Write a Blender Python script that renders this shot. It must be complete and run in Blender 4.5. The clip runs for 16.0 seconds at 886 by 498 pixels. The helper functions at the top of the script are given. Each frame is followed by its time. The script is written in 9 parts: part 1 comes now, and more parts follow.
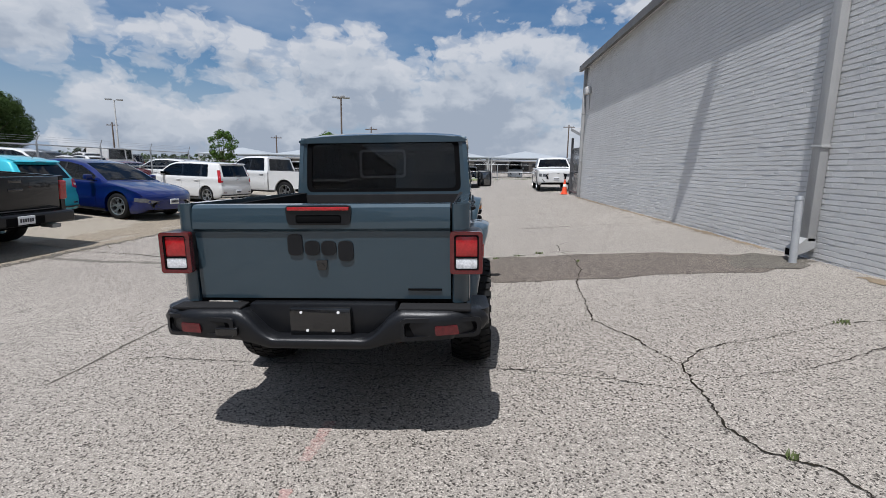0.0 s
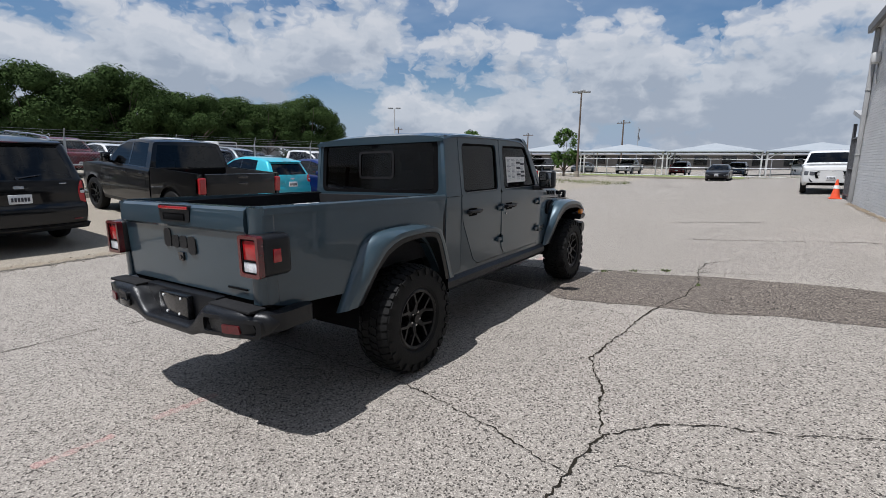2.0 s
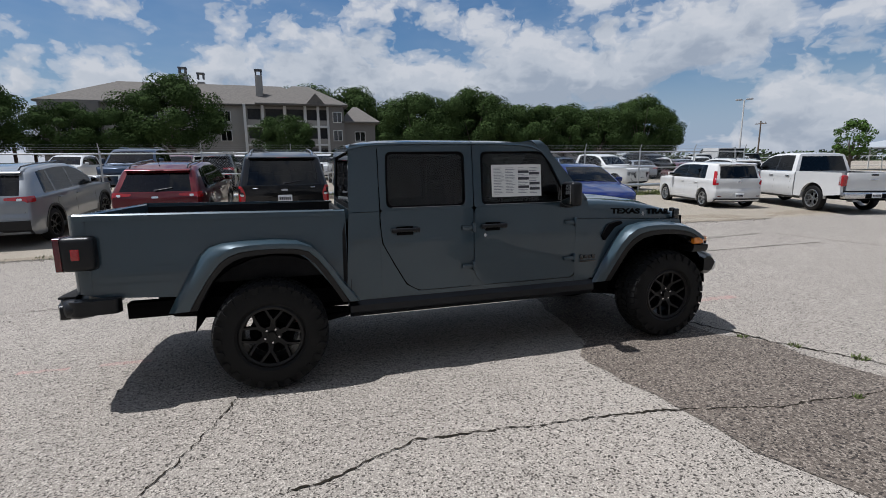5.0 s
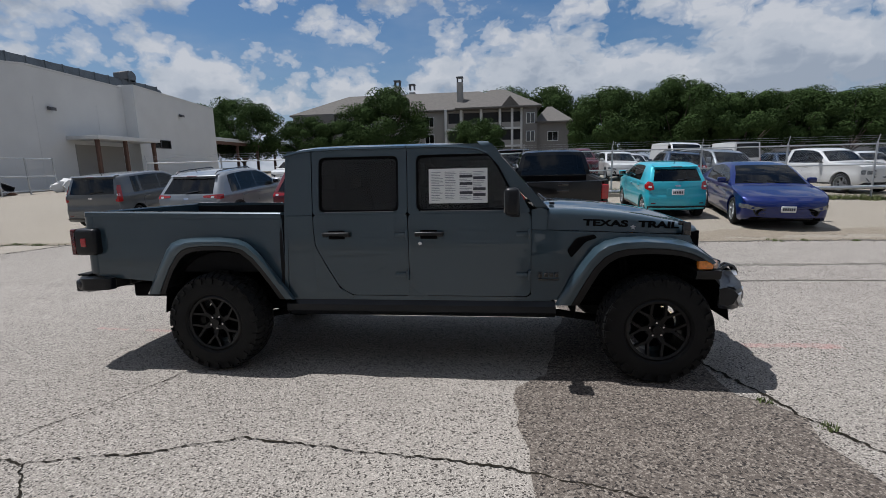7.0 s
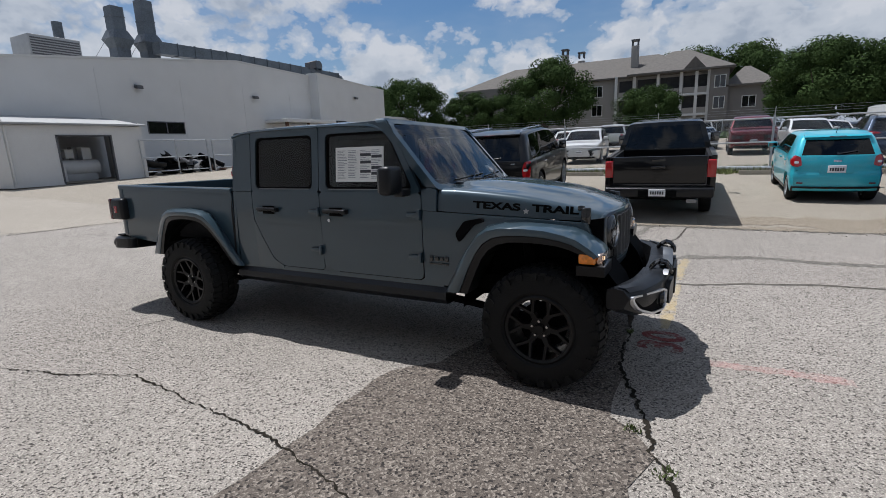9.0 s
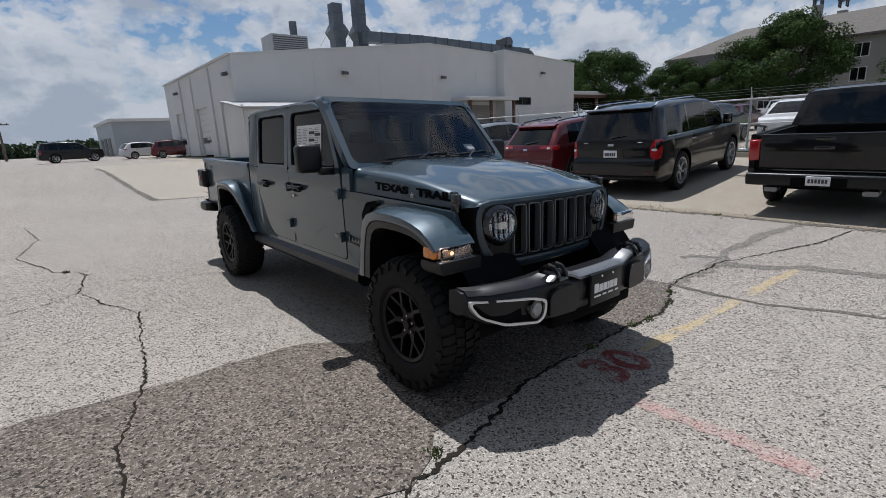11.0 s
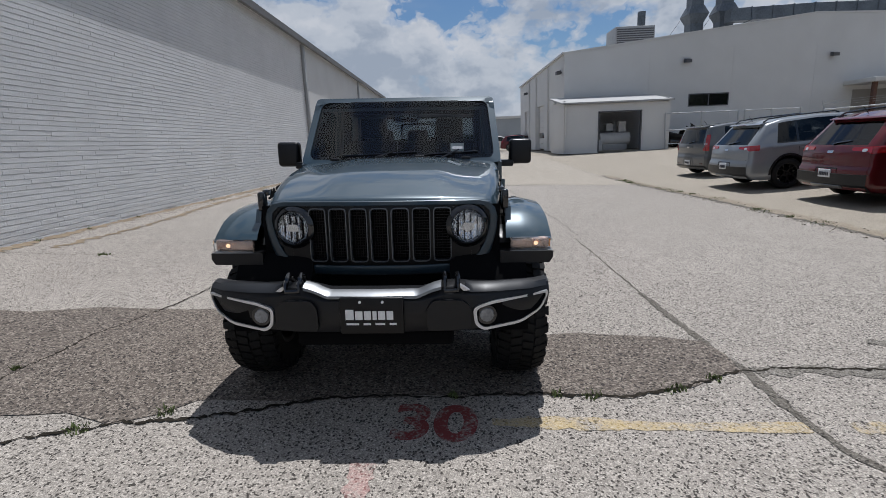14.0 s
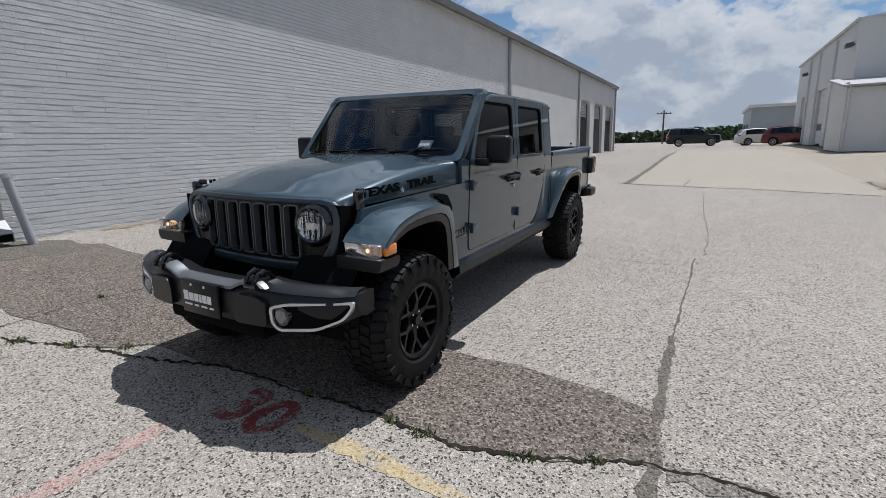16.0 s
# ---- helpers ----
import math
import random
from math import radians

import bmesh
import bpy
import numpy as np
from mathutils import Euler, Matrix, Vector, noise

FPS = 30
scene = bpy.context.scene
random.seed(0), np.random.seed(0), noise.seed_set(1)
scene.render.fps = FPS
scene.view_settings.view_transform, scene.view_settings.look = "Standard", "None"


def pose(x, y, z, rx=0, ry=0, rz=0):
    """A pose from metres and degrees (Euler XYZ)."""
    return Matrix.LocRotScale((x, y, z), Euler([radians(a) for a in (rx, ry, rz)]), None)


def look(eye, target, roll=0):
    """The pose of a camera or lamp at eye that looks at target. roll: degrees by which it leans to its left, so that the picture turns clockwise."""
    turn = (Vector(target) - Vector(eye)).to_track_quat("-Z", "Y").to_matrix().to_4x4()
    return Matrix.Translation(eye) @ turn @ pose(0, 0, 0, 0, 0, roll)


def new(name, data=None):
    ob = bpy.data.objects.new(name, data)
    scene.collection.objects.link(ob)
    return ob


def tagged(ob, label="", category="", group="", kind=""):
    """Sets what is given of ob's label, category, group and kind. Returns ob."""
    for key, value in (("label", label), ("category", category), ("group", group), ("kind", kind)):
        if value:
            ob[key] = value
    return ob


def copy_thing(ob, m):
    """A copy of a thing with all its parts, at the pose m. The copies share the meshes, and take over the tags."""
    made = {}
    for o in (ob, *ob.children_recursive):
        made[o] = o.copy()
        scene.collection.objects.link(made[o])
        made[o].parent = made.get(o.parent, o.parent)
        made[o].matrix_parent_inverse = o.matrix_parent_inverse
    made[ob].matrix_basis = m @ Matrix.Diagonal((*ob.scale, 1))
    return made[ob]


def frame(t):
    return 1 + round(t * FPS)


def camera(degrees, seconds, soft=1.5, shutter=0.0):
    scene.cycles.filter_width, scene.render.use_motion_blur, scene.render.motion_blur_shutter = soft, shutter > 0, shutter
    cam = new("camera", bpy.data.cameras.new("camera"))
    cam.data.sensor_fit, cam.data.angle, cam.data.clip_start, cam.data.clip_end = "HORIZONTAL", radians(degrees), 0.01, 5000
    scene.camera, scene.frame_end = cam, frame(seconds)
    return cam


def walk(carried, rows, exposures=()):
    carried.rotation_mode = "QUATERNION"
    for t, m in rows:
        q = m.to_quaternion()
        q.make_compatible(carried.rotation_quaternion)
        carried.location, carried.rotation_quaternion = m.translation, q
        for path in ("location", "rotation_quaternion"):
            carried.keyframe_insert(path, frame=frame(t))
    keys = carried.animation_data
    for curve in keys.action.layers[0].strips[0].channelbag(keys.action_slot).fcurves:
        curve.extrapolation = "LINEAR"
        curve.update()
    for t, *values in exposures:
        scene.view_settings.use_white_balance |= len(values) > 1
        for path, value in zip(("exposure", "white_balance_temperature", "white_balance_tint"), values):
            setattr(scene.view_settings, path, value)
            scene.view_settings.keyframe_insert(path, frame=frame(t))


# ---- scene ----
import collections

cam = camera(86.0, 16.0, soft=0.5)
PATH = [
    (0, (0.702, -5.427, 1.559), (0.602, -3.459, 1.22), 0.9),
    (0.5, (1.276, -5.303, 1.563), (0.911, -3.367, 1.216), 0.7),
    (1, (1.861, -5.137, 1.589), (1.239, -3.27, 1.228), 0.6),
    (1.5, (2.38, -4.84, 1.601), (1.522, -3.072, 1.228), 0.7),
    (2, (2.866, -4.504, 1.632), (1.796, -2.854, 1.264), 0.5),
    (2.5, (3.281, -4.062, 1.647), (2.026, -2.548, 1.279), 0.4),
    (3, (3.63, -3.571, 1.654), (2.207, -2.214, 1.285), 0.2),
    (3.5, (3.921, -3.092, 1.672), (2.346, -1.916, 1.302), 0.0),
    (4, (4.134, -2.578, 1.679), (2.433, -1.592, 1.311), -0.2),
    (4.5, (4.296, -2.049, 1.691), (2.492, -1.264, 1.329), -0.4),
    (4.7, (4.319, -1.833, 1.685), (2.481, -1.131, 1.325), -0.5),
    (5.2, (4.42, -1.314, 1.69), (2.516, -0.819, 1.34), -0.7),
    (5.75, (4.467, -0.737, 1.691), (2.517, -0.469, 1.35), -0.9),
    (6.3, (4.466, -0.16, 1.691), (2.496, -0.117, 1.354), -1.1),
    (6.8, (4.421, 0.356, 1.68), (2.455, 0.2, 1.346), -1.3),
    (7, (4.387, 0.57, 1.687), (2.43, 0.341, 1.346), -1.4),
    (7.5, (4.33, 1.101, 1.705), (2.407, 0.697, 1.333), -1.4),
    (8, (4.177, 1.604, 1.678), (2.301, 1.026, 1.296), -1.7),
    (8.5, (3.997, 2.09, 1.666), (2.18, 1.355, 1.27), -2.1),
    (9, (3.741, 2.523, 1.646), (2.0, 1.633, 1.226), -2.3),
    (9.2, (3.619, 2.675, 1.652), (1.914, 1.722, 1.223), -2.4),
    (9.7, (3.33, 3.079, 1.627), (1.731, 1.967, 1.182), -2.6),
    (10.25, (2.961, 3.473, 1.603), (1.498, 2.192, 1.142), -2.7),
    (10.8, (2.551, 3.821, 1.577), (1.248, 2.38, 1.106), -2.7),
    (11.3, (2.141, 4.092, 1.552), (1.005, 2.517, 1.073), -2.7),
    (11.5, (1.98, 4.185, 1.541), (0.913, 2.561, 1.067), -2.7),
    (12, (1.551, 4.427, 1.515), (0.673, 2.691, 1.05), -2.4),
    (12.5, (1.069, 4.567, 1.49), (0.403, 2.738, 1.031), -2.3),
    (13, (0.584, 4.687, 1.481), (0.15, 2.785, 1.041), -2.1),
    (13.5, (0.083, 4.701, 1.469), (-0.113, 2.758, 1.038), -2.2),
    (14, (-0.426, 4.699, 1.463), (-0.384, 2.747, 1.03), -2.4),
    (14.5, (-0.928, 4.595, 1.45), (-0.649, 2.663, 1.012), -2.8),
    (15, (-1.437, 4.48, 1.434), (-0.924, 2.595, 1.003), -2.8),
    (15.5, (-1.915, 4.25, 1.41), (-1.171, 2.442, 0.99), -2.5),
    (16, (-2.37, 3.993, 1.426), (-1.41, 2.293, 0.996), -1.8),
]
walk(cam, [(t, look(eye, target, roll)) for t, eye, target, roll in PATH],
     [(0.0, 0.10, 6170, 11.5), (4.5, 0.07, 6170, 11.5), (7.0, -0.06, 6170, 11.5), (9.0, 0.04, 6150, 11.5), (12.0, -0.03, 6150, 11.5), (14.0, -0.05, 6150, 11.5), (16.0, 0.09, 6150, 11.5)])

# ---- world, sun, exposure ----
SUN = Vector((-0.125, -0.34, 0.93)).normalized()
world = bpy.data.worlds.new("sky")
scene.world = world
world.use_nodes = True
wt = world.node_tree
wt.nodes.clear()


def wnode(kind, **values):
    n = wt.nodes.new(kind)
    for k, v in values.items():
        n.inputs[int(k[1:])].default_value = v
    return n


w_out = wt.nodes.new("ShaderNodeOutputWorld")
w_bg = wt.nodes.new("ShaderNodeBackground")
w_sky = wt.nodes.new("ShaderNodeTexSky")
w_sky.sky_type = "NISHITA"
w_sky.sun_disc = False
w_sky.sun_elevation = math.asin(SUN.z)
w_sky.sun_rotation = math.atan2(SUN.x, SUN.y)
w_sky.air_density = 1.0
w_sky.dust_density = 1.2
w_sky.ozone_density = 1.6
w_co = wt.nodes.new("ShaderNodeTexCoord")
w_sep = wt.nodes.new("ShaderNodeSeparateXYZ")
wt.links.new(w_co.outputs["Generated"], w_sep.inputs[0])


def wmath(op, a, b=None, clamp=False):
    n = wt.nodes.new("ShaderNodeMath")
    n.operation, n.use_clamp = op, clamp
    for i, v in enumerate((a, b)):
        if v is None:
            continue
        if isinstance(v, (int, float)):
            n.inputs[i].default_value = v
        else:
            wt.links.new(v, n.inputs[i])
    return n.outputs[0]


def wcloud(scale, seed, detail, rough, lift=0.0, wide=2.1):
    """Cloud noise over the dome; clouds are wider than they are tall."""
    comb = wt.nodes.new("ShaderNodeCombineXYZ")
    wt.links.new(wmath("ADD", w_sep.outputs[0], seed), comb.inputs[0])
    wt.links.new(w_sep.outputs[1], comb.inputs[1])
    wt.links.new(wmath("MULTIPLY", wmath("ADD", w_sep.outputs[2], lift), wide), comb.inputs[2])
    n = wnode("ShaderNodeTexNoise", i2=scale, i3=detail, i4=rough)
    wt.links.new(comb.outputs[0], n.inputs[0])
    return n.outputs[0]


def wramp(value, stops):
    r = wt.nodes.new("ShaderNodeValToRGB")
    r.color_ramp.interpolation = "EASE"
    while len(r.color_ramp.elements) < len(stops):
        r.color_ramp.elements.new(0.5)
    for e, (p, c) in zip(r.color_ramp.elements, stops):
        e.position, e.color = p, (c, c, c, 1) if isinstance(c, (int, float)) else (*c, 1)
    wt.links.new(value, r.inputs[0])
    return r.outputs[0]


def billow(scale, seed, lift, wide):
    """Rounded heaps, as on the tops of cumulus."""
    comb = wt.nodes.new("ShaderNodeCombineXYZ")
    warp = wmath("MULTIPLY", wcloud(14.0, seed + 3.1, 3, 0.6, lift, wide), 0.10)
    wt.links.new(wmath("ADD", wmath("ADD", w_sep.outputs[0], seed), warp), comb.inputs[0])
    wt.links.new(wmath("ADD", w_sep.outputs[1], warp), comb.inputs[1])
    wt.links.new(wmath("MULTIPLY", wmath("ADD", w_sep.outputs[2], lift), wide), comb.inputs[2])
    n = wt.nodes.new("ShaderNodeTexVoronoi")
    n.feature, n.normalize = "SMOOTH_F1", True
    for key, v in (("Scale", scale), ("Detail", 4.0), ("Roughness", 0.55), ("Smoothness", 0.35)):
        n.inputs[key].default_value = v
    wt.links.new(comb.outputs[0], n.inputs["Vector"])
    return wmath("SUBTRACT", 1.0, n.outputs["Distance"])


def deck(lift):
    big = wmath("MULTIPLY", wcloud(3.4, 4.3, 4, 0.55, lift, 2.4), 0.56)
    puff = wmath("MULTIPLY", billow(11.0, 1.7, lift, 1.35), 0.46)
    low = wmath("MULTIPLY", wmath("SUBTRACT", 0.26, wmath("ABSOLUTE", w_sep.outputs[2]), True), 0.30)
    return wmath("ADD", wmath("ADD", big, puff), low)


dens = wramp(deck(0.0), ((0.585, 0.0), (0.612, 0.55), (0.650, 1.0)))
shade = wramp(deck(0.045), ((0.575, (1.0, 1.0, 1.0)), (0.635, (0.85, 0.88, 0.91)), (0.73, (0.56, 0.62, 0.70))))
veil = wramp(wcloud(1.6, 9.1, 5, 0.6, 0.0, 3.0), ((0.38, 0.12), (0.72, 0.66)))
w_sat = wt.nodes.new("ShaderNodeHueSaturation")
w_sat.inputs["Saturation"].default_value = 1.42
w_sat.inputs["Value"].default_value = 1.38
wt.links.new(w_sky.outputs[0], w_sat.inputs["Color"])
w_haze = wt.nodes.new("ShaderNodeMix")
w_haze.data_type = "RGBA"
w_haze.inputs["B"].default_value = (5.8, 7.3, 9.5, 1)
low_haze = wramp(wmath("ABSOLUTE", w_sep.outputs[2]), ((0.0, 0.9), (0.24, 0.0)))
wt.links.new(wmath("MAXIMUM", veil, low_haze), w_haze.inputs["Factor"])
wt.links.new(w_sat.outputs[0], w_haze.inputs["A"])
w_mix = wt.nodes.new("ShaderNodeMix")
w_mix.data_type = "RGBA"
w_cl = wt.nodes.new("ShaderNodeMix")
w_cl.data_type, w_cl.blend_type = "RGBA", "MULTIPLY"
w_cl.inputs["Factor"].default_value = 1.0
w_cl.inputs["A"].default_value = (11.2, 11.4, 11.7, 1)
wt.links.new(shade, w_cl.inputs["B"])
wt.links.new(wmath("MULTIPLY", dens, 0.93), w_mix.inputs["Factor"])
wt.links.new(w_haze.outputs["Result"], w_mix.inputs["A"])
wt.links.new(w_cl.outputs["Result"], w_mix.inputs["B"])
wt.links.new(w_mix.outputs["Result"], w_bg.inputs[0])
w_bg.inputs[1].default_value = 0.053
wt.links.new(w_bg.outputs[0], w_out.inputs[0])

sun_data = bpy.data.lights.new("sun", "SUN")
sun_data.energy, sun_data.angle, sun_data.color = 5.0, radians(0.5), (1.0, 0.98, 0.945)
sun = new("sun", sun_data)
sun.matrix_world = look(SUN * 60, (0, 0, 0))

# ---- materials ----
def material(name, colour, rough=0.6, metal=0.0, vary=0.15, scale=6.0, fine=60.0, bump=0.0, coat=0.0, tint=None,
             island=0.0, spec=0.5, bump_scale=None, objects=0.0):
    """A surface with variation at two scales, fine relief and gloss."""
    m = bpy.data.materials.new(name)
    m.use_nodes = True
    nt = m.node_tree
    b = nt.nodes["Principled BSDF"]
    b.inputs["Roughness"].default_value, b.inputs["Metallic"].default_value = rough, metal
    b.inputs["Coat Weight"].default_value, b.inputs["Coat Roughness"].default_value = coat, 0.02
    b.inputs["Specular IOR Level"].default_value = spec
    co = nt.nodes.new("ShaderNodeTexCoord")
    big = nt.nodes.new("ShaderNodeTexNoise")
    big.inputs["Scale"].default_value, big.inputs["Detail"].default_value = scale, 4
    small = nt.nodes.new("ShaderNodeTexNoise")
    small.inputs["Scale"].default_value, small.inputs["Detail"].default_value = fine, 3
    for n in (big, small):
        nt.links.new(co.outputs["Object"], n.inputs["Vector"])
    mixed = nt.nodes.new("ShaderNodeMath")
    mixed.operation = "ADD"
    nt.links.new(big.outputs[0], mixed.inputs[0])
    nt.links.new(small.outputs[0], mixed.inputs[1])
    ramp = nt.nodes.new("ShaderNodeMapRange")
    ramp.inputs[1].default_value, ramp.inputs[2].default_value = 0.65, 1.35
    nt.links.new(mixed.outputs[0], ramp.inputs[0])
    mix = nt.nodes.new("ShaderNodeMix")
    mix.data_type = "RGBA"
    dark = tint or tuple(c * (1 - vary) for c in colour)
    light = tuple(min(1.0, c * (1 + vary)) for c in colour)
    mix.inputs["A"].default_value, mix.inputs["B"].default_value = (*dark, 1), (*light, 1)
    nt.links.new(ramp.outputs[0], mix.inputs["Factor"])
    out = mix.outputs["Result"]
    if island or objects:
        src = nt.nodes.new("ShaderNodeObjectInfo" if objects else "ShaderNodeNewGeometry")
        rnd = src.outputs["Random"] if objects else src.outputs["Random Per Island"]
        val = nt.nodes.new("ShaderNodeMapRange")
        val.inputs[3].default_value, val.inputs[4].default_value = 1 - (island or objects), 1 + (island or objects)
        nt.links.new(rnd, val.inputs[0])
        hsv = nt.nodes.new("ShaderNodeHueSaturation")
        nt.links.new(val.outputs[0], hsv.inputs["Value"])
        nt.links.new(out, hsv.inputs["Color"])
        out = hsv.outputs[0]
    nt.links.new(out, b.inputs["Base Color"])
    if bump:
        bp = nt.nodes.new("ShaderNodeBump")
        bp.inputs["Strength"].default_value, bp.inputs["Distance"].default_value = bump, 0.01
        if bump_scale:
            fin = nt.nodes.new("ShaderNodeTexNoise")
            fin.inputs["Scale"].default_value, fin.inputs["Detail"].default_value = bump_scale, 3
            nt.links.new(co.outputs["Object"], fin.inputs["Vector"])
            nt.links.new(fin.outputs[0], bp.inputs["Height"])
        else:
            nt.links.new(mixed.outputs[0], bp.inputs["Height"])
        nt.links.new(bp.outputs[0], b.inputs["Normal"])
    return m


def glass(name, tint, ior=1.5):
    """Tinted pane: clear with a tint, mirror gloss by Fresnel."""
    m = bpy.data.materials.new(name)
    m.use_nodes = True
    nt = m.node_tree
    nt.nodes.clear()
    out = nt.nodes.new("ShaderNodeOutputMaterial")
    tr = nt.nodes.new("ShaderNodeBsdfTransparent")
    tr.inputs[0].default_value = (*tint, 1)
    gl = nt.nodes.new("ShaderNodeBsdfGlossy")
    gl.inputs["Roughness"].default_value = 0.015
    fr = nt.nodes.new("ShaderNodeFresnel")
    fr.inputs[0].default_value = ior
    mx = nt.nodes.new("ShaderNodeMixShader")
    nt.links.new(fr.outputs[0], mx.inputs[0])
    nt.links.new(tr.outputs[0], mx.inputs[1])
    nt.links.new(gl.outputs[0], mx.inputs[2])
    nt.links.new(mx.outputs[0], out.inputs[0])
    return m


def aggregate(name, pale, dark, stone, rough=0.9, size=105.0, paint=None, cover=0.5):
    """Worn paving with exposed stones: patches, stones and fine grit."""
    m = bpy.data.materials.new(name)
    m.use_nodes = True
    nt = m.node_tree
    b = nt.nodes["Principled BSDF"]
    b.inputs["Roughness"].default_value = rough
    b.inputs["Specular IOR Level"].default_value = 0.3
    co = nt.nodes.new("ShaderNodeTexCoord")

    def tex(kind, scale, detail=3.0):
        n = nt.nodes.new(kind)
        n.inputs["Scale"].default_value = scale
        if kind == "ShaderNodeTexNoise":
            n.inputs["Detail"].default_value = detail
        nt.links.new(co.outputs["Object"], n.inputs["Vector"])
        return n

    def ramp(src, a, c):
        r = nt.nodes.new("ShaderNodeMapRange")
        r.interpolation_type = "SMOOTHSTEP"
        r.inputs[1].default_value, r.inputs[2].default_value = a, c
        nt.links.new(src, r.inputs[0])
        return r.outputs[0]

    def mix(f, a, c, kind="MIX"):
        n = nt.nodes.new("ShaderNodeMix")
        n.data_type, n.blend_type = "RGBA", kind
        for key, v in (("Factor", f), ("A", a), ("B", c)):
            if isinstance(v, tuple):
                n.inputs[key].default_value = (*v, 1)
            elif isinstance(v, float):
                n.inputs[key].default_value = v
            else:
                nt.links.new(v, n.inputs[key])
        return n.outputs["Result"]

    patches = ramp(tex("ShaderNodeTexNoise", 0.22, 6).outputs[0], 0.35, 0.68)
    mottle = ramp(tex("ShaderNodeTexNoise", 2.3, 6).outputs[0], 0.36, 0.66)
    grit = ramp(tex("ShaderNodeTexNoise", 150.0, 2).outputs[0], 0.42, 0.60)
    v = tex("ShaderNodeTexVoronoi", size)
    cell = nt.nodes.new("ShaderNodeSeparateColor")
    nt.links.new(v.outputs["Color"], cell.inputs[0])
    body = mix(patches, pale, tuple(0.72 * p + 0.28 * d for p, d in zip(pale, dark)))
    body = mix(mottle, body, tuple(0.80 * p + 0.20 * d for p, d in zip(pale, dark)))
    body = mix(ramp(cell.outputs[0], 0.45, 0.95), body, stone)
    body = mix(ramp(cell.outputs[1], 0.79, 0.89), body, dark)
    body = mix(grit, mix(0.50, body, dark), body)
    if paint:
        worn = nt.nodes.new("ShaderNodeMath")
        worn.operation = "ADD"
        nt.links.new(tex("ShaderNodeTexNoise", 60.0, 4).outputs[0], worn.inputs[0])
        nt.links.new(tex("ShaderNodeTexNoise", 7.0, 4).outputs[0], worn.inputs[1])
        thin = nt.nodes.new("ShaderNodeMath")
        thin.operation = "MULTIPLY"
        nt.links.new(ramp(worn.outputs[0], 0.62, 1.30), thin.inputs[0])
        thin.inputs[1].default_value = cover * 1.7
        thin.use_clamp = True
        body = mix(thin.outputs[0], body, paint)
    nt.links.new(body, b.inputs["Base Color"])
    bp = nt.nodes.new("ShaderNodeBump")
    bp.inputs["Strength"].default_value, bp.inputs["Distance"].default_value = 0.42, 0.006
    nt.links.new(v.outputs["Distance"], bp.inputs["Height"])
    bp2 = nt.nodes.new("ShaderNodeBump")
    bp2.inputs["Strength"].default_value, bp2.inputs["Distance"].default_value = 0.38, 0.01
    nt.links.new(tex("ShaderNodeTexNoise", 40.0, 4).outputs[0], bp2.inputs["Height"])
    nt.links.new(bp.outputs[0], bp2.inputs["Normal"])
    nt.links.new(bp2.outputs[0], b.inputs["Normal"])
    return m


def glow(name, colour, strength):
    m = bpy.data.materials.new(name)
    m.use_nodes = True
    b = m.node_tree.nodes["Principled BSDF"]
    b.inputs["Base Color"].default_value = (*colour, 1)
    b.inputs["Emission Color"].default_value = (*colour, 1)
    b.inputs["Emission Strength"].default_value = strength
    return m


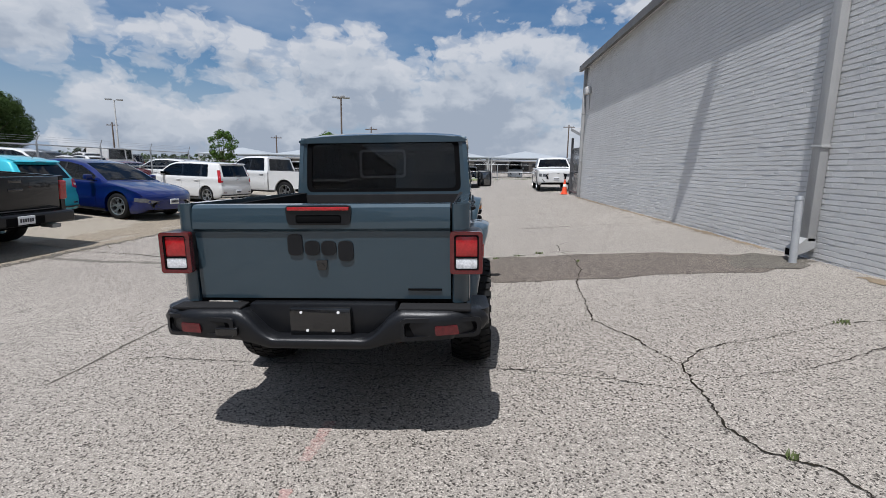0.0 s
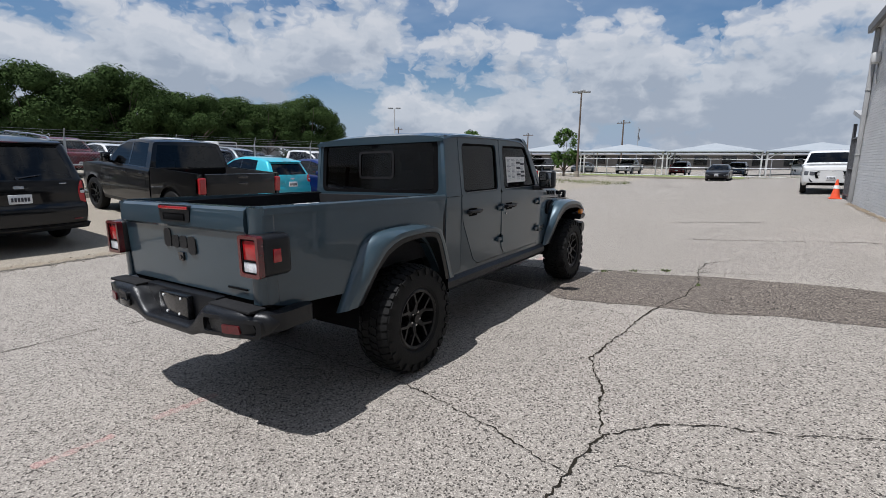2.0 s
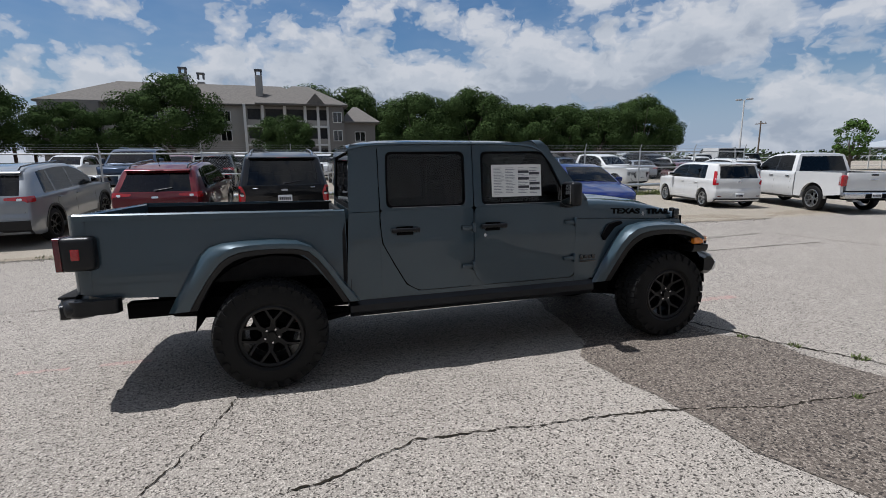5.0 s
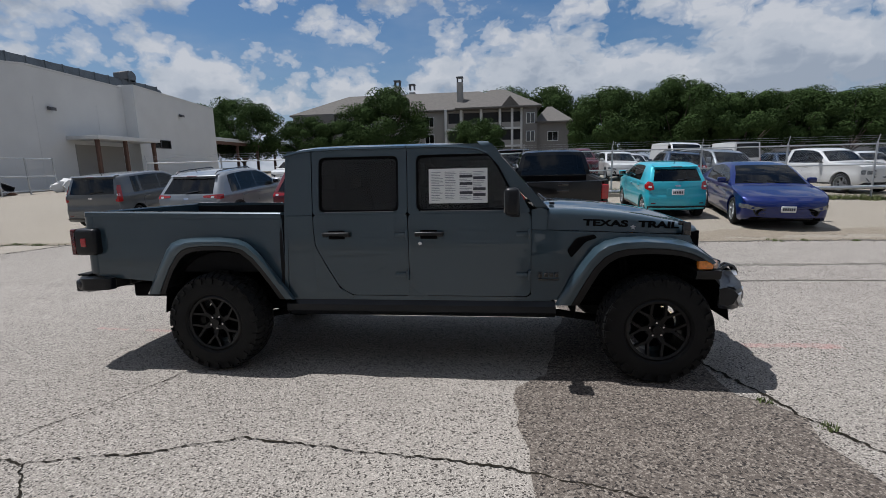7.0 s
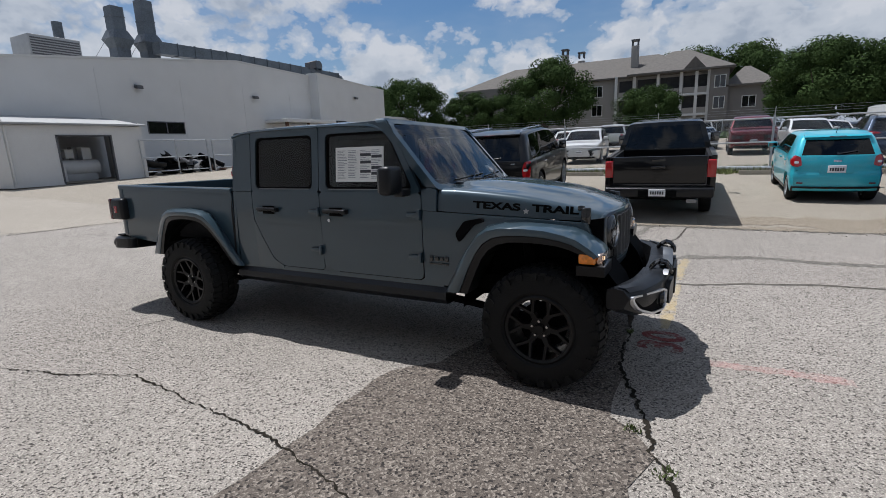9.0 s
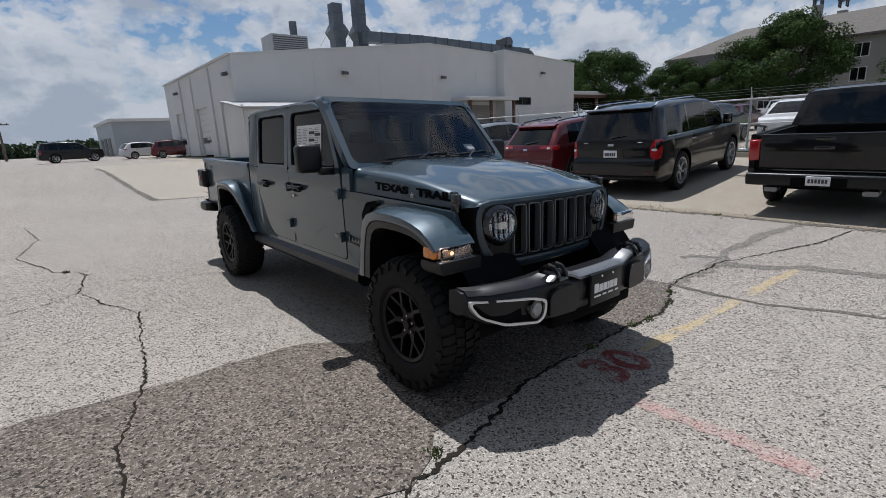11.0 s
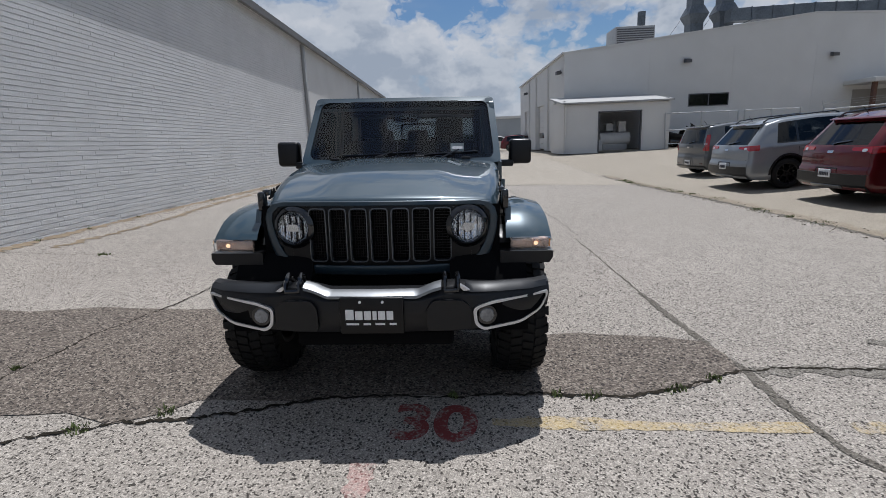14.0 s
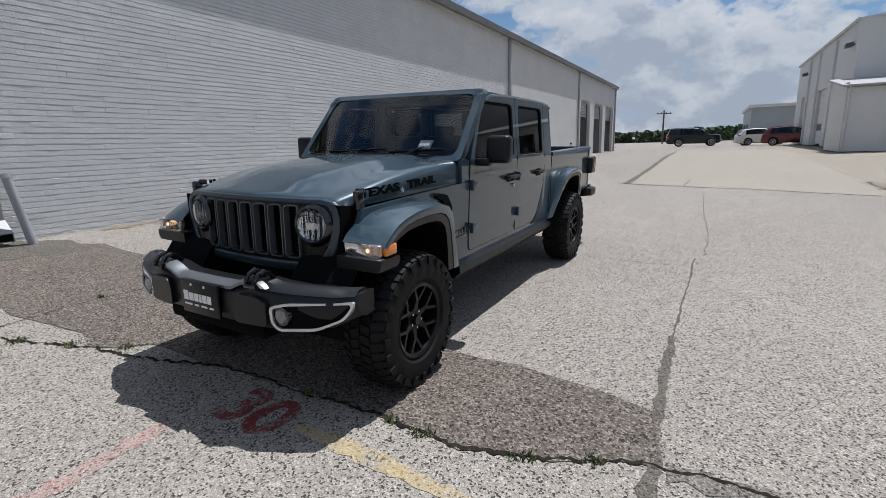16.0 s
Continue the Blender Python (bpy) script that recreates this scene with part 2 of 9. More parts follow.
M = dict(
    paving=aggregate("worn_paving", (0.362, 0.328, 0.288), (0.045, 0.039, 0.034), (0.47, 0.428, 0.377)),
    patch=aggregate("dark_patch", (0.138, 0.114, 0.094), (0.024, 0.020, 0.018), (0.29, 0.25, 0.21), size=84),
    lot=aggregate("lot_paving", (0.345, 0.305, 0.248), (0.11, 0.093, 0.072), (0.42, 0.378, 0.312)),
    stain=aggregate("stained_paving", (0.20, 0.182, 0.155), (0.04, 0.035, 0.03), (0.30, 0.28, 0.245)),
    seamdirt=aggregate("seam_dirt", (0.13, 0.116, 0.096), (0.03, 0.026, 0.022), (0.22, 0.20, 0.17)),
    soilgrit=aggregate("soil_grit", (0.285, 0.240, 0.182), (0.09, 0.072, 0.052), (0.37, 0.32, 0.25)),
    slab=aggregate("pale_slab", (0.35, 0.312, 0.260), (0.15, 0.131, 0.106), (0.43, 0.388, 0.328)),
    soil=material("dusty_soil", (0.17, 0.13, 0.085), 0.95, vary=0.35, scale=1.5, fine=40, bump=0.5),
    crack=material("crack_dirt", (0.020, 0.017, 0.013), 1.0, spec=0.1, vary=0.5, scale=9, fine=70),
    weed=material("weed", (0.10, 0.13, 0.04), 0.8, vary=0.4, scale=20, island=0.35),
    grass=material("dry_grass", (0.13, 0.15, 0.05), 0.9, vary=0.4, scale=3, island=0.4),
    yellow=aggregate("yellow_line", (0.362, 0.328, 0.288), (0.045, 0.039, 0.034), (0.47, 0.428, 0.377), paint=(0.46, 0.34, 0.14), cover=0.34),
    redpaint=aggregate("red_paint", (0.362, 0.328, 0.288), (0.045, 0.039, 0.034), (0.47, 0.428, 0.377), paint=(0.17, 0.035, 0.033), cover=0.85),
    chalk=aggregate("red_chalk", (0.362, 0.328, 0.288), (0.045, 0.039, 0.034), (0.47, 0.428, 0.377), paint=(0.48, 0.21, 0.195), cover=0.21),
    brick=material("painted_brick", (0.60, 0.60, 0.595), 0.7, vary=0.08, scale=0.9, fine=45, bump=0.6, island=0.02),
    brickp=material("painted_brick_piece", (0.60, 0.60, 0.595), 0.7, vary=0.08, scale=0.9, fine=45, bump=0.6, objects=0.02),
    mortar=material("painted_joint", (0.53, 0.53, 0.525), 0.9, vary=0.2, scale=3, fine=60, bump=0.3),
    stucco=material("painted_block", (0.55, 0.545, 0.53), 0.8, vary=0.08, scale=0.8, fine=30, bump=0.15),
    whitewall=material("white_wall", (0.58, 0.575, 0.56), 0.75, vary=0.06, scale=0.6, fine=25, bump=0.1),
    tower=material("taupe_siding", (0.15, 0.14, 0.13), 0.85, vary=0.06, scale=0.8, fine=20),
    tower2=material("pale_siding", (0.27, 0.255, 0.235), 0.85, vary=0.06, scale=0.8, fine=20),
    shingle=material("grey_shingle", (0.105, 0.095, 0.085), 0.9, vary=0.25, scale=2.5, fine=12, bump=0.3),
    trimwhite=material("white_trim", (0.55, 0.545, 0.53), 0.6, vary=0.05, scale=3),
    trimgrey=material("grey_metal_trim", (0.34, 0.34, 0.335), 0.5, vary=0.1, scale=3, bump=0.05),
    gutter=material("weathered_gutter", (0.13, 0.125, 0.12), 0.55, vary=0.25, scale=2.5, fine=25, bump=0.05),
    darkmetal=material("dark_trim", (0.08, 0.08, 0.085), 0.5, vary=0.15, scale=4),
    galv=material("galvanised_steel", (0.45, 0.46, 0.47), 0.45, metal=0.7, vary=0.18, scale=3, fine=30),
    duct=material("weathered_duct", (0.12, 0.135, 0.15), 0.5, metal=0.5, vary=0.3, scale=1.2, fine=8),
    wood=material("rusty_board", (0.11, 0.058, 0.040), 0.85, vary=0.3, scale=4, fine=30),
    void=material("dark_balcony_shade", (0.035, 0.035, 0.037), 0.9, vary=0.3, scale=2),
    paint=material("bluegrey_paint", (0.029, 0.052, 0.069), 0.36, metal=0.2, spec=0.25, vary=0.05, scale=3, fine=400, coat=1.0, bump=0.012, bump_scale=4),
    paintflare=material("bluegrey_flare", (0.036, 0.063, 0.082), 0.36, metal=0.2, spec=0.25, vary=0.05, scale=3, fine=400, coat=1.0),
    blackplastic=material("black_plastic", (0.0065, 0.007, 0.0085), 0.34, spec=0.34, vary=0.2, scale=8, fine=200, bump=0.12, bump_scale=350),
    gloss=material("gloss_black", (0.006, 0.006, 0.0065), 0.12, vary=0.1, scale=5, coat=0.6),
    gap=material("shut_gap", (0.003, 0.003, 0.0035), 0.9, spec=0.1, vary=0.1, scale=5),
    rubber=material("tyre_rubber", (0.0065, 0.0065, 0.0065), 0.7, spec=0.25, vary=0.3, scale=9, fine=90, bump=0.25),
    rim=material("black_rim", (0.004, 0.004, 0.0045), 0.35, vary=0.15, scale=8, spec=0.3),
    alloy=material("silver_rim", (0.42, 0.43, 0.44), 0.3, metal=0.9, vary=0.1, scale=8),
    chrome=material("bright_metal", (0.62, 0.63, 0.64), 0.22, metal=1.0, vary=0.06, scale=8),
    mirror=material("mirror_glass", (0.16, 0.165, 0.17), 0.05, metal=1.0, vary=0.03, scale=8),
    bright=material("bright_trim", (0.62, 0.63, 0.65), 0.32, metal=0.8, vary=0.06, scale=8),
    satin=material("satin_silver", (0.23, 0.24, 0.25), 0.42, metal=0.85, vary=0.08, scale=8),
    darksatin=material("dark_satin", (0.010, 0.011, 0.013), 0.38, metal=0.1, vary=0.08, scale=8),
    inside=material("charcoal_upholstery", (0.012, 0.012, 0.013), 0.85, spec=0.2, vary=0.25, scale=12, fine=120, bump=0.2),
    seatgrey=material("grey_trim", (0.10, 0.10, 0.105), 0.8, vary=0.2, scale=12),
    tailred=material("red_lens", (0.34, 0.009, 0.011), 0.18, vary=0.25, scale=30, fine=90, coat=0.8),
    tailrim=material("red_lens_rim", (0.085, 0.004, 0.006), 0.2, vary=0.2, scale=30, coat=0.7),
    lampchrome=material("lamp_chrome", (0.72, 0.74, 0.77), 0.10, metal=1.0, vary=0.3, scale=22, fine=70, bump=0.9, bump_scale=42),
    headlamp=material("headlamp_lens", (0.16, 0.17, 0.185), 0.15, metal=0.4, vary=0.5, scale=18, fine=60, coat=1.0),
    lampwarm=material("warm_lamp_reflector", (0.62, 0.46, 0.38), 0.22, metal=0.8, vary=0.25, scale=30, fine=90, bump=0.6, bump_scale=55),
    reflector=material("dark_red_reflector", (0.085, 0.006, 0.008), 0.3, vary=0.3, scale=30, coat=0.3),
    # body paint darkened for the shade on the grille panel
    grilleshade=material("bluegrey_paint_shaded", (0.026, 0.043, 0.056), 0.38, metal=0.3, spec=0.3, vary=0.05, scale=3, fine=400, coat=0.6),
    slotline=material("slot_grey", (0.16, 0.165, 0.17), 0.4, metal=0.5, vary=0.05, scale=8),
    clear=material("clear_lens", (0.62, 0.63, 0.65), 0.12, vary=0.3, scale=40, fine=120, coat=0.9),
    amber=material("amber_lens", (0.75, 0.23, 0.02), 0.2, vary=0.2, scale=30, coat=0.8),
    paper=material("printed_sheet", (0.74, 0.74, 0.72), 0.7, vary=0.04, scale=5),
    ink=material("grey_print", (0.28, 0.29, 0.31), 0.7, vary=0.2, scale=60),
    inkdark=material("dark_print", (0.05, 0.05, 0.06), 0.7, vary=0.2, scale=60),
    white=material("white_letter", (0.78, 0.78, 0.76), 0.6, vary=0.05, scale=30),
    plate=material("number_plate", (0.66, 0.67, 0.68), 0.4, vary=0.1, scale=30),
    bark=material("bark", (0.085, 0.065, 0.05), 0.95, vary=0.35, scale=4, fine=30, bump=0.5),
    leaf=material("oak_leaf", (0.040, 0.065, 0.021), 0.95, spec=0.05, vary=0.30, scale=0.35, fine=4, island=0.22),
    leaf2=material("light_leaf", (0.062, 0.11, 0.028), 0.95, spec=0.05, vary=0.30, scale=0.35, fine=4, island=0.25),
    farwood=material("far_wood", (0.045, 0.07, 0.03), 0.9, vary=0.4, scale=0.2, fine=2, island=0.4),
    cone=material("safety_cone", (0.75, 0.09, 0.03), 0.6, vary=0.15, scale=12),
    poleblue=material("pole_grey", (0.30, 0.31, 0.32), 0.6, vary=0.15, scale=3),
    timber=material("utility_timber", (0.12, 0.09, 0.07), 0.9, vary=0.3, scale=3, fine=30),
    canopy=material("white_canopy", (0.30, 0.325, 0.345), 0.5, vary=0.08, scale=0.5),
)
M["tint"] = glass("privacy_glass", (0.30, 0.32, 0.33))
M["screen"] = glass("windscreen_glass", (0.86, 0.90, 0.88), 1.6)
M["fronttint"] = glass("front_door_glass", (0.36, 0.38, 0.38))
M["carglass"] = glass("car_glass", (0.10, 0.11, 0.115))
M["lens"] = glass("lamp_lens", (0.93, 0.95, 0.97))
M["lit"] = glow("lit_lamp", (1.0, 0.66, 0.38), 1.1)

PAINTS = {}


def car_paint(name, colour, metal=0.25, rough=0.3, coat=1.0):
    if name not in PAINTS:
        PAINTS[name] = material(name, colour, rough, metal=metal, vary=0.05, scale=3, fine=300, coat=coat, spec=0.15)
    return PAINTS[name]


# ---- mesh helpers ----
def lerp(a, b, t):
    return a + (b - a) * t


def interp(x, pts):
    for (x0, y0), (x1, y1) in zip(pts, pts[1:]):
        if x <= x1:
            return lerp(y0, y1, max(0.0, (x - x0) / (x1 - x0)))
    return pts[-1][1]


def link(name, bm, mat, parent=None, smooth=False, label="", sharp=35):
    """Links a bmesh as one mesh object, under a parent if given."""
    me = bpy.data.meshes.new(name)
    bmesh.ops.recalc_face_normals(bm, faces=bm.faces)
    bm.to_mesh(me)
    bm.free()
    me.materials.append(mat)
    if smooth:
        me.polygons.foreach_set("use_smooth", [True] * len(me.polygons))
        me.set_sharp_from_angle(angle=radians(sharp))
    ob = new(name, me)
    if parent is not None:
        ob.parent = parent
    if label:
        ob["label"] = label
    return ob


def part(name, bm, mat, parent, label="", smooth=True, sharp=35):
    return link(name, bm, mat, parent, smooth, label, sharp)


def thing(name, label, category, m=None, group="", kind=""):
    e = new(name)
    e.empty_display_size = 0.2
    if m is not None:
        e.matrix_world = m
    return tagged(e, label, category, group, kind)


def add_box(bm, x0, x1, y0, y1, z0, z1, bevel=0.0, seg=2):
    r = bmesh.ops.create_cube(bm, size=1.0)
    vs = r["verts"]
    for v in vs:
        v.co = Vector((x0 + (v.co.x + 0.5) * (x1 - x0), y0 + (v.co.y + 0.5) * (y1 - y0), z0 + (v.co.z + 0.5) * (z1 - z0)))
    if bevel:
        es = list({e for v in vs for e in v.link_edges})
        bmesh.ops.bevel(bm, geom=es, offset=bevel, segments=seg, affect="EDGES", profile=0.5)
    return bm


def box(x0, x1, y0, y1, z0, z1, bevel=0.0, seg=2):
    return add_box(bmesh.new(), x0, x1, y0, y1, z0, z1, bevel, seg)


def add_tube(bm, p, q, r0, r1=None, n=10, caps=True):
    """A round bar from p to q."""
    p, q = Vector(p), Vector(q)
    r1 = r0 if r1 is None else r1
    d = (q - p).normalized()
    a = d.orthogonal().normalized()
    c = d.cross(a)
    rings = []
    for o, r in ((p, r0), (q, r1)):
        rings.append([bm.verts.new(o + r * (math.cos(2 * math.pi * k / n) * a + math.sin(2 * math.pi * k / n) * c)) for k in range(n)])
    for k in range(n):
        bm.faces.new((rings[0][k], rings[0][(k + 1) % n], rings[1][(k + 1) % n], rings[1][k]))
    if caps:
        bm.faces.new(rings[0][::-1])
        bm.faces.new(rings[1])
    return bm


def tube(p, q, r0, r1=None, n=10):
    return add_tube(bmesh.new(), p, q, r0, r1, n)


def add_prism(bm, poly, h0, h1, place):
    """A solid from a flat outline: place(u, v, h) gives a point."""
    a = [bm.verts.new(place(u, v, h0)) for u, v in poly]
    b = [bm.verts.new(place(u, v, h1)) for u, v in poly]
    bm.faces.new(a)
    bm.faces.new(b[::-1])
    n = len(poly)
    for k in range(n):
        bm.faces.new((a[k], b[k], b[(k + 1) % n], a[(k + 1) % n]))
    return bm


def prism(poly, h0, h1, place, bevel=0.0, seg=2):
    bm = add_prism(bmesh.new(), poly, h0, h1, place)
    if bevel:
        es = [e for e in bm.edges if e.calc_face_angle(0.0) > radians(25)]
        bmesh.ops.bevel(bm, geom=es, offset=bevel, segments=seg, affect="EDGES", profile=0.5)
    return bm


def side_yz(u, v, h):
    return Vector((h, u, v))


def front_xz(u, v, h):
    return Vector((u, h, v))


def flat_xy(u, v, h):
    return Vector((u, v, h))


def add_loft(bm, rings, closed=True, caps=True):
    """Skin over rings of equal count."""
    rows = [[bm.verts.new(p) for p in r] for r in rings]
    n = len(rows[0])
    for a, b in zip(rows, rows[1:]):
        for k in range(n if closed else n - 1):
            j = (k + 1) % n
            if len({a[k], a[j], b[j], b[k]}) == 4:
                bm.faces.new((a[k], a[j], b[j], b[k]))
    if caps and closed:
        bm.faces.new(rows[0][::-1])
        bm.faces.new(rows[-1])
    return rows


def loft(rings, closed=True, caps=True):
    bm = bmesh.new()
    add_loft(bm, rings, closed, caps)
    return bm


def rounded(poly, r, seg=3):
    """An outline with its corners rounded."""
    out, n = [], len(poly)
    for k in range(n):
        p, a, b = Vector(poly[k]), Vector(poly[k - 1]), Vector(poly[(k + 1) % n])
        da, db = a - p, b - p
        rr = min(r, 0.45 * da.length, 0.45 * db.length)
        s, e = p + da.normalized() * rr, p + db.normalized() * rr
        for i in range(seg + 1):
            t = i / seg
            q = (1 - t) ** 2 * s + 2 * t * (1 - t) * p + t * t * e
            out.append((q.x, q.y))
    return out


def flip(bm):
    for v in bm.verts:
        v.co.x = -v.co.x
    return bm


def both(name, make, mat, parent, label="", smooth=True, sharp=35):
    """A part on the one side and its twin on the other. make() gives a fresh bmesh for the +x side."""
    return part(name, make(), mat, parent, label, smooth, sharp), part(name, flip(make()), mat, parent, label, smooth, sharp)


def letters(name, text, size, mat, parent, m, depth=0.002, squeeze=1.0, bold=0.0):
    """Words as thin raised letters, as one mesh."""
    cu = bpy.data.curves.new(name, "FONT")
    cu.body, cu.size, cu.extrude, cu.align_x, cu.align_y = text, size, depth, "CENTER", "CENTER"
    cu.offset = bold
    tmp = bpy.data.objects.new("tmp", cu)
    scene.collection.objects.link(tmp)
    me = bpy.data.meshes.new_from_object(tmp.evaluated_get(bpy.context.evaluated_depsgraph_get()))
    bpy.data.objects.remove(tmp)
    bpy.data.curves.remove(cu)
    me.transform(m @ Matrix.Diagonal((squeeze, 1, 1, 1)))
    me.materials.clear()
    me.materials.append(mat)
    ob = new(name, me)
    if parent is not None:
        ob.parent = parent
    return ob


def ground_z(x, y=0.0):
    """Height of the paving: falls away from the brick wall, then rises across the car lot and towards the white workshop."""
    rise = interp(-y, [(-900, 0), (13, 0), (16, .06), (19, .16), (22, .27), (26, .40), (900, .40)]) * min(1.0, max(0.0, (5.6 - x) / 5.6))
    return rise + flat_ground_z(x, y)


def flat_ground_z(x, y):
    if x > 5.6:
        return 0.342
    if x > 0.8:
        return 0.061 * x
    if x > -2.4:
        return 0.0488 + 0.024 * (x - 0.8)
    if x > -6.3:
        return -0.028 + 0.002 * (x + 2.4)
    k = 0.06 if -16 < y < 8 else 0.06 * max(0.35, 1 - (-16 - y) / 14) if y < 0 else 0.06 * max(0.3, 1 - (y - 8) / 6)
    if x > -15:
        return -0.036 + k * (-6.3 - x)
    return -0.036 + k * 8.7 + 0.018 * min(-15 - x, 60)

# ---- ground ----
def build_ground():
    xs = [-900, -300, -120, -75, -55, -40, -30, -24, -20, -17, -15, -13, -11, -9, -7.5, -6.42, -6.3, -6.24, -5, -4, -3, -2.4, -1.5, 0, 0.8, 1.5, 3, 4.5, 5.6, 8, 15, 40, 120, 400, 900]
    ys = [-900, -300, -120, -70, -50, -40, -32, -26, -22, -19, -16, -13, -11, -9, -7, -5, -3, -1.5, 0, 1.5, 3, 5, 7, 9, 11, 14, 18, 24, 32, 45, 60, 80, 120, 300, 900]
    bm = bmesh.new()
    rows = [[bm.verts.new((x, y, ground_z(x, y))) for x in xs] for y in ys]
    for a, b in zip(rows, rows[1:]):
        for k in range(len(xs) - 1):
            bm.faces.new((a[k], a[k + 1], b[k + 1], b[k]))
    ob = link("ground", bm, M["paving"], smooth=True, sharp=60)
    ob.data.materials.append(M["lot"])
    for p in ob.data.polygons:
        p.material_index = 1 if p.center.x < -6.28 else 0
    return tagged(ob, "pale worn paving with exposed aggregate, cracked and patched", "ground", kind="structure")


build_ground()


WALL_X, WALL_S, WALL_N, EAVE = 5.62, -42.3, 16.2, 5.80


def struct(name, bm, mat, label, category, smooth=False):
    return tagged(link(name, bm, mat, smooth=smooth), label, category, kind="structure")


def build_wall():
    wall = struct("wall_east", box(WALL_X + 0.014, WALL_X + 0.3, -16.4, WALL_N, 0.2, EAVE + 0.02), M["mortar"], "painted pale grey brick wall of the workshop beside the drive", "wall")
    # smooth rendered stretch with three arched bays
    bm = bmesh.new()
    bays = [(-32.4, -29.5), (-36.9, -33.7), (-41.4, -38.0)]
    cuts = [-16.4, -29.5, -32.4, -33.7, -36.9, -38.0, -41.4, WALL_S]
    for a, b in ((-29.5, -16.4), (-33.7, -32.4), (-38.0, -36.9), (WALL_S, -41.4)):
        add_box(bm, WALL_X - .012, WALL_X + .30, a, b, .1, EAVE + .02)
    for a, b in bays:
        r = .45
        arch = [(a, EAVE + .02), (a, 4.1 - r)] + [(a + r - r * math.cos(t), 4.1 - r + r * math.sin(t)) for t in [math.pi / 2 * k / 6 for k in range(1, 7)]]
        arch += [(b - r + r * math.sin(t), 4.1 - r + r * math.cos(t)) for t in [math.pi / 2 * k / 6 for k in range(0, 7)]] + [(b, EAVE + .02)]
        add_prism(bm, arch, WALL_X - .012, WALL_X + .30, side_yz)
    struct("wall_east_rendered", bm, M["stucco"], "smooth painted block wall with three arched service bays", "wall")
    bm = bmesh.new()
    add_box(bm, WALL_X + .3, 14, WALL_S, WALL_S + .3, .1, EAVE)
    add_box(bm, WALL_X + .3, 14, WALL_N - .3, WALL_N, .1, EAVE)
    add_box(bm, 14, 14.3, WALL_S, WALL_N, .1, EAVE)
    add_box(bm, WALL_X + .3, 14, -29.2, -29.0, .1, EAVE)
    struct("wall_workshop_rear", bm, M["stucco"], "plain outer walls of the workshop", "wall")
    struct("bay_floor", box(WALL_X, 14, WALL_S + .3, -29.2, .2, .36), M["lot"], "worn concrete floor of the service bays", "floor")
    for a, b in bays:
        d = thing("door_%d" % (1 + bays.index((a, b))), "open dark roller door in an arched service bay", "door", kind="structure")
        for k in range(6):
            part("slat", box(WALL_X + .24, WALL_X + .27, a, b, 3.0 + k * .19, 3.0 + k * .19 + .175, .01), M["trimgrey"], d)
        part("door_frame", box(WALL_X + .2, WALL_X + .24, a, a + .12, .34, 4.0), M["darkmetal"], d)
        part("door_frame", box(WALL_X + .2, WALL_X + .24, b - .12, b, .34, 4.0), M["darkmetal"], d)
    # roof and eaves
    bm = prism([(5.40, EAVE + .03), (5.40, EAVE + .10), (10, 7.6), (14.5, EAVE + .1), (14.5, EAVE + .03)], WALL_S - .2, WALL_N + .15, front_xz)
    struct("roof", bm, M["trimgrey"], "low metal roof over the workshop", "roof")
    bm = prism([(5.37, EAVE - .10), (5.36, EAVE + .12), (5.42, EAVE + .12), (5.48, EAVE + .02), (5.48, EAVE - .10)], WALL_S - .2, WALL_N + .15, front_xz)
    struct("trim_gutter", bm, M["gutter"], "grey metal gutter along the eaves", "gutter")
    struct("trim_soffit", box(5.48, WALL_X + .01, WALL_S - .1, WALL_N + .1, EAVE - .03, EAVE + .02), M["trimwhite"], "pale soffit under the eaves", "soffit")
    return wall


wall_east = build_wall()


def downspout(y, w, elbow, low):
    d = thing("downspout", "grey metal downspout fixed to the wall", "downspout", pose(WALL_X, y, 0))
    part("pipe", box(-.125, -.006, -w / 2, w / 2, low, EAVE - .06, .012), M["trimgrey"], d)
    for z in (1.9, 3.9):
        part("strap", box(-.132, -.004, -w / 2 - .02, w / 2 + .02, z, z + .04, .004), M["trimgrey"], d)
    if elbow:
        part("elbow", prism([(-.004, low + .05), (-.13, low + .05), (-.30, low - .10), (-.30, low - .22), (-.10, low - .14), (-.004, low - .08)], -w / 2, w / 2, lambda u, v, h: Vector((u, h, v)), .01), M["trimgrey"], d)
        # elbow is solid; a black plate paints the dark of its mouth
        part("outlet", box(-.306, -.296, -w / 2 + .015, w / 2 - .015, low - .205, low - .115), M["gap"], d, "black plate standing in for the shade inside the outlet")
    return d


downspout(1.55, .17, True, .60)
downspout(-16.45, .20, True, .60)
downspout(-28.8, .20, False, .36)
downspout(-42.1, .20, False, .30)
downspout(15.95, .12, False, .40)


# ---- white workshop building across the yard ----
FA, FB = Vector((-8.8, -31.0)), Vector((-51.5, -33.5))
FDIR = (FB - FA).normalized()
FNRM = Vector((-FDIR.y, FDIR.x)) if FDIR.x < 0 and -FDIR.y * 0 + FDIR.x * 1 > 0 else Vector((FDIR.y, -FDIR.x))


def face(u, v, h):
    """Along the yard front of the white building: u metres from its near corner, v up, h out towards the yard."""
    p = FA + FDIR * u + FNRM * h
    return Vector((p.x, p.y, v))


def wall_poly(poly, h0, h1):
    return prism(poly, h0, h1, face)


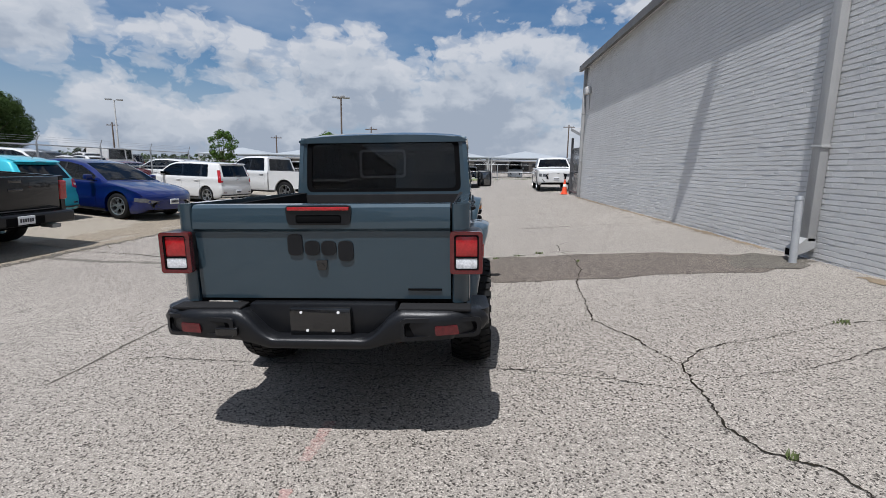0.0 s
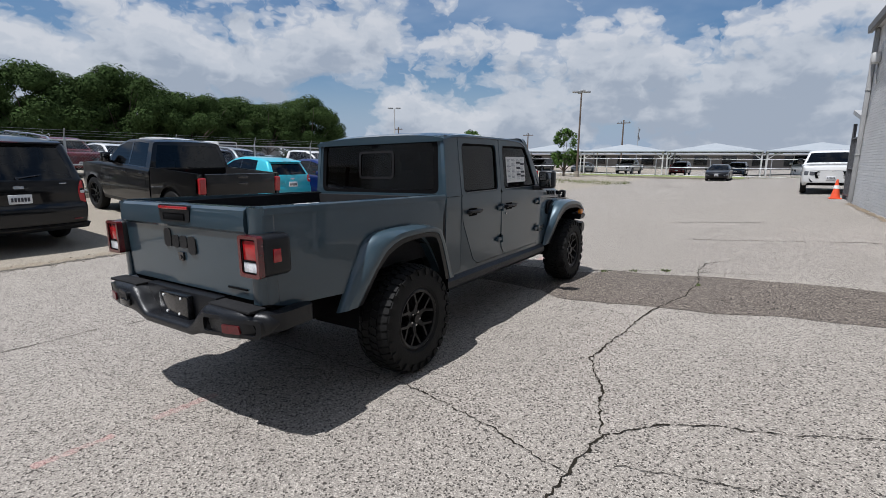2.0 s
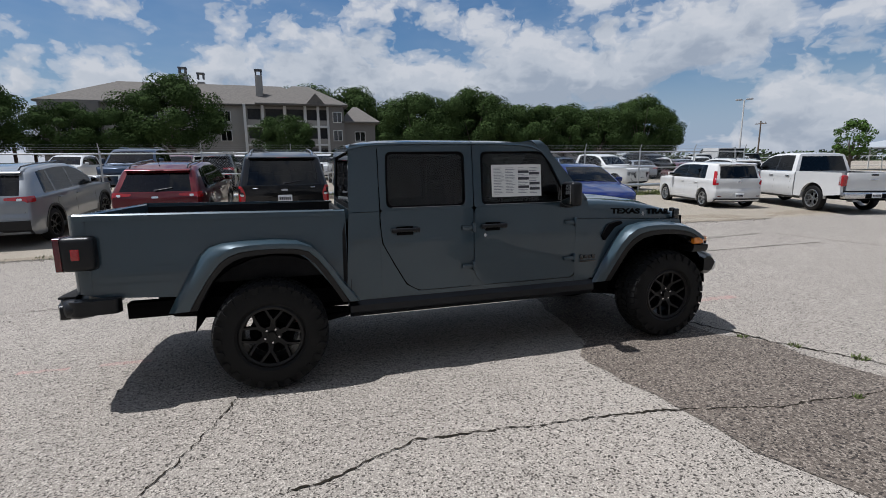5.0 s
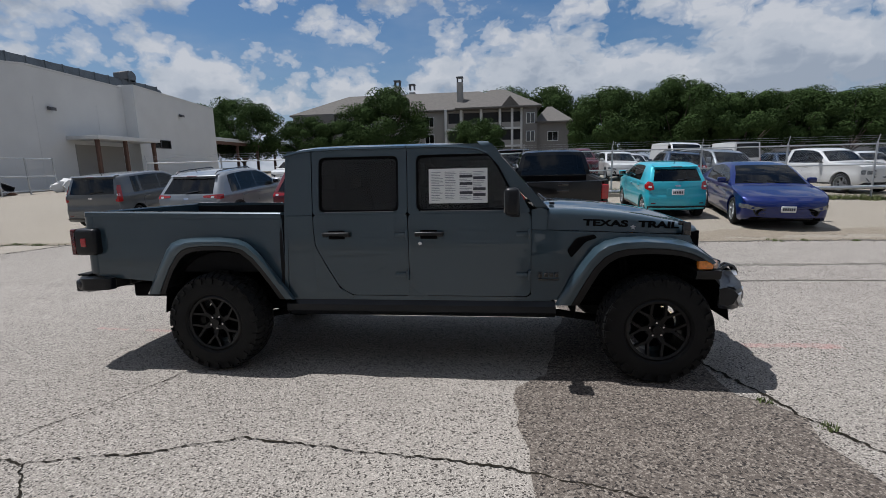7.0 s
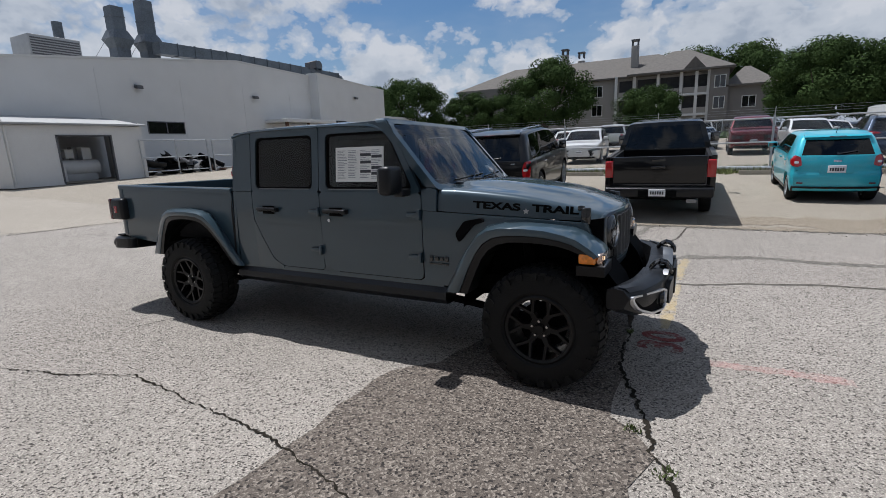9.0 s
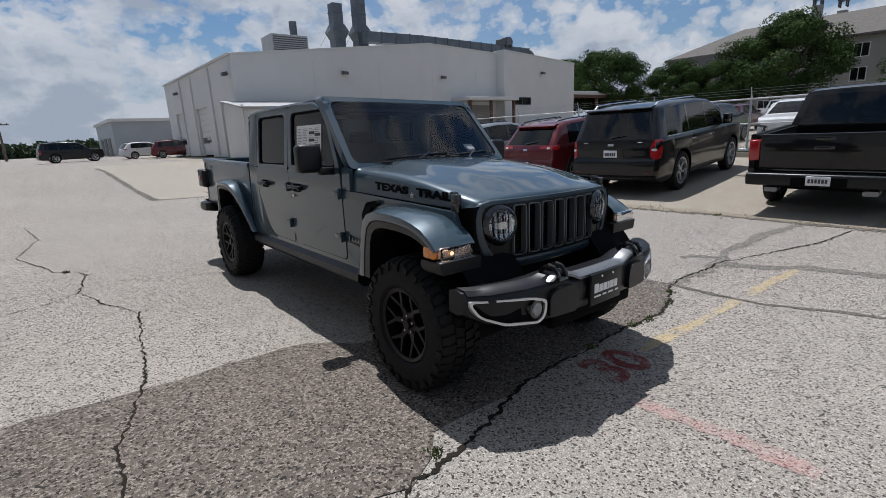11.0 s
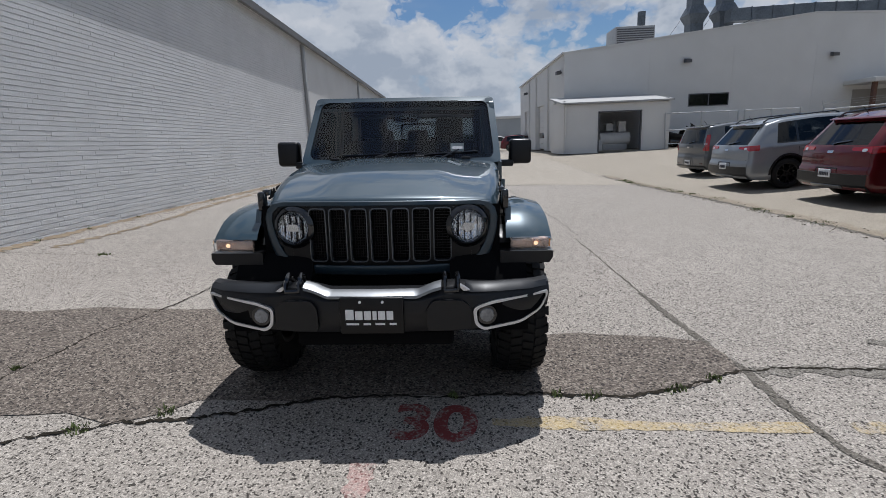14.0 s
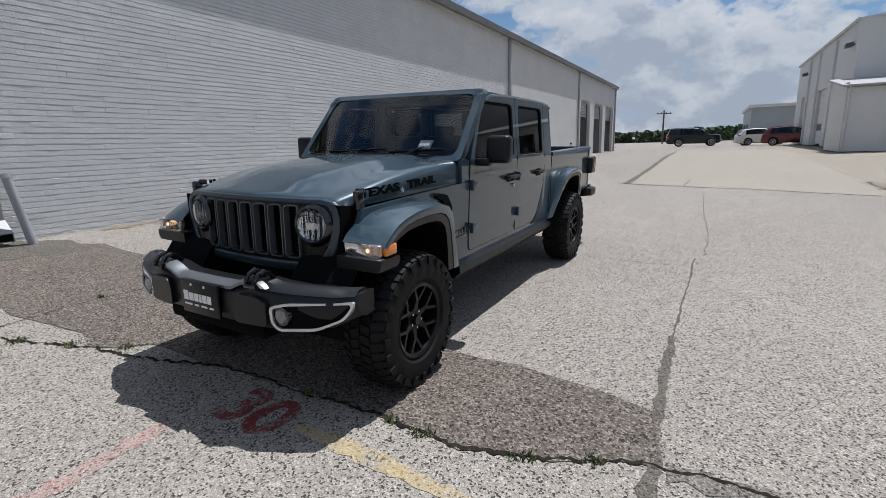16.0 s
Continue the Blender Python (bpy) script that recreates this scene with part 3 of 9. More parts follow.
def build_white():
    # front with its door hidden behind the lean-to; the gable runs along it
    gable = [(0, .0), (27.4, .0), (27.4, 8.85), (18.0, 9.0), (0, 6.85)]
    struct("wall_white_front", wall_poly(gable, -.3, 0), M["whitewall"], "white painted metal-clad workshop front", "wall")
    struct("wall_white_step", wall_poly([(27.4, 0), (40.7, 0), (40.7, 8.5), (27.4, 9.02)], -.3, 1.1), M["whitewall"], "white projecting part of the workshop front", "wall")
    bm = bmesh.new()
    add_box(bm, -9.1, -8.8, -31.4, -31.05, .1, 6.9)
    struct("wall_white_corner", bm, M["whitewall"], "corner of the white workshop", "wall")
    bm = bmesh.new()
    doors = [(-34.6, -31.9), (-41.6, -38.4), (-49.2, -46.2)]
    for a, b in ((-31.9, -31.3), (-38.4, -34.6), (-46.2, -41.6), (-52.0, -49.2)):
        add_box(bm, -9.1, -8.8, a, b, .1, 6.9)
    for a, b in doors:
        add_box(bm, -9.1, -8.8, a, b, 4.0, 6.9)
    struct("wall_white_side", bm, M["whitewall"], "white side wall with three roller doors", "wall")
    for k, (a, b) in enumerate(doors):
        d = thing("door_%d" % (4 + k), "closed pale roller door with a dark window strip", "door", kind="structure")
        for j in range(8):
            z = .22 + j * .475
            mat = M["whitewall"] if j != 2 else M["gloss"]
            part("panel" if j != 2 else "pane", box(-9.05, -9.0, a + .02, b - .02, z, z + .465, .008), mat, d)
    bm = bmesh.new()
    for y in (-36.5, -40.0 - 2.0, -45.9 + .0):
        add_box(bm, -8.8, -8.66, y - .12, y + .12, .15, 6.7, .02)
    struct("trim_white_pilasters", bm, M["whitewall"], "shallow white pilasters between the roller doors", "pilaster")
    struct("trim_white_coping", prism([(u, v) for u, v in ((0, 6.83), (18.0, 8.98), (27.4, 8.83), (27.4, 8.95), (18.0, 9.10), (0, 6.97))], -.34, .05, face), M["trimwhite"], "pale metal coping along the gable", "coping")
    struct("trim_white_coping_step", prism([(27.4, 9.0), (40.7, 8.48), (40.7, 8.60), (27.4, 9.12)], -.3, 1.15, face), M["trimwhite"], "pale metal coping on the projecting part", "coping")
    struct("trim_white_eave", box(-9.1, -8.62, -52.1, -31.0, 6.85, 7.0, .02), M["trimwhite"], "pale eaves trim above the roller doors", "eaves")
    bm = bmesh.new()
    rings = [[Vector((x, y, z)) for x, z in ((-8.75, 6.9), (-26.8, 9.0), (-36.1, 8.8), (-49.4, 8.45))] for y in (-31.4, -33.0, -52.0)]
    struct("roof_white", loft([[Vector((p.x, p.y if i else p.y - (p.x + 8.8) * -.058, p.z)) for p in r] for i, r in enumerate(rings)], closed=False), M["trimgrey"], "shallow metal roof of the white workshop", "roof")
    bm = box(-49.6, -8.8, -52.3, -52.0, .1, 7.0)
    add_box(bm, -49.7, -49.4, -52.0, -33.3, .1, 8.4)
    struct("wall_white_rear", bm, M["whitewall"], "plain rear walls of the white workshop", "wall")
    # panel joints
    bm = bmesh.new()
    for u in (6.1, 12.2, 18.3, 24.2):
        add_prism(bm, [(u, .1), (u + .03, .1), (u + .03, 7.0), (u, 7.0)], 0, .012, face)
    struct("trim_white_joints", bm, M["trimwhite"], "vertical panel joints on the white front", "joint")
    # lean-to with an open doorway
    y0, y1, x0, x1 = -31.0, -27.3, -7.9, -14.7
    bm = bmesh.new()
    add_box(bm, -10.15, x0, y1, y1 + .12, .05, 3.15)
    add_box(bm, x1, -12.85, y1, y1 + .12, .05, 3.15)
    add_box(bm, -12.85, -10.15, y1, y1 + .12, 2.62, 3.15)
    add_box(bm, x0 - .12, x0, y0, y1, .05, 3.4)
    add_box(bm, x1, x1 + .12, y0, y1, .05, 3.4)
    struct("wall_leanto", bm, M["whitewall"], "white lean-to walls with an open doorway", "wall")
    struct("roof_leanto", prism([(y1 + .35, 3.17), (y1 + .35, 3.27), (y0, 3.88), (y0, 3.78)], x1 - .15, x0 + .2, lambda u, v, h: Vector((h, u, v)), .02), M["trimgrey"], "pale sloping roof over the lean-to", "roof")
    struct("leanto_floor", box(x1 + .12, x0 - .12, y0, y1, .1, .17), M["lot"], "dusty concrete floor inside the lean-to", "floor")
    bm = bmesh.new()
    add_box(bm, -12.9, -12.82, y1 - .02, y1 + .16, .1, 2.65)
    add_box(bm, -10.18, -10.10, y1 - .02, y1 + .16, .1, 2.65)
    add_box(bm, -12.9, -10.10, y1 - .02, y1 + .16, 2.59, 2.67)
    struct("trim_leanto_door", bm, M["darkmetal"], "dark metal frame round the open doorway", "door frame")
    struct("trim_leanto_pipe", tube((-8.0, y1 + .18, .2), (-8.0, y1 + .18, 3.1), .05), M["trimwhite"], "white downpipe on the lean-to corner", "downpipe")
    # windows
    for n, (u, w, z0, z1, h) in enumerate(((10.6, 3.0, 2.95, 3.85, 0.0), (30.4, 3.1, 3.68, 4.50, 1.1))):
        wn = thing("window_%d" % (n + 1), "dark sliding window in the white workshop wall", "window", kind="structure")
        bm = bmesh.new()
        for a, b, c, d in ((u - w / 2, u + w / 2, z0, z0 + .07), (u - w / 2, u + w / 2, z1 - .07, z1), (u - w / 2, u - w / 2 + .07, z0, z1), (u + w / 2 - .07, u + w / 2, z0, z1), (u - .04, u + .04, z0, z1)):
            add_prism(bm, [(a, c), (b, c), (b, d), (a, d)], h - .05, h + .03, face)
        part("window_frame", bm, M["darkmetal"], wn)
        for a, b in ((u - w / 2 + .06, u - .03), (u + .03, u + w / 2 - .06)):
            part("pane", wall_poly([(a, z0 + .06), (b, z0 + .06), (b, z1 - .06), (a, z1 - .06)], h + .005, h + .012), M["gloss"], wn)
    # doorway under a canopy
    struct("door_7", wall_poly([(21.4, .1), (26.6, .1), (26.6, 3.7), (21.4, 3.7)], .005, .04), M["tower2"], "tan double doorway under the canopy", "door")




def lifted(make, dz):
    """Builds and raises all that was built."""
    before = set(scene.objects)
    make()
    for o in set(scene.objects) - before:
        if o.parent is None:
            o.matrix_world = Matrix.Translation((0, 0, dz)) @ o.matrix_world


def wall_lamp(m):
    w = thing("wall_lamp", "small dark floodlight on the white wall", "wall lamp", m)
    part("bracket", box(-.05, .05, 0, .12, -.05, .05, .01), M["darkmetal"], w)
    part("housing", prism([(.10, -.12), (.42, -.16), (.42, .06), (.10, .14)], -.22, .22, side_yz, .02), M["darkmetal"], w)
    return w


lifted(build_white, .4)
wl = wall_lamp(Matrix.Translation(face(8.75, 6.5, 0)) @ Matrix.Rotation(math.atan2(FNRM.y, FNRM.x) - math.pi / 2, 4, "Z"))
wl["group"] = "floodlights on the white workshop"
for u, v, h in ((19.5, 6.6, 0.0), (33.9, 7.5, 1.1)):
    copy_thing(wl, Matrix.Translation(face(u, v, h)) @ Matrix.Rotation(math.atan2(FNRM.y, FNRM.x) - math.pi / 2, 4, "Z"))
for y in (-31.9, -47.0):
    copy_thing(wl, pose(-8.8, y, 6.15, 0, 0, -90))


def build_roof_plant():
    d = thing("roof_duct", "long weathered sheet-metal duct on the workshop roof", "duct")
    n = 14
    for k in range(n):
        a, b = lerp(-23.5, -46.8, k / n), lerp(-23.5, -46.8, (k + 1) / n)
        za, zb = (interp(-a, [(23.5, 9.2), (30, 9.35), (46.8, 9.25)]), interp(-b, [(23.5, 9.2), (30, 9.35), (46.8, 9.25)]))
        bm = loft([[Vector((x, -37.5 + dy, z + dz)) for dy, dz in ((-.5, 0), (.5, 0), (.5, .95), (-.5, .95))] for x, z in ((a, za), (b + .05, zb))])
        part("segment", bm, M["duct"], d)
        part("flange", box(b, b + .06, -38.05, -36.95, zb - .04, zb + 1.0), M["duct"], d)
    pts = [Vector((-46.8, -37.5, 9.72)), Vector((-47.5, -37.5, 9.6)), Vector((-47.9, -37.5, 9.1)), Vector((-48.0, -37.5, 8.2))]
    bm = bmesh.new()
    for p, q in zip(pts, pts[1:]):
        add_tube(bm, p, q, .5, .5, 14)
    part("elbow", bm, M["duct"], d)
    f = thing("roof_fan", "round grey blower standing on the duct", "fan", pose(-43, -37.2, 10.2))
    part("drum", tube((0, -.4, .45), (0, .4, .45), .55, None, 20), M["duct"], f)
    part("outlet", prism([(.1, .2), (1.6, -.1), (1.6, .6), (.3, 1.0)], -.35, .35, lambda u, v, h: Vector((u, h, v))), M["darkmetal"], f)
    part("foot", box(-.5, .5, -.4, .4, -.12, .1), M["duct"], f)
    for x, y, top in ((-22.0, -40.0, 12.9), (-24.3, -39.6, 13.8)):
        s = thing("exhaust_stack", "tall rectangular sheet-metal exhaust stack", "stack", pose(x, y, 8.5), group="stacks on the workshop roof")
        def sq(z, w):
            return [Vector((a * w, b * w, z)) for a, b in ((-1, -1), (1, -1), (1, 1), (-1, 1))]
        part("base", loft([sq(0, .55), sq(1.2, .55)]), M["duct"], s)
        part("cone", loft([sq(1.2, .55), sq(1.9, .85), sq(2.6, .55)]), M["duct"], s)
        part("shaft", loft([sq(2.6, .5), sq(top - 8.5, .5)]), M["duct"], s)
        part("collar", loft([sq(3.6, .54), sq(3.68, .54)]), M["duct"], s)
        part("guy_wire", tube((0, 0, 3.2), (2.6, .8, -.1), .015, None, 5), M["darkmetal"], s)
    u = thing("rooftop_unit", "grey louvred ventilation unit with a short flue", "rooftop unit", pose(-16.0, -38.5, 7.75))
    part("cabinet", box(-1.6, 1.6, -1.2, 1.2, 0, 1.5, .05), M["trimgrey"], u)
    for k in range(7):
        part("louvre", box(-1.5, 1.5, 1.2, 1.23, .2 + k * .17, .29 + k * .17, .01), M["darkmetal"], u)
    part("flue", tube((-.9, 0, 1.4), (-.9, 0, 2.8), .32, None, 14), M["duct"], u)


lifted(build_roof_plant, .95)


def build_canopies():
    c = thing("door_canopy", "white flat canopy on rusty posts over a doorway", "canopy", pose(-32.8, -31.0, 0))
    part("slab", box(-3.4, 3.4, -1.25, 1.5, 4.0, 4.30, .03), M["trimwhite"], c)
    for x in (-3.1, .2, 3.0):
        part("post", box(x - .12, x + .12, .9, 1.14, .1, 4.01, .01), M["wood"], c)
    c = thing("open_shed", "white open-fronted shed with rusty beams beside the workshop", "shed", pose(-58.4, -36.5, .4))
    part("wall", box(-5, 8.6, -6, -5.7, 0, 4.8), M["whitewall"], c)
    part("roof", box(-17, 9, -6, 2.0, 4.8, 5.25, .04), M["trimwhite"], c)
    part("beam", box(-17, 9, 1.7, 1.95, 4.4, 4.8, .02), M["wood"], c)
    for x in (-16, -11, -5.5, 0, 6):
        part("post", box(x - .15, x + .15, 1.6, 1.9, 0, 4.4, .01), M["wood"], c)
    part("side_wall", box(8.6, 9, -6, 2, 0, 6.6), M["whitewall"], c)


lifted(build_canopies, .4)


# ---- flats beyond the trees ----
def build_flats():
    b = thing("apartment_building", "three-storey taupe apartment building with a grey hipped roof", "building", pose(-90, 3.2, 1.2) @ Matrix.Diagonal((1, 1.11, 1, 1)))
    part("wall", box(-14, 0, -37, 2.6, 0, 11.2), M["tower2"], b, "pale stucco wall")
    part("wall", box(-12, 1.6, 1.9, 4.3, 0, 11.4), M["tower"], b, "darker taupe wing")
    part("wall", box(-12, .8, 4.3, 9.6, 0, 8.4), M["tower"], b, "lower taupe wing")
    part("wall", box(-12, 1.4, -38.5, -31.0, 0, 11.2), M["tower"], b, "darker taupe end wing")
    def hip(x0, x1, y0, y1, z, top, run):
        bm = bmesh.new()
        base = [(x0, y0, z), (x1, y0, z), (x1, y1, z), (x0, y1, z)]
        xm = (x0 + x1) / 2
        lo = [bm.verts.new((x, y, zz - .28)) for x, y, zz in base]
        up = [bm.verts.new(p) for p in base]
        r0, r1 = bm.verts.new((xm, y0 + run, top)), bm.verts.new((xm, y1 - run, top))
        for i in range(4):
            bm.faces.new((lo[i], lo[(i + 1) % 4], up[(i + 1) % 4], up[i]))
        bm.faces.new(lo[::-1])
        bm.faces.new((up[0], up[1], r0))
        bm.faces.new((up[1], up[2], r1, r0))
        bm.faces.new((up[2], up[3], r1))
        bm.faces.new((up[3], up[0], r0, r1))
        return bm
    part("roof", hip(-15, .9, -39.3, 3.4, 11.2, 15.5, 9), M["shingle"], b, "grey shingle hipped roof")
    part("roof", hip(-13, 2.4, -9.5, 5.0, 11.3, 15.4, 6.0), M["shingle"], b)
    part("roof", hip(-13, 1.6, 3.6, 10.4, 8.4, 11.8, 3), M["shingle"], b)
    part("dormer", prism([(-1.5, 11.3), (1.5, 11.3), (0, 13.2)], -6, 2.3, lambda u, v, h: Vector((h, u - .2, v))), M["shingle"], b)
    for y, x in ((-8.9, -3), (-20.3, -4), (-18.4, -9)):
        ch = part("chimney", box(x - .6, x + .6, y - .55, y + .55, 11, 16.7 if x > -5 else 16.1, .03), M["tower2"], b)
        bm = bmesh.new()
        for dx in (-.48, .48):
            for dy in (-.42, .42):
                add_box(bm, x + dx - .1, x + dx + .1, y + dy - .1, y + dy + .1, 16.6, 17.6)
        add_box(bm, x - .65, x + .65, y - .6, y + .6, 17.5, 17.75)
        part("chimney_cap", bm, M["darkmetal"], ch)
    def win(x, y, z, w, h):
        o = part("window", box(x - .02, x + .06, y - w / 2 - .1, y + w / 2 + .1, z - .1, z + h + .1), M["trimwhite"], b)
        part("pane", box(x + .04, x + .07, y - w / 2, y - .04, z, z + h), M["gloss"], o)
        part("pane", box(x + .04, x + .07, y + .04, y + w / 2, z, z + h), M["gloss"], o)
    for z in (1.2, 4.9, 8.2):
        for y in (-29, -24.5, -20, -14.2):
            win(0, y, z, 1.5, 1.75)
        win(1.6, 3.2, z, 1.3, 1.75)
        if z < 7:
            win(.8, 7.0, z, 1.6, 1.6)
        win(1.4, -34.5, z, 1.4, 1.7)
    for k, z in enumerate((.6, 4.3, 7.6)):
        for y0, y1 in ((-10.8, -8.9), (-8.1, -5.4), (-4.8, -2.2), (-1.6, .0), (.3, 1.8)):
            # no real recess: a dark panel on the wall gives the balcony's shade
            r = part("balcony_recess", box(.0, .05, y0, y1, z, z + 2.9), M["void"], b, "flat dark panel standing in for the shade inside a balcony")
            part("balcony_rail", box(.9, 1.0, y0, y1, z, z + .95), M["tower2"], r)
        part("balcony_floor", box(0, 1.1, -11.2, 1.9, z - .35, z), M["trimwhite"], b)
    for y in (-11.2, -8.5, -5.1, -1.9, .15, 1.75):
        part("balcony_post", box(.75, 1.15, y - .2, y + .2, 0, 11.2), M["trimwhite"], b)
    # another roof showing over the trees further along
    c = thing("apartment_building", "grey hipped roof of a further apartment block above the trees", "building", pose(-105, 62, 1.2))
    part("wall", box(-6, 6, -14, 14, 0, 9), M["tower2"], c)
    part("roof", hip(-7, 7, -15, 15, 9, 12.4, 8), M["shingle"], c)
    part("chimney", box(-1, 1, -3, -1.4, 11, 14, .03), M["tower2"], c)


build_flats()


# ---- the parked pickup truck ----
def half_width(z):
    """Half width of the cab and bed sides by height."""
    return interp(z, [(0.55, 0.765), (0.75, 0.787), (1.0, 0.795), (1.25, 0.79), (1.30, 0.786), (1.84, 0.738)])


def skin(u, v, h):
    return Vector((half_width(v) + h, u, v))


def fender_x(y):
    return 0.785 - 0.055 * (y - 0.83) / 1.15


def ring_frame(bm, outer, inner, h0, h1, place):
    """A flat frame between two outlines of equal count."""
    n = len(outer)
    v = [[bm.verts.new(place(u, w, h)) for u, w in poly] for poly, h in ((outer, h1), (inner, h1), (inner, h0), (outer, h0))]
    for k in range(n):
        j = (k + 1) % n
        for a, b in ((0, 1), (1, 2), (2, 3), (3, 0)):
            bm.faces.new((v[a][k], v[a][j], v[b][j], v[b][k]))
    return bm


def tyre_mesh(r, w, rim_r):
    """Mud tyre: a turned carcass with lugs across the tread."""
    bm = bmesh.new()
    prof = [(-w * 0.40, rim_r), (-w * 0.50, rim_r + 0.03), (-w * 0.52, lerp(rim_r, r, 0.55)), (-w * 0.47, r - 0.035), (-w * 0.36, r - 0.012),
            (w * 0.36, r - 0.012), (w * 0.47, r - 0.035), (w * 0.52, lerp(rim_r, r, 0.55)), (w * 0.50, rim_r + 0.03), (w * 0.40, rim_r)]
    n = 48
    add_loft(bm, [[Vector((x, rr * math.cos(2 * math.pi * k / n), rr * math.sin(2 * math.pi * k / n))) for x, rr in prof] for k in range(n)] +
             [[Vector((x, rr, 0.0)) for x, rr in prof]], closed=False, caps=False)
    bmesh.ops.remove_doubles(bm, verts=bm.verts, dist=1e-4)
    return bm


def lug_mesh(r, w, blocks=44):
    """Tread and shoulder lugs of a mud tyre."""
    bm = bmesh.new()
    for k in range(blocks):
        a = 2 * math.pi * k / blocks
        for row, (x0, x1) in enumerate(((-0.49, -0.27), (-0.25, -0.03), (0.0, 0.22), (0.25, 0.49))):
            b = a + (row % 2) * math.pi / blocks
            da = 0.36 * 2 * math.pi / blocks
            skew = (0.25, -0.3, 0.3, -0.25)[row] * da
            outer = row in (0, 3)
            vs = []
            for rr in (r - 0.018, r):
                for x, s in ((x0, -1), (x1, -1), (x1, 1), (x0, 1)):
                    edge = outer and ((x == x0 and row == 0) or (x == x1 and row == 3))
                    ang = b + s * da + (skew if x == x1 else -skew)
                    q = rr - (0.022 if edge else 0)
                    vs.append(bm.verts.new((x * w * (1.04 if edge else 1), q * math.cos(ang), q * math.sin(ang))))
            for f in ((4, 5, 6, 7), (0, 1, 5, 4), (1, 2, 6, 5), (2, 3, 7, 6), (3, 0, 4, 7)):
                bm.faces.new([vs[i] for i in f])
    for s in (-1, 1):
        for k in range(24):
            a = 2 * math.pi * (k + 0.5) / 24
            vs = []
            for x in (w * 0.50, w * 0.545):
                for rr, da in ((r - 0.075, -0.05), (r - 0.03, -0.07), (r - 0.03, 0.07), (r - 0.075, 0.05)):
                    vs.append(bm.verts.new((s * x, rr * math.cos(a + da), rr * math.sin(a + da))))
            for f in ((4, 5, 6, 7), (0, 1, 5, 4), (1, 2, 6, 5), (2, 3, 7, 6), (3, 0, 4, 7)):
                bm.faces.new([vs[i] for i in f])
    return bm


def rim_mesh(rim_r, w, spokes=6, split=True):
    """Wheel with forked spokes; the outer face looks to +x."""
    bm = bmesh.new()
    prof = [(w * 0.44, rim_r + 0.012), (w * 0.47, rim_r), (w * 0.44, rim_r - 0.018), (w * 0.05, rim_r - 0.03), (-w * 0.4, rim_r - 0.02), (-w * 0.42, rim_r + 0.012)]
    n = 40
    add_loft(bm, [[Vector((x, rr * math.cos(2 * math.pi * k / n), rr * math.sin(2 * math.pi * k / n))) for x, rr in prof] for k in range(n + 1)], closed=False, caps=False)
    for k in range(spokes):
        a = 2 * math.pi * k / spokes

        def bar(r0, a0, r1, a1, w0, w1, x0, x1):
            p, q = Vector((0, r0 * math.cos(a0), r0 * math.sin(a0))), Vector((0, r1 * math.cos(a1), r1 * math.sin(a1)))
            d = (q - p).normalized()
            s = Vector((1, 0, 0)).cross(d)
            vs = []
            for o, ww, x in ((p, w0, x0), (q, w1, x1)):
                for i, h in ((-1, -0.03), (-0.7, 0.0), (0.7, 0.0), (1, -0.03)):
                    vs.append(bm.verts.new(o + s * ww * i + Vector((x + h, 0, 0))))
            for i in range(3):
                bm.faces.new((vs[i], vs[i + 1], vs[i + 5], vs[i + 4]))
            bm.faces.new((vs[0], vs[4], vs[7], vs[3]))
        bar(0.03, a, rim_r * 0.55, a, 0.030, 0.022, w * 0.30, w * 0.36)
        if split:
            for s in (-1, 1):
                bar(rim_r * 0.50, a + s * 0.02, rim_r - 0.012, a + s * 0.30, 0.014, 0.012, w * 0.36, w * 0.42)
        else:
            bar(rim_r * 0.5, a, rim_r - 0.012, a, 0.022, 0.026, w * 0.36, w * 0.42)
    add_tube(bm, (w * 0.1, 0, 0), (w * 0.31, 0, 0), 0.075, 0.07, 20)
    add_tube(bm, (w * 0.30, 0, 0), (w * 0.40, 0, 0), 0.034, 0.03, 16)
    return bm


TYRE, RIM = {}, {}


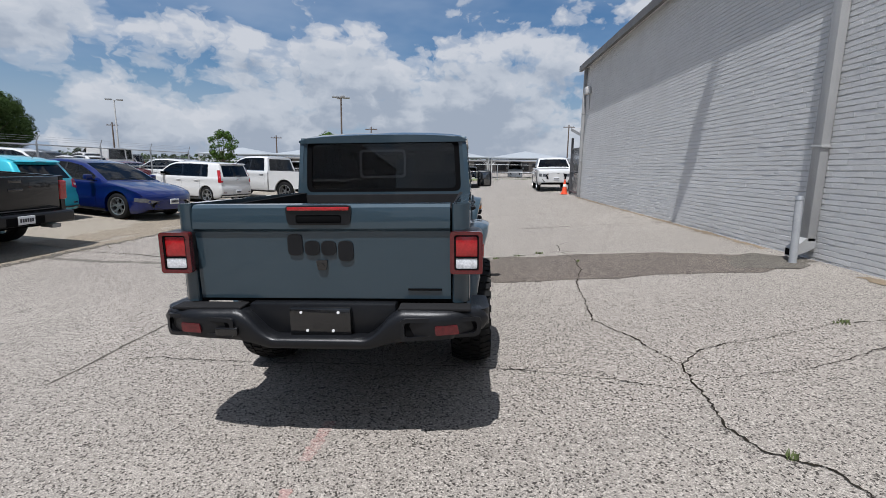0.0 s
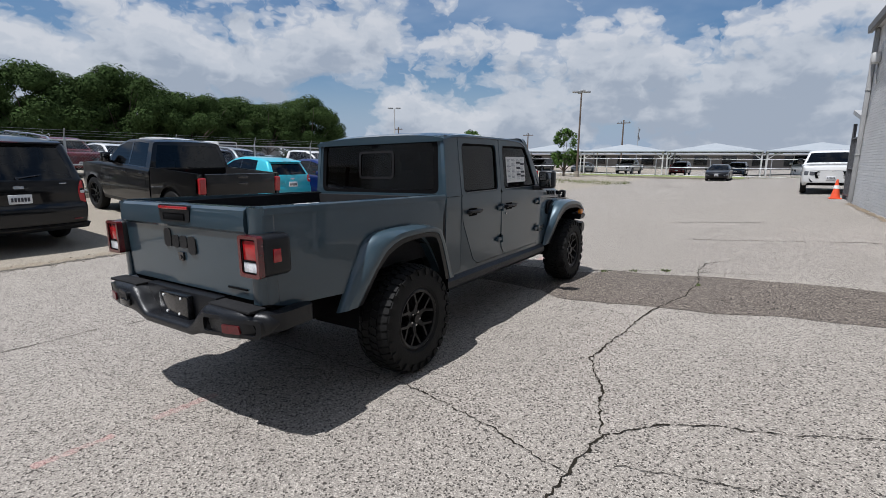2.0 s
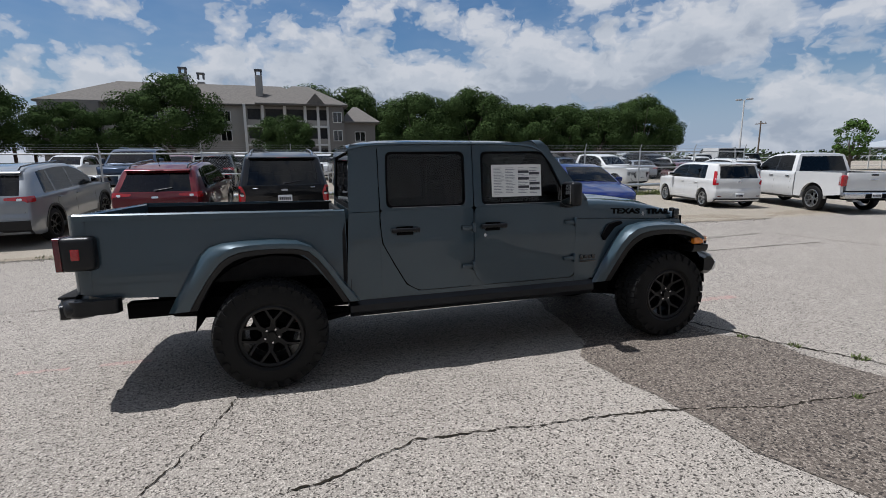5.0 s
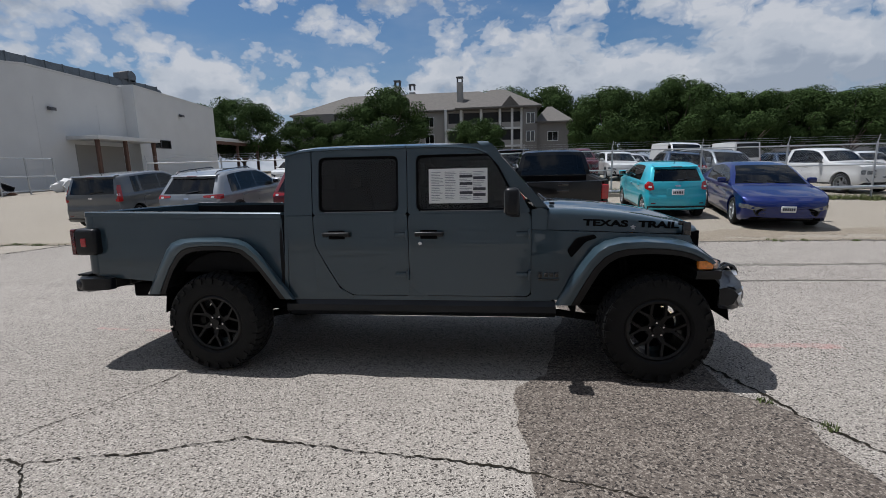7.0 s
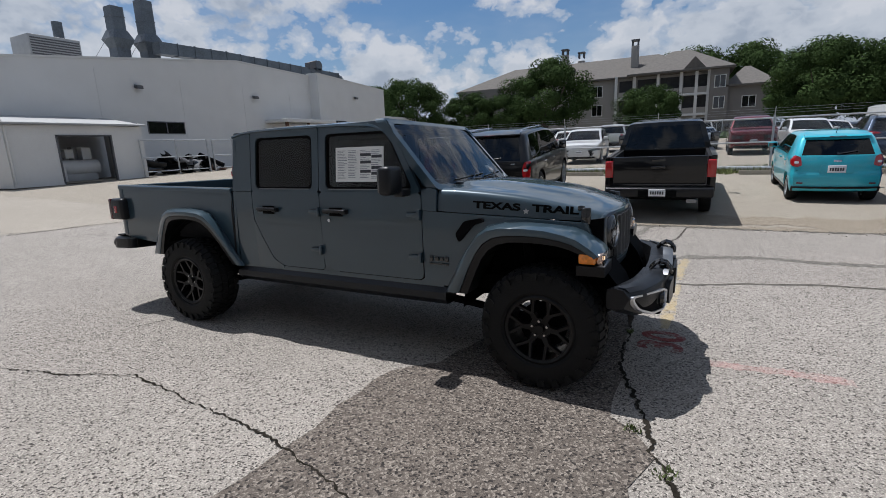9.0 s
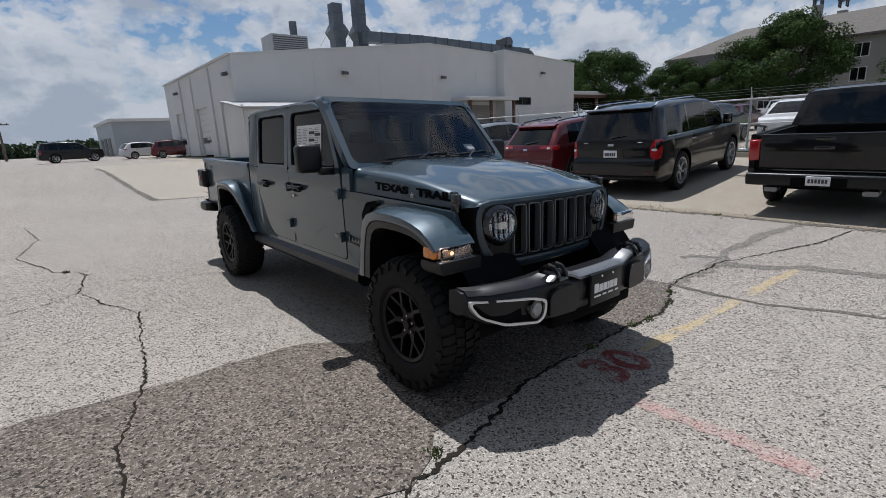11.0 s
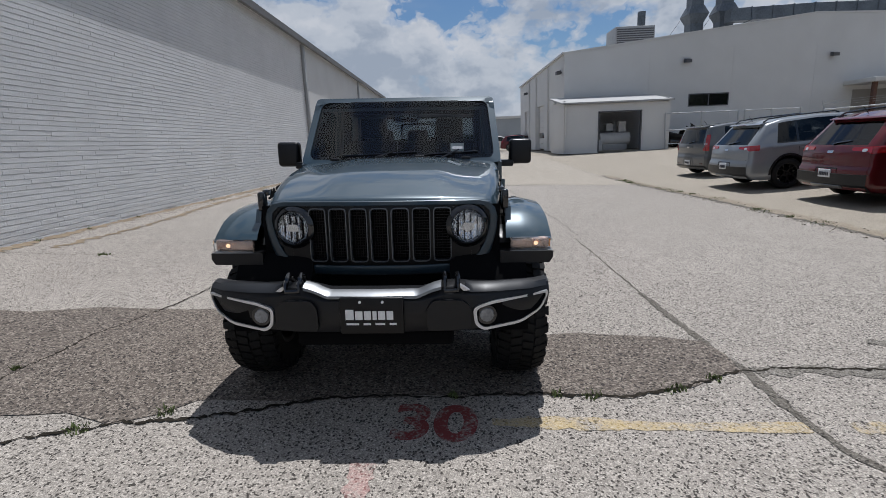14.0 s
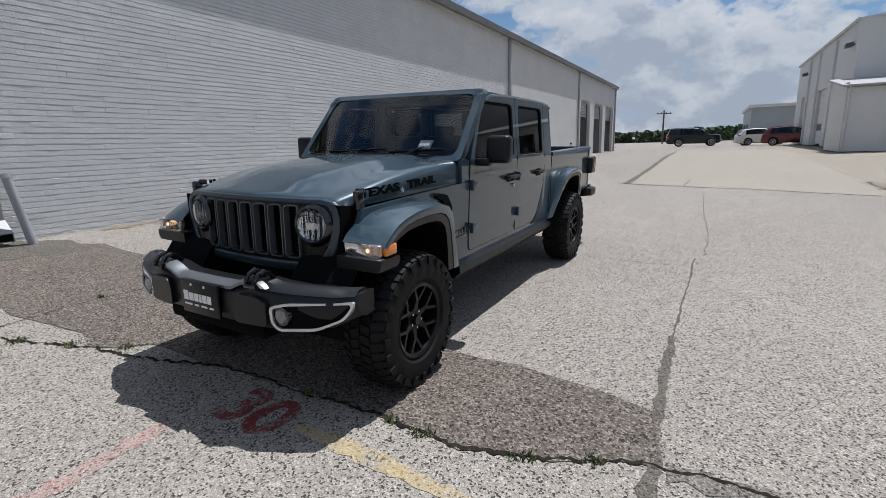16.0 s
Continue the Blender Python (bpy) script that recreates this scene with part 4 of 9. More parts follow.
def add_wheel(parent, x, y, r=0.41, w=0.27, rim_r=0.222, side=1, rim="rim", spokes=6, lugs=True, muddy=True, turn=0.0):
    """A wheel under a vehicle: tyre, rim and lug nuts."""
    key = (r, w, rim_r, muddy)
    if key not in TYRE:
        bm = tyre_mesh(r, w, rim_r) if muddy else road_tyre(r, w, rim_r)
        me = bpy.data.meshes.new("tyre")
        bmesh.ops.recalc_face_normals(bm, faces=bm.faces)
        bm.to_mesh(me)
        bm.free()
        me.materials.append(M["rubber"])
        me.polygons.foreach_set("use_smooth", [True] * len(me.polygons))
        me.set_sharp_from_angle(angle=radians(35))
        TYRE[key] = me
        bm = rim_mesh(rim_r, w, spokes)
        me = bpy.data.meshes.new("rim")
        bmesh.ops.recalc_face_normals(bm, faces=bm.faces)
        bm.to_mesh(me)
        bm.free()
        RIM[key] = me
    rk = (key, rim)
    if rk not in RIM:
        RIM[rk] = RIM[key].copy()
        RIM[rk].materials.append(M[rim])
    tyre = new("wheel", TYRE[key])
    tyre.parent = parent
    tyre.matrix_basis = pose(x, y, r, turn, 0, 0 if side > 0 else 180)
    if muddy:
        if "lugs" not in TYRE:
            bm = lug_mesh(r, w)
            me = bpy.data.meshes.new("tread")
            bmesh.ops.recalc_face_normals(bm, faces=bm.faces)
            bm.to_mesh(me)
            bm.free()
            me.materials.append(M["rubber"])
            TYRE["lugs"] = me
        tread = new("tread", TYRE["lugs"])
        tread.parent = tyre
        tagged(tread, kind="stuff")
    hub = new("rim", RIM[rk])
    hub.parent = tyre
    disc = part("brake_disc", tube((-w * 0.05, 0, 0), (0.0, 0, 0), rim_r * 0.72, None, 24), M["gap"], tyre)
    if lugs:
        if "nut" not in TYRE:
            bm = tube((w * 0.28, 0, 0), (w * 0.36, 0, 0), 0.0105, 0.008, 6)
            me = bpy.data.meshes.new("lug_nut")
            bm.to_mesh(me)
            bm.free()
            me.materials.append(M["chrome"])
            TYRE["nut"] = me
        for k in range(5):
            a = 2 * math.pi * (k + 0.5) / 5
            nut = new("lug_nut", TYRE["nut"])
            nut.parent = tyre
            nut.matrix_basis = pose(0, 0.052 * math.cos(a), 0.052 * math.sin(a))
    return tyre


def road_tyre(r, w, rim_r):
    bm = bmesh.new()
    prof = [(-w * 0.40, rim_r), (-w * 0.50, rim_r + 0.02), (-w * 0.5, lerp(rim_r, r, 0.6)), (-w * 0.44, r - 0.015), (-w * 0.3, r), (w * 0.3, r), (w * 0.44, r - 0.015),
            (w * 0.5, lerp(rim_r, r, 0.6)), (w * 0.50, rim_r + 0.02), (w * 0.40, rim_r)]
    n = 32
    add_loft(bm, [[Vector((x, rr * math.cos(2 * math.pi * k / n), rr * math.sin(2 * math.pi * k / n))) for x, rr in prof] for k in range(n + 1)], closed=False, caps=False)
    return bm


R_OUT = [(-2.29, .655), (-2.235, .76), (-2.16, .90), (-2.085, 1.03), (-2.03, 1.085), (-1.95, 1.112), (-1.82, 1.122), (-1.62, 1.122), (-1.47, 1.108), (-1.385, 1.075), (-1.30, .995), (-1.20, .87), (-1.11, .745), (-1.02, .625)]
R_IN = [(-2.14, .655), (-2.10, .75), (-2.045, .86), (-1.98, .945), (-1.93, .985), (-1.87, 1.008), (-1.78, 1.02), (-1.65, 1.022), (-1.54, 1.014), (-1.46, .995), (-1.38, .935), (-1.305, .845), (-1.225, .735), (-1.15, .625)]
F_OUT = [(.995, .60), (1.05, .70), (1.115, .82), (1.19, .935), (1.265, 1.03), (1.34, 1.08), (1.45, 1.105), (1.62, 1.11), (1.78, 1.10), (1.90, 1.075), (1.99, 1.045), (2.06, 1.0), (2.105, .965), (2.128, .936)]
F_IN = [(1.17, .60), (1.215, .68), (1.265, .77), (1.32, .86), (1.38, .92), (1.45, .96), (1.54, .98), (1.65, .985), (1.76, .982), (1.86, .972), (1.93, .955), (1.98, .935), (2.02, .915), (2.06, .895)]


def spread_out(p, x):
    """Moves a point of the flare's outline, given in the plane of its outer face, to the plane x as seen from abeam."""
    f = (4.30 - x) / 3.36
    return Vector((x, .55 + (p[0] - .55) * f, 1.476 + (p[1] - 1.476) * f))


def flare_width(k, n, front):
    u = k / (n - 1)
    if front:
        return interp(u, [(0, .815), (.3, .90), (.5, .935), (1, .945)])
    return interp(u, [(0, .83), (.3, .91), (.5, .935), (.7, .915), (1, .825)])


def flare_rings(outer, inner, root, front):
    n = len(outer)
    for k, (o, i) in enumerate(zip(outer, inner)):
        x0, x1 = root(o[0]), flare_width(k, n, front)
        a = spread_out(o, x0)
        square = min(1.0, max(0.0, (o[0] - 1.80) / .15)) if front else 0.0
        a = lerp(a, Vector((a.x, o[0], o[1])), square)
        b = spread_out(o, lerp(x0, x1, .45))
        b = lerp(b, Vector((b.x, o[0], o[1])), square)
        mid = (lerp(o[0], i[0], .30), lerp(o[1], i[1], .30))
        yield a, b, spread_out(mid, x1), spread_out((lerp(o[0], i[0], .66), lerp(o[1], i[1], .66)), x1), spread_out(i, x1 - .008), x0, x1


def flare_mesh(outer, inner, front, root):
    rings = []
    for a, b, c, d, e, x0, x1 in flare_rings(outer, inner, root, front):
        n = (a - d).normalized()
        rings.append([a + Vector((-.012, 0, 0)), a, lerp(a, b, .6) + n * .004, b + n * .006, lerp(b, c, .5) + Vector((.012, 0, 0)) + n * .004, c, lerp(c, d, .5) + Vector((.004, 0, 0)), d, d + Vector((-.014, 0, 0))])
    bm = bmesh.new()
    add_loft(bm, rings, closed=False, caps=False)
    return bm


def flare_lip(outer, inner, front, root):
    rings = []
    for a, b, c, d, e, x0, x1 in flare_rings(outer, inner, root, front):
        rings.append([d + Vector((-.014, 0, 0)), lerp(d, e, .12) + Vector((-.003, 0, 0)), e, e + Vector((-.02, 0, 0)), Vector((x0 - .14, e.y, e.z))])
    bm = bmesh.new()
    add_loft(bm, rings, closed=False, caps=False)
    return bm


def build_truck():
    T = thing("pickup_truck", "blue-grey four-door pickup truck with black wheels, parked on the paving", "pickup truck", pose(-0.022, 0, 0.0275, 0, -1.5, -0.48))
    P, FL, BK = M["paint"], M["paintflare"], M["blackplastic"]
    t = 0.035

    # cab doors and side panels
    def corner():
        bm = add_prism(bmesh.new(), [(-1.14, .60), (-0.905, .60), (-0.905, 1.275), (-1.14, 1.275)], -t, 0, skin)
        add_prism(bm, [(-.905, .60), (-.60, .60), (-.60, .622), (-.705, .682), (-.797, .845), (-.892, 1.028), (-.905, 1.18)], -t, 0, skin)
        return add_prism(bm, [(-1.14, 1.279), (-0.905, 1.279), (-0.905, 1.79), (-1.10, 1.79), (-1.118, 1.76)], -t, 0, skin)
    both("cab_corner", corner, P, T)

    def rear_door():
        bm = add_prism(bmesh.new(), rounded([(-.127, .626), (-.60, .626), (-.70, .69), (-.79, .85), (-.885, 1.03), (-.897, 1.18), (-.897, 1.285), (-.129, 1.285)], .04), -t, 0, skin)
        return ring_frame(bm, rounded([(-.897, 1.28), (-.129, 1.28), (-.129, 1.79), (-.897, 1.79)], .03), rounded([(-.85, 1.30), (-.195, 1.30), (-.195, 1.735), (-.84, 1.735)], .05), -t, 0, skin)

    def front_door():
        bm = add_prism(bmesh.new(), rounded([(.80, .626), (-.03, .626), (-.122, .72), (-.122, 1.285), (.829, 1.285), (.829, .66)], .05), -t, 0, skin)
        return ring_frame(bm, rounded([(-.122, 1.28), (.829, 1.28), (.56, 1.79), (-.122, 1.79)], .03), rounded([(-.055, 1.30), (.765, 1.30), (.535, 1.735), (-.055, 1.735)], .05), -t, 0, skin)
    doors = [(both("rear_door", rear_door, P, T), (-.84, -.205, 1.305, 1.73, -.83)), (both("front_door", front_door, P, T), (-.05, .76, 1.305, 1.73, .53))]
    for (pair, kind) in ((doors[0][0], "rear"), (doors[1][0], "front")):
        for side, d in zip((1, -1), pair):
            fl = (lambda b: b) if side > 0 else flip
            if kind == "rear":
                outline, gl = rounded([(-.848, 1.302), (-.197, 1.302), (-.197, 1.733), (-.838, 1.733)], .05), "tint"
            else:
                outline, gl = rounded([(-.053, 1.302), (.763, 1.302), (.533, 1.733), (-.053, 1.733)], .05), "fronttint"
            g = part("window", fl(add_prism(bmesh.new(), outline, -.022, -.018, skin)), M[gl], d, "dark tinted glass" if kind == "rear" else "tinted glass")
            bm = bmesh.new()
            inner = [(lerp(sum(p[0] for p in outline) / len(outline), u, .955), lerp(1.518, v, .93)) for u, v in outline]
            ring_frame(bm, outline, inner, -.017, -.008, skin)
            part("window_seal", fl(bm), M["gap"], d)
            # satin strip imitates the sun's glint on the painted window ledge
            ys = (-.80, -.24) if kind == "rear" else (-.02, .70)
            part("belt_strip", fl(prism([(ys[0], 1.300), (ys[1], 1.300), (ys[1], 1.305), (ys[0], 1.305)], -.012, .003, skin)), M["satin"], d, "thin satin strip standing in for the sunlit paint ledge below the window")
            y0 = -.70 if kind == "rear" else .048
            bm = bmesh.new()
            add_box(bm, half_width(1.13) + .022, half_width(1.13) + .045, y0 - .115, y0 + .11, 1.115, 1.143, .009, 3)
            add_box(bm, half_width(1.13) - .01, half_width(1.13) + .03, y0 - .115, y0 - .075, 1.105, 1.14, .006)
            add_box(bm, half_width(1.13) - .01, half_width(1.13) + .03, y0 + .06, y0 + .11, 1.105, 1.14, .006)
            part("door_handle", fl(bm), BK, d, "black handle")
            # flat black patch paints the shade of the cup behind the handle
            part("handle_cup", fl(box(half_width(1.13) - .003, half_width(1.13) + .003, y0 - .075, y0 + .06, 1.085, 1.155, .003)), M["gap"], d)
            yh = -.15 if kind == "rear" else .80
            for zh in (1.12, .80):
                bm = bmesh.new()
                add_box(bm, half_width(zh) - .005, half_width(zh) + .018, yh - .085, yh + .01, zh - .018, zh + .018, .006)
                add_box(bm, half_width(zh) - .005, half_width(zh) + .028, yh + .005, yh + .03, zh - .04, zh + .04, .008)
                part("hinge", fl(bm), P, d)
            if kind == "front":
                part("lock", fl(tube((half_width(1.05) - .01, -.03, 1.05), (half_width(1.05) + .006, -.03, 1.05), .014, None, 14)), M["chrome"], d, "round key lock")

    # dark shell behind the shut lines
    def inner_shell():
        return prism([(-1.12, .56), (.84, .56), (.84, 1.20), (-1.12, 1.20)], half_width(.9) - .06, half_width(.9) - .045, side_yz)
    both("inner_shell", inner_shell, M["gap"], T)

    def roof_rail():
        bm = bmesh.new()
        add_prism(bm, [(-1.10, 1.755), (.56, 1.775), (.53, 1.812), (-.95, 1.800), (-1.10, 1.770)], -.06, -.012, skin)
        add_prism(bm, [(-.20, 1.29), (-.06, 1.29), (-.06, 1.80), (-.20, 1.80)], -.07, -.037, skin)
        return bm
    both("roof_rail", roof_rail, P, T)

    def sill():
        bm = add_prism(bmesh.new(), [(-1.14, .585), (.99, .585), (.99, .64), (.83, .64), (.80, .62), (-1.14, .62)], -.03, -.004, skin)
        return add_prism(bm, [(-.15, .60), (.02, .60), (.02, .64), (-.09, .75), (-.15, .75)], -.034, -.007, skin)
    both("sill", sill, P, T)

    def rocker():
        return prism([(.765, .585), (.80, .55), (.805, .50), (.76, .455), (.62, .455), (.62, .585)], -1.16, 1.02, lambda u, v, h: Vector((u, h, v)), .012)
    both("rocker_guard", rocker, BK, T, "black sill guard")

    # roof panels
    def roof(y0, y1, front):
        rings = []
        n = 9
        for k in range(n):
            y = lerp(y0, y1, k / (n - 1))
            end = 1.0
            if front and k >= n - 3:
                end = (0.0, -.010, -.040)[k - n + 3]
            elif not front and k < 2:
                end = (-.032, -.008)[k]
            else:
                end = 0.0
            fall = interp(y, [(-1.16, -.012), (-.6, 0), (.1, -.002), (.5, -.022)])
            ring = []
            for s in range(-8, 9):
                u = s / 8
                w = .752
                z = 1.852 + fall + end - .022 * u * u - .022 * abs(u) ** 7
                ring.append(Vector((u * w, y, z)))
            zs = min(1.795, 1.808 + fall + end - .014)
            ring += [Vector((.757, y, zs)), Vector((.735, y, zs - .01)), Vector((-.735, y, zs - .01)), Vector((-.757, y, zs))]
            rings.append(ring)
        return loft(rings)
    part("roof_panel", roof(-1.128, -.133, False), P, T, "rear half of the removable hard roof")
    part("roof_panel", roof(-.125, .50, True), P, T, "front half of the removable hard roof")

    # rear wall of the cab with its window
    bm = bmesh.new()
    lean = lambda u, v, h: Vector((u, -1.14 + .03 * (v - 1.28) / .5 + h, v))
    ring_frame(bm, rounded([(-.785, 1.24), (.785, 1.24), (.748, 1.79), (-.748, 1.79)], .08), rounded([(-.705, 1.305), (.705, 1.305), (.685, 1.765), (-.685, 1.765)], .06), .03, 0, lean)
    add_prism(bm, [(-.785, .60), (.785, .60), (.785, 1.24), (-.785, 1.24)], .03, 0, lean)
    back = part("cab_rear_wall", bm, P, T)
    part("rear_window", prism(rounded([(-.70, 1.308), (.70, 1.308), (.68, 1.762), (-.68, 1.762)], .05), .012, .016, lean), M["tint"], back, "dark tinted sliding window")
    bm = bmesh.new()
    ring_frame(bm, rounded([(-.703, 1.306), (.703, 1.306), (.683, 1.763), (-.683, 1.763)], .06), rounded([(-.66, 1.335), (.66, 1.335), (.64, 1.735), (-.64, 1.735)], .05), .011, .002, lean)
    part("window_seal", bm, M["gap"], back)
    bm = bmesh.new()
    ring_frame(bm, rounded([(-.21, 1.43), (.21, 1.43), (.21, 1.68), (-.21, 1.68)], .04), rounded([(-.19, 1.45), (.19, 1.45), (.19, 1.66), (-.19, 1.66)], .03), .02, .005, lean)
    part("slider_frame", bm, M["gloss"], back)

    # windscreen
    slope = lambda u, v, h: Vector((u, lerp(.935, .495, (v - 1.325) / .495) + .05 * (1 - (u / .75) ** 2) + h, v))
    bm = bmesh.new()
    ring_frame(bm, rounded([(-.775, 1.30), (.775, 1.30), (.745, 1.828), (-.745, 1.828)], .04), rounded([(-.725, 1.335), (.725, 1.335), (.69, 1.79), (-.69, 1.79)], .06), -.07, .012, slope)
    wind = part("windscreen_frame", bm, P, T)
    g = loft([[slope(u / 10 * w, z, 0) for u in range(-10, 11)] for z, w in ((1.33, .73), (1.45, .722), (1.57, .713), (1.69, .702), (1.795, .693))], closed=False)
    part("windscreen", g, M["screen"], wind, "clear windscreen")
    bm = loft([[slope(u / 10 * w, z, -.006) for u in range(-10, 11)] for z, w in ((1.74, .697), (1.795, .693))], closed=False)
    add_loft(bm, [[slope(u / 10 * w, z, -.006) for u in range(-10, 11)] for z, w in ((1.33, .73), (1.365, .728))], closed=False)
    part("screen_border", bm, M["gap"], wind)
    part("inspection_slip", prism([(-.49, 1.385), (-.385, 1.385), (-.385, 1.445), (-.49, 1.445)], -.016, -.012, slope), M["paper"], wind, "white paper slip inside the glass")
    part("slip_print", prism([(-.48, 1.40), (-.395, 1.40), (-.395, 1.425), (-.48, 1.425)], .001, .003, slope), M["ink"], wind)
    for x0, x1 in ((.30, -.12), (-.25, -.60)):
        bm = bmesh.new()
        a, b = slope(x0 + .12, 1.335, .02), slope(x1 + .1, 1.395, .022)
        c = slope(x0 - .5, 1.35, .02)
        add_tube(bm, slope(x0, 1.31, .04), slope(x1 + .15, 1.40, .02), .009, .006, 6)
        add_tube(bm, slope(x0 + .15, 1.36, .012), slope(x1, 1.385, .012), .006, None, 6)
        part("wiper", bm, M["gloss"], wind)

    # bonnet
    hood_y = [.955, 1.0, 1.1, 1.3, 1.5, 1.7, 1.85, 1.98, 2.06, 2.10, 2.125, 2.14, 2.146]
    def hood_w(y):
        return interp(y, [(.95, .752), (1.1, .742), (1.6, .705), (2.0, .665), (2.135, .63)])
    def hood_top(y):
        return interp(y, [(.95, 1.325), (1.1, 1.322), (1.4, 1.298), (1.7, 1.258), (1.9, 1.220), (2.03, 1.190), (2.09, 1.176), (2.125, 1.166), (2.14, 1.158), (2.146, 1.148)])
    def seam(y):
        return interp(y, [(.85, 1.152), (1.95, 1.10), (2.135, 1.105)])
    rings = []
    for y in hood_y:
        w, z, s = hood_w(y), hood_top(y), seam(y)
        half = []
        for u in (1.0, .985, .955, .90, .78, .62, .52, .44, .3, .15):
            bulge = .034 * (1 / (1 + math.exp((u - .56) * 24))) * interp(y, [(.95, .6), (1.2, 1.0), (1.85, .9), (2.05, .2), (2.14, 0)])
            drop = {1.0: .048, .985: .020, .955: .007, .90: .003}.get(u, 0.0)
            half.append((u * w, z - .018 * u * u + bulge - drop))
        ring = [Vector((w + .004, y, s)), Vector((w + .004, y, lerp(s, z - .066, .6)))] + [Vector((a, y, b)) for a, b in half] + [Vector((0, y, z + .034 * interp(y, [(.95, .6), (1.2, 1.0), (1.85, .9), (2.05, .2), (2.14, 0)])))]
        ring += [Vector((-v.x, v.y, v.z)) for v in ring[-2::-1]]
        rings.append(ring)
    bm = loft(rings, closed=False)
    for v in bm.verts:
        v.co.y -= .078 * (v.co.x / .65) ** 2 * interp(v.co.y, [(1.5, 0), (1.98, .75), (2.14, 1.0)])
    hood = part("bonnet", bm, P, T, sharp=50)
    part("cowl", loft([[Vector((u / 8 * .755, y, z - .02 * (u / 8) ** 2)) for u in range(-8, 9)] for y, z in ((.955, 1.318), (.93, 1.322), (.90, 1.318), (.86, 1.305))], closed=False), P, T)
    bm = bmesh.new()
    for k in range(9):
        x = -.20 + k * .05
        add_box(bm, x - .018, x + .018, 1.005, 1.05, 1.345, 1.352, .003)
    part("bonnet_vent", bm, M["gap"], hood)
    for x in (.50, -.50, .15, -.15):
        part("washer_nozzle", box(x - .035, x + .035, .99, 1.03, 1.325 if abs(x) > .3 else 1.338, 1.345 if abs(x) > .3 else 1.36, .006), BK, hood)
    def latch():
        bm = box(.675, .715, 1.955, 2.015, 1.08, 1.19, .012, 3)
        add_box(bm, .66, .70, 1.93, 1.975, 1.165, 1.20, .01)
        return bm
    both("bonnet_latch", latch, M["gloss"], hood)
    for side in (1, -1):
        m = Matrix(((0, 0, 1, 0), (1, 0, 0, 0), (0, 1, 0, 0), (0, 0, 0, 1)))
        ang = math.atan2(.052 * 1.0, 1.1)
        for word, yc in (("TEXAS", 1.39 if side > 0 else 1.785), ("TRAIL", 1.785 if side > 0 else 1.39)):
            base = Matrix.Translation((0, yc, 1.170 - .050 * (yc - 1.35) - .006))
            x = hood_w(yc) + .0055
            tilt = (hood_w(yc + .1) - hood_w(yc - .1)) / .2
            rot = Matrix.Rotation(math.radians(90) * side - math.atan(tilt) * 0, 4, "Z")
            face = Matrix.Translation((side * x, yc, seam(yc) + .062)) @ Matrix.Rotation(-side * math.atan(tilt), 4, "Z") @ Matrix.Rotation(math.radians(90 * side), 4, "Z") @ Matrix.Rotation(math.radians(90), 4, "X") @ Matrix.Rotation(-side * .048 * 1.0, 4, "Z")
            letters("bonnet_letters", word, .066, M["gap"], hood, face, .003, 1.72, .0028)
        star = []
        for k in range(10):
            rr = .021 if k % 2 == 0 else .010
            star.append((1.595 + rr * math.sin(k * math.pi / 5), 1.168 - .012 + rr * math.cos(k * math.pi / 5)))
        part("star_decal", prism(star, side * (hood_w(1.595) + .005), side * (hood_w(1.595) + .009), side_yz), M["trimgrey"], hood, "small pale star between the words")

    # wings behind and above the front wheels
    def wing():
        poly = [(.833, .60), (.833, 1.148), (.95, 1.144), (2.0, 1.092), (2.04, 1.0), (1.99, .98), (1.86, 1.02), (1.62, 1.04), (1.45, 1.03), (1.34, 1.0), (1.25, .93), (1.16, .80), (1.05, .62), (1.04, .60)]
        return prism(poly, -.03, 0, lambda u, v, h: Vector((min(fender_x(u), half_width(v)) + h, u, v)))
    both("front_wing", wing, P, T)
    def scuttle():
        return prism([(.833, 1.152), (.95, 1.148), (.95, 1.30), (.90, 1.318), (.833, 1.30)], -.03, 0, lambda u, v, h: Vector((.783 + h - .03 * max(0, (v - 1.2)), u, v)))
    both("scuttle_side", scuttle, P, T)
    def vent():
        return prism(rounded([(1.13, .93), (1.235, 1.055), (1.32, 1.085), (1.30, 1.11), (1.17, 1.085), (1.10, .99)], .02), .70, .79, side_yz, .008)
    both("wing_vent", vent, M["gap"], T)
    def badge():
        bm = bmesh.new()
        for k, (y, w, h) in enumerate(((.90, .028, .045), (.945, .030, .030), (.985, .030, .030), (1.025, .030, .038))):
            add_box(bm, fender_x(y) - .002, fender_x(y) + .006, y - w / 2, y + w / 2, .80 - h / 2, .80 + h / 2, .003)
        add_box(bm, fender_x(.95) - .002, fender_x(.95) + .004, .885, 1.04, .755, .767, .001)
        return bm
    both("wing_badge", badge, M["gloss"], T, "small dark badge")

    # flares
    both("front_flare", lambda: flare_mesh(F_OUT, F_IN, True, lambda y: fender_x(y) - .02), FL, T)
    both("front_flare_lip", lambda: flare_lip(F_OUT, F_IN, True, lambda y: fender_x(y) - .02), BK, T, "black arch lip")
    both("rear_flare", lambda: flare_mesh(R_OUT, R_IN, False, lambda y: .782), FL, T)
    both("rear_flare_lip", lambda: flare_lip(R_OUT, R_IN, False, lambda y: .782), BK, T, "black arch lip")

    def well(cy):
        bm = bmesh.new()
        arc = [(cy + .56 * math.cos(a), .46 + .53 * math.sin(a)) for a in [math.pi * k / 12 for k in range(13)]]
        add_loft(bm, [[Vector((x, u, v)) for u, v in arc] for x in (.40, .80)], closed=False)
        add_prism(bm, arc, .38, .40, side_yz)
        return bm
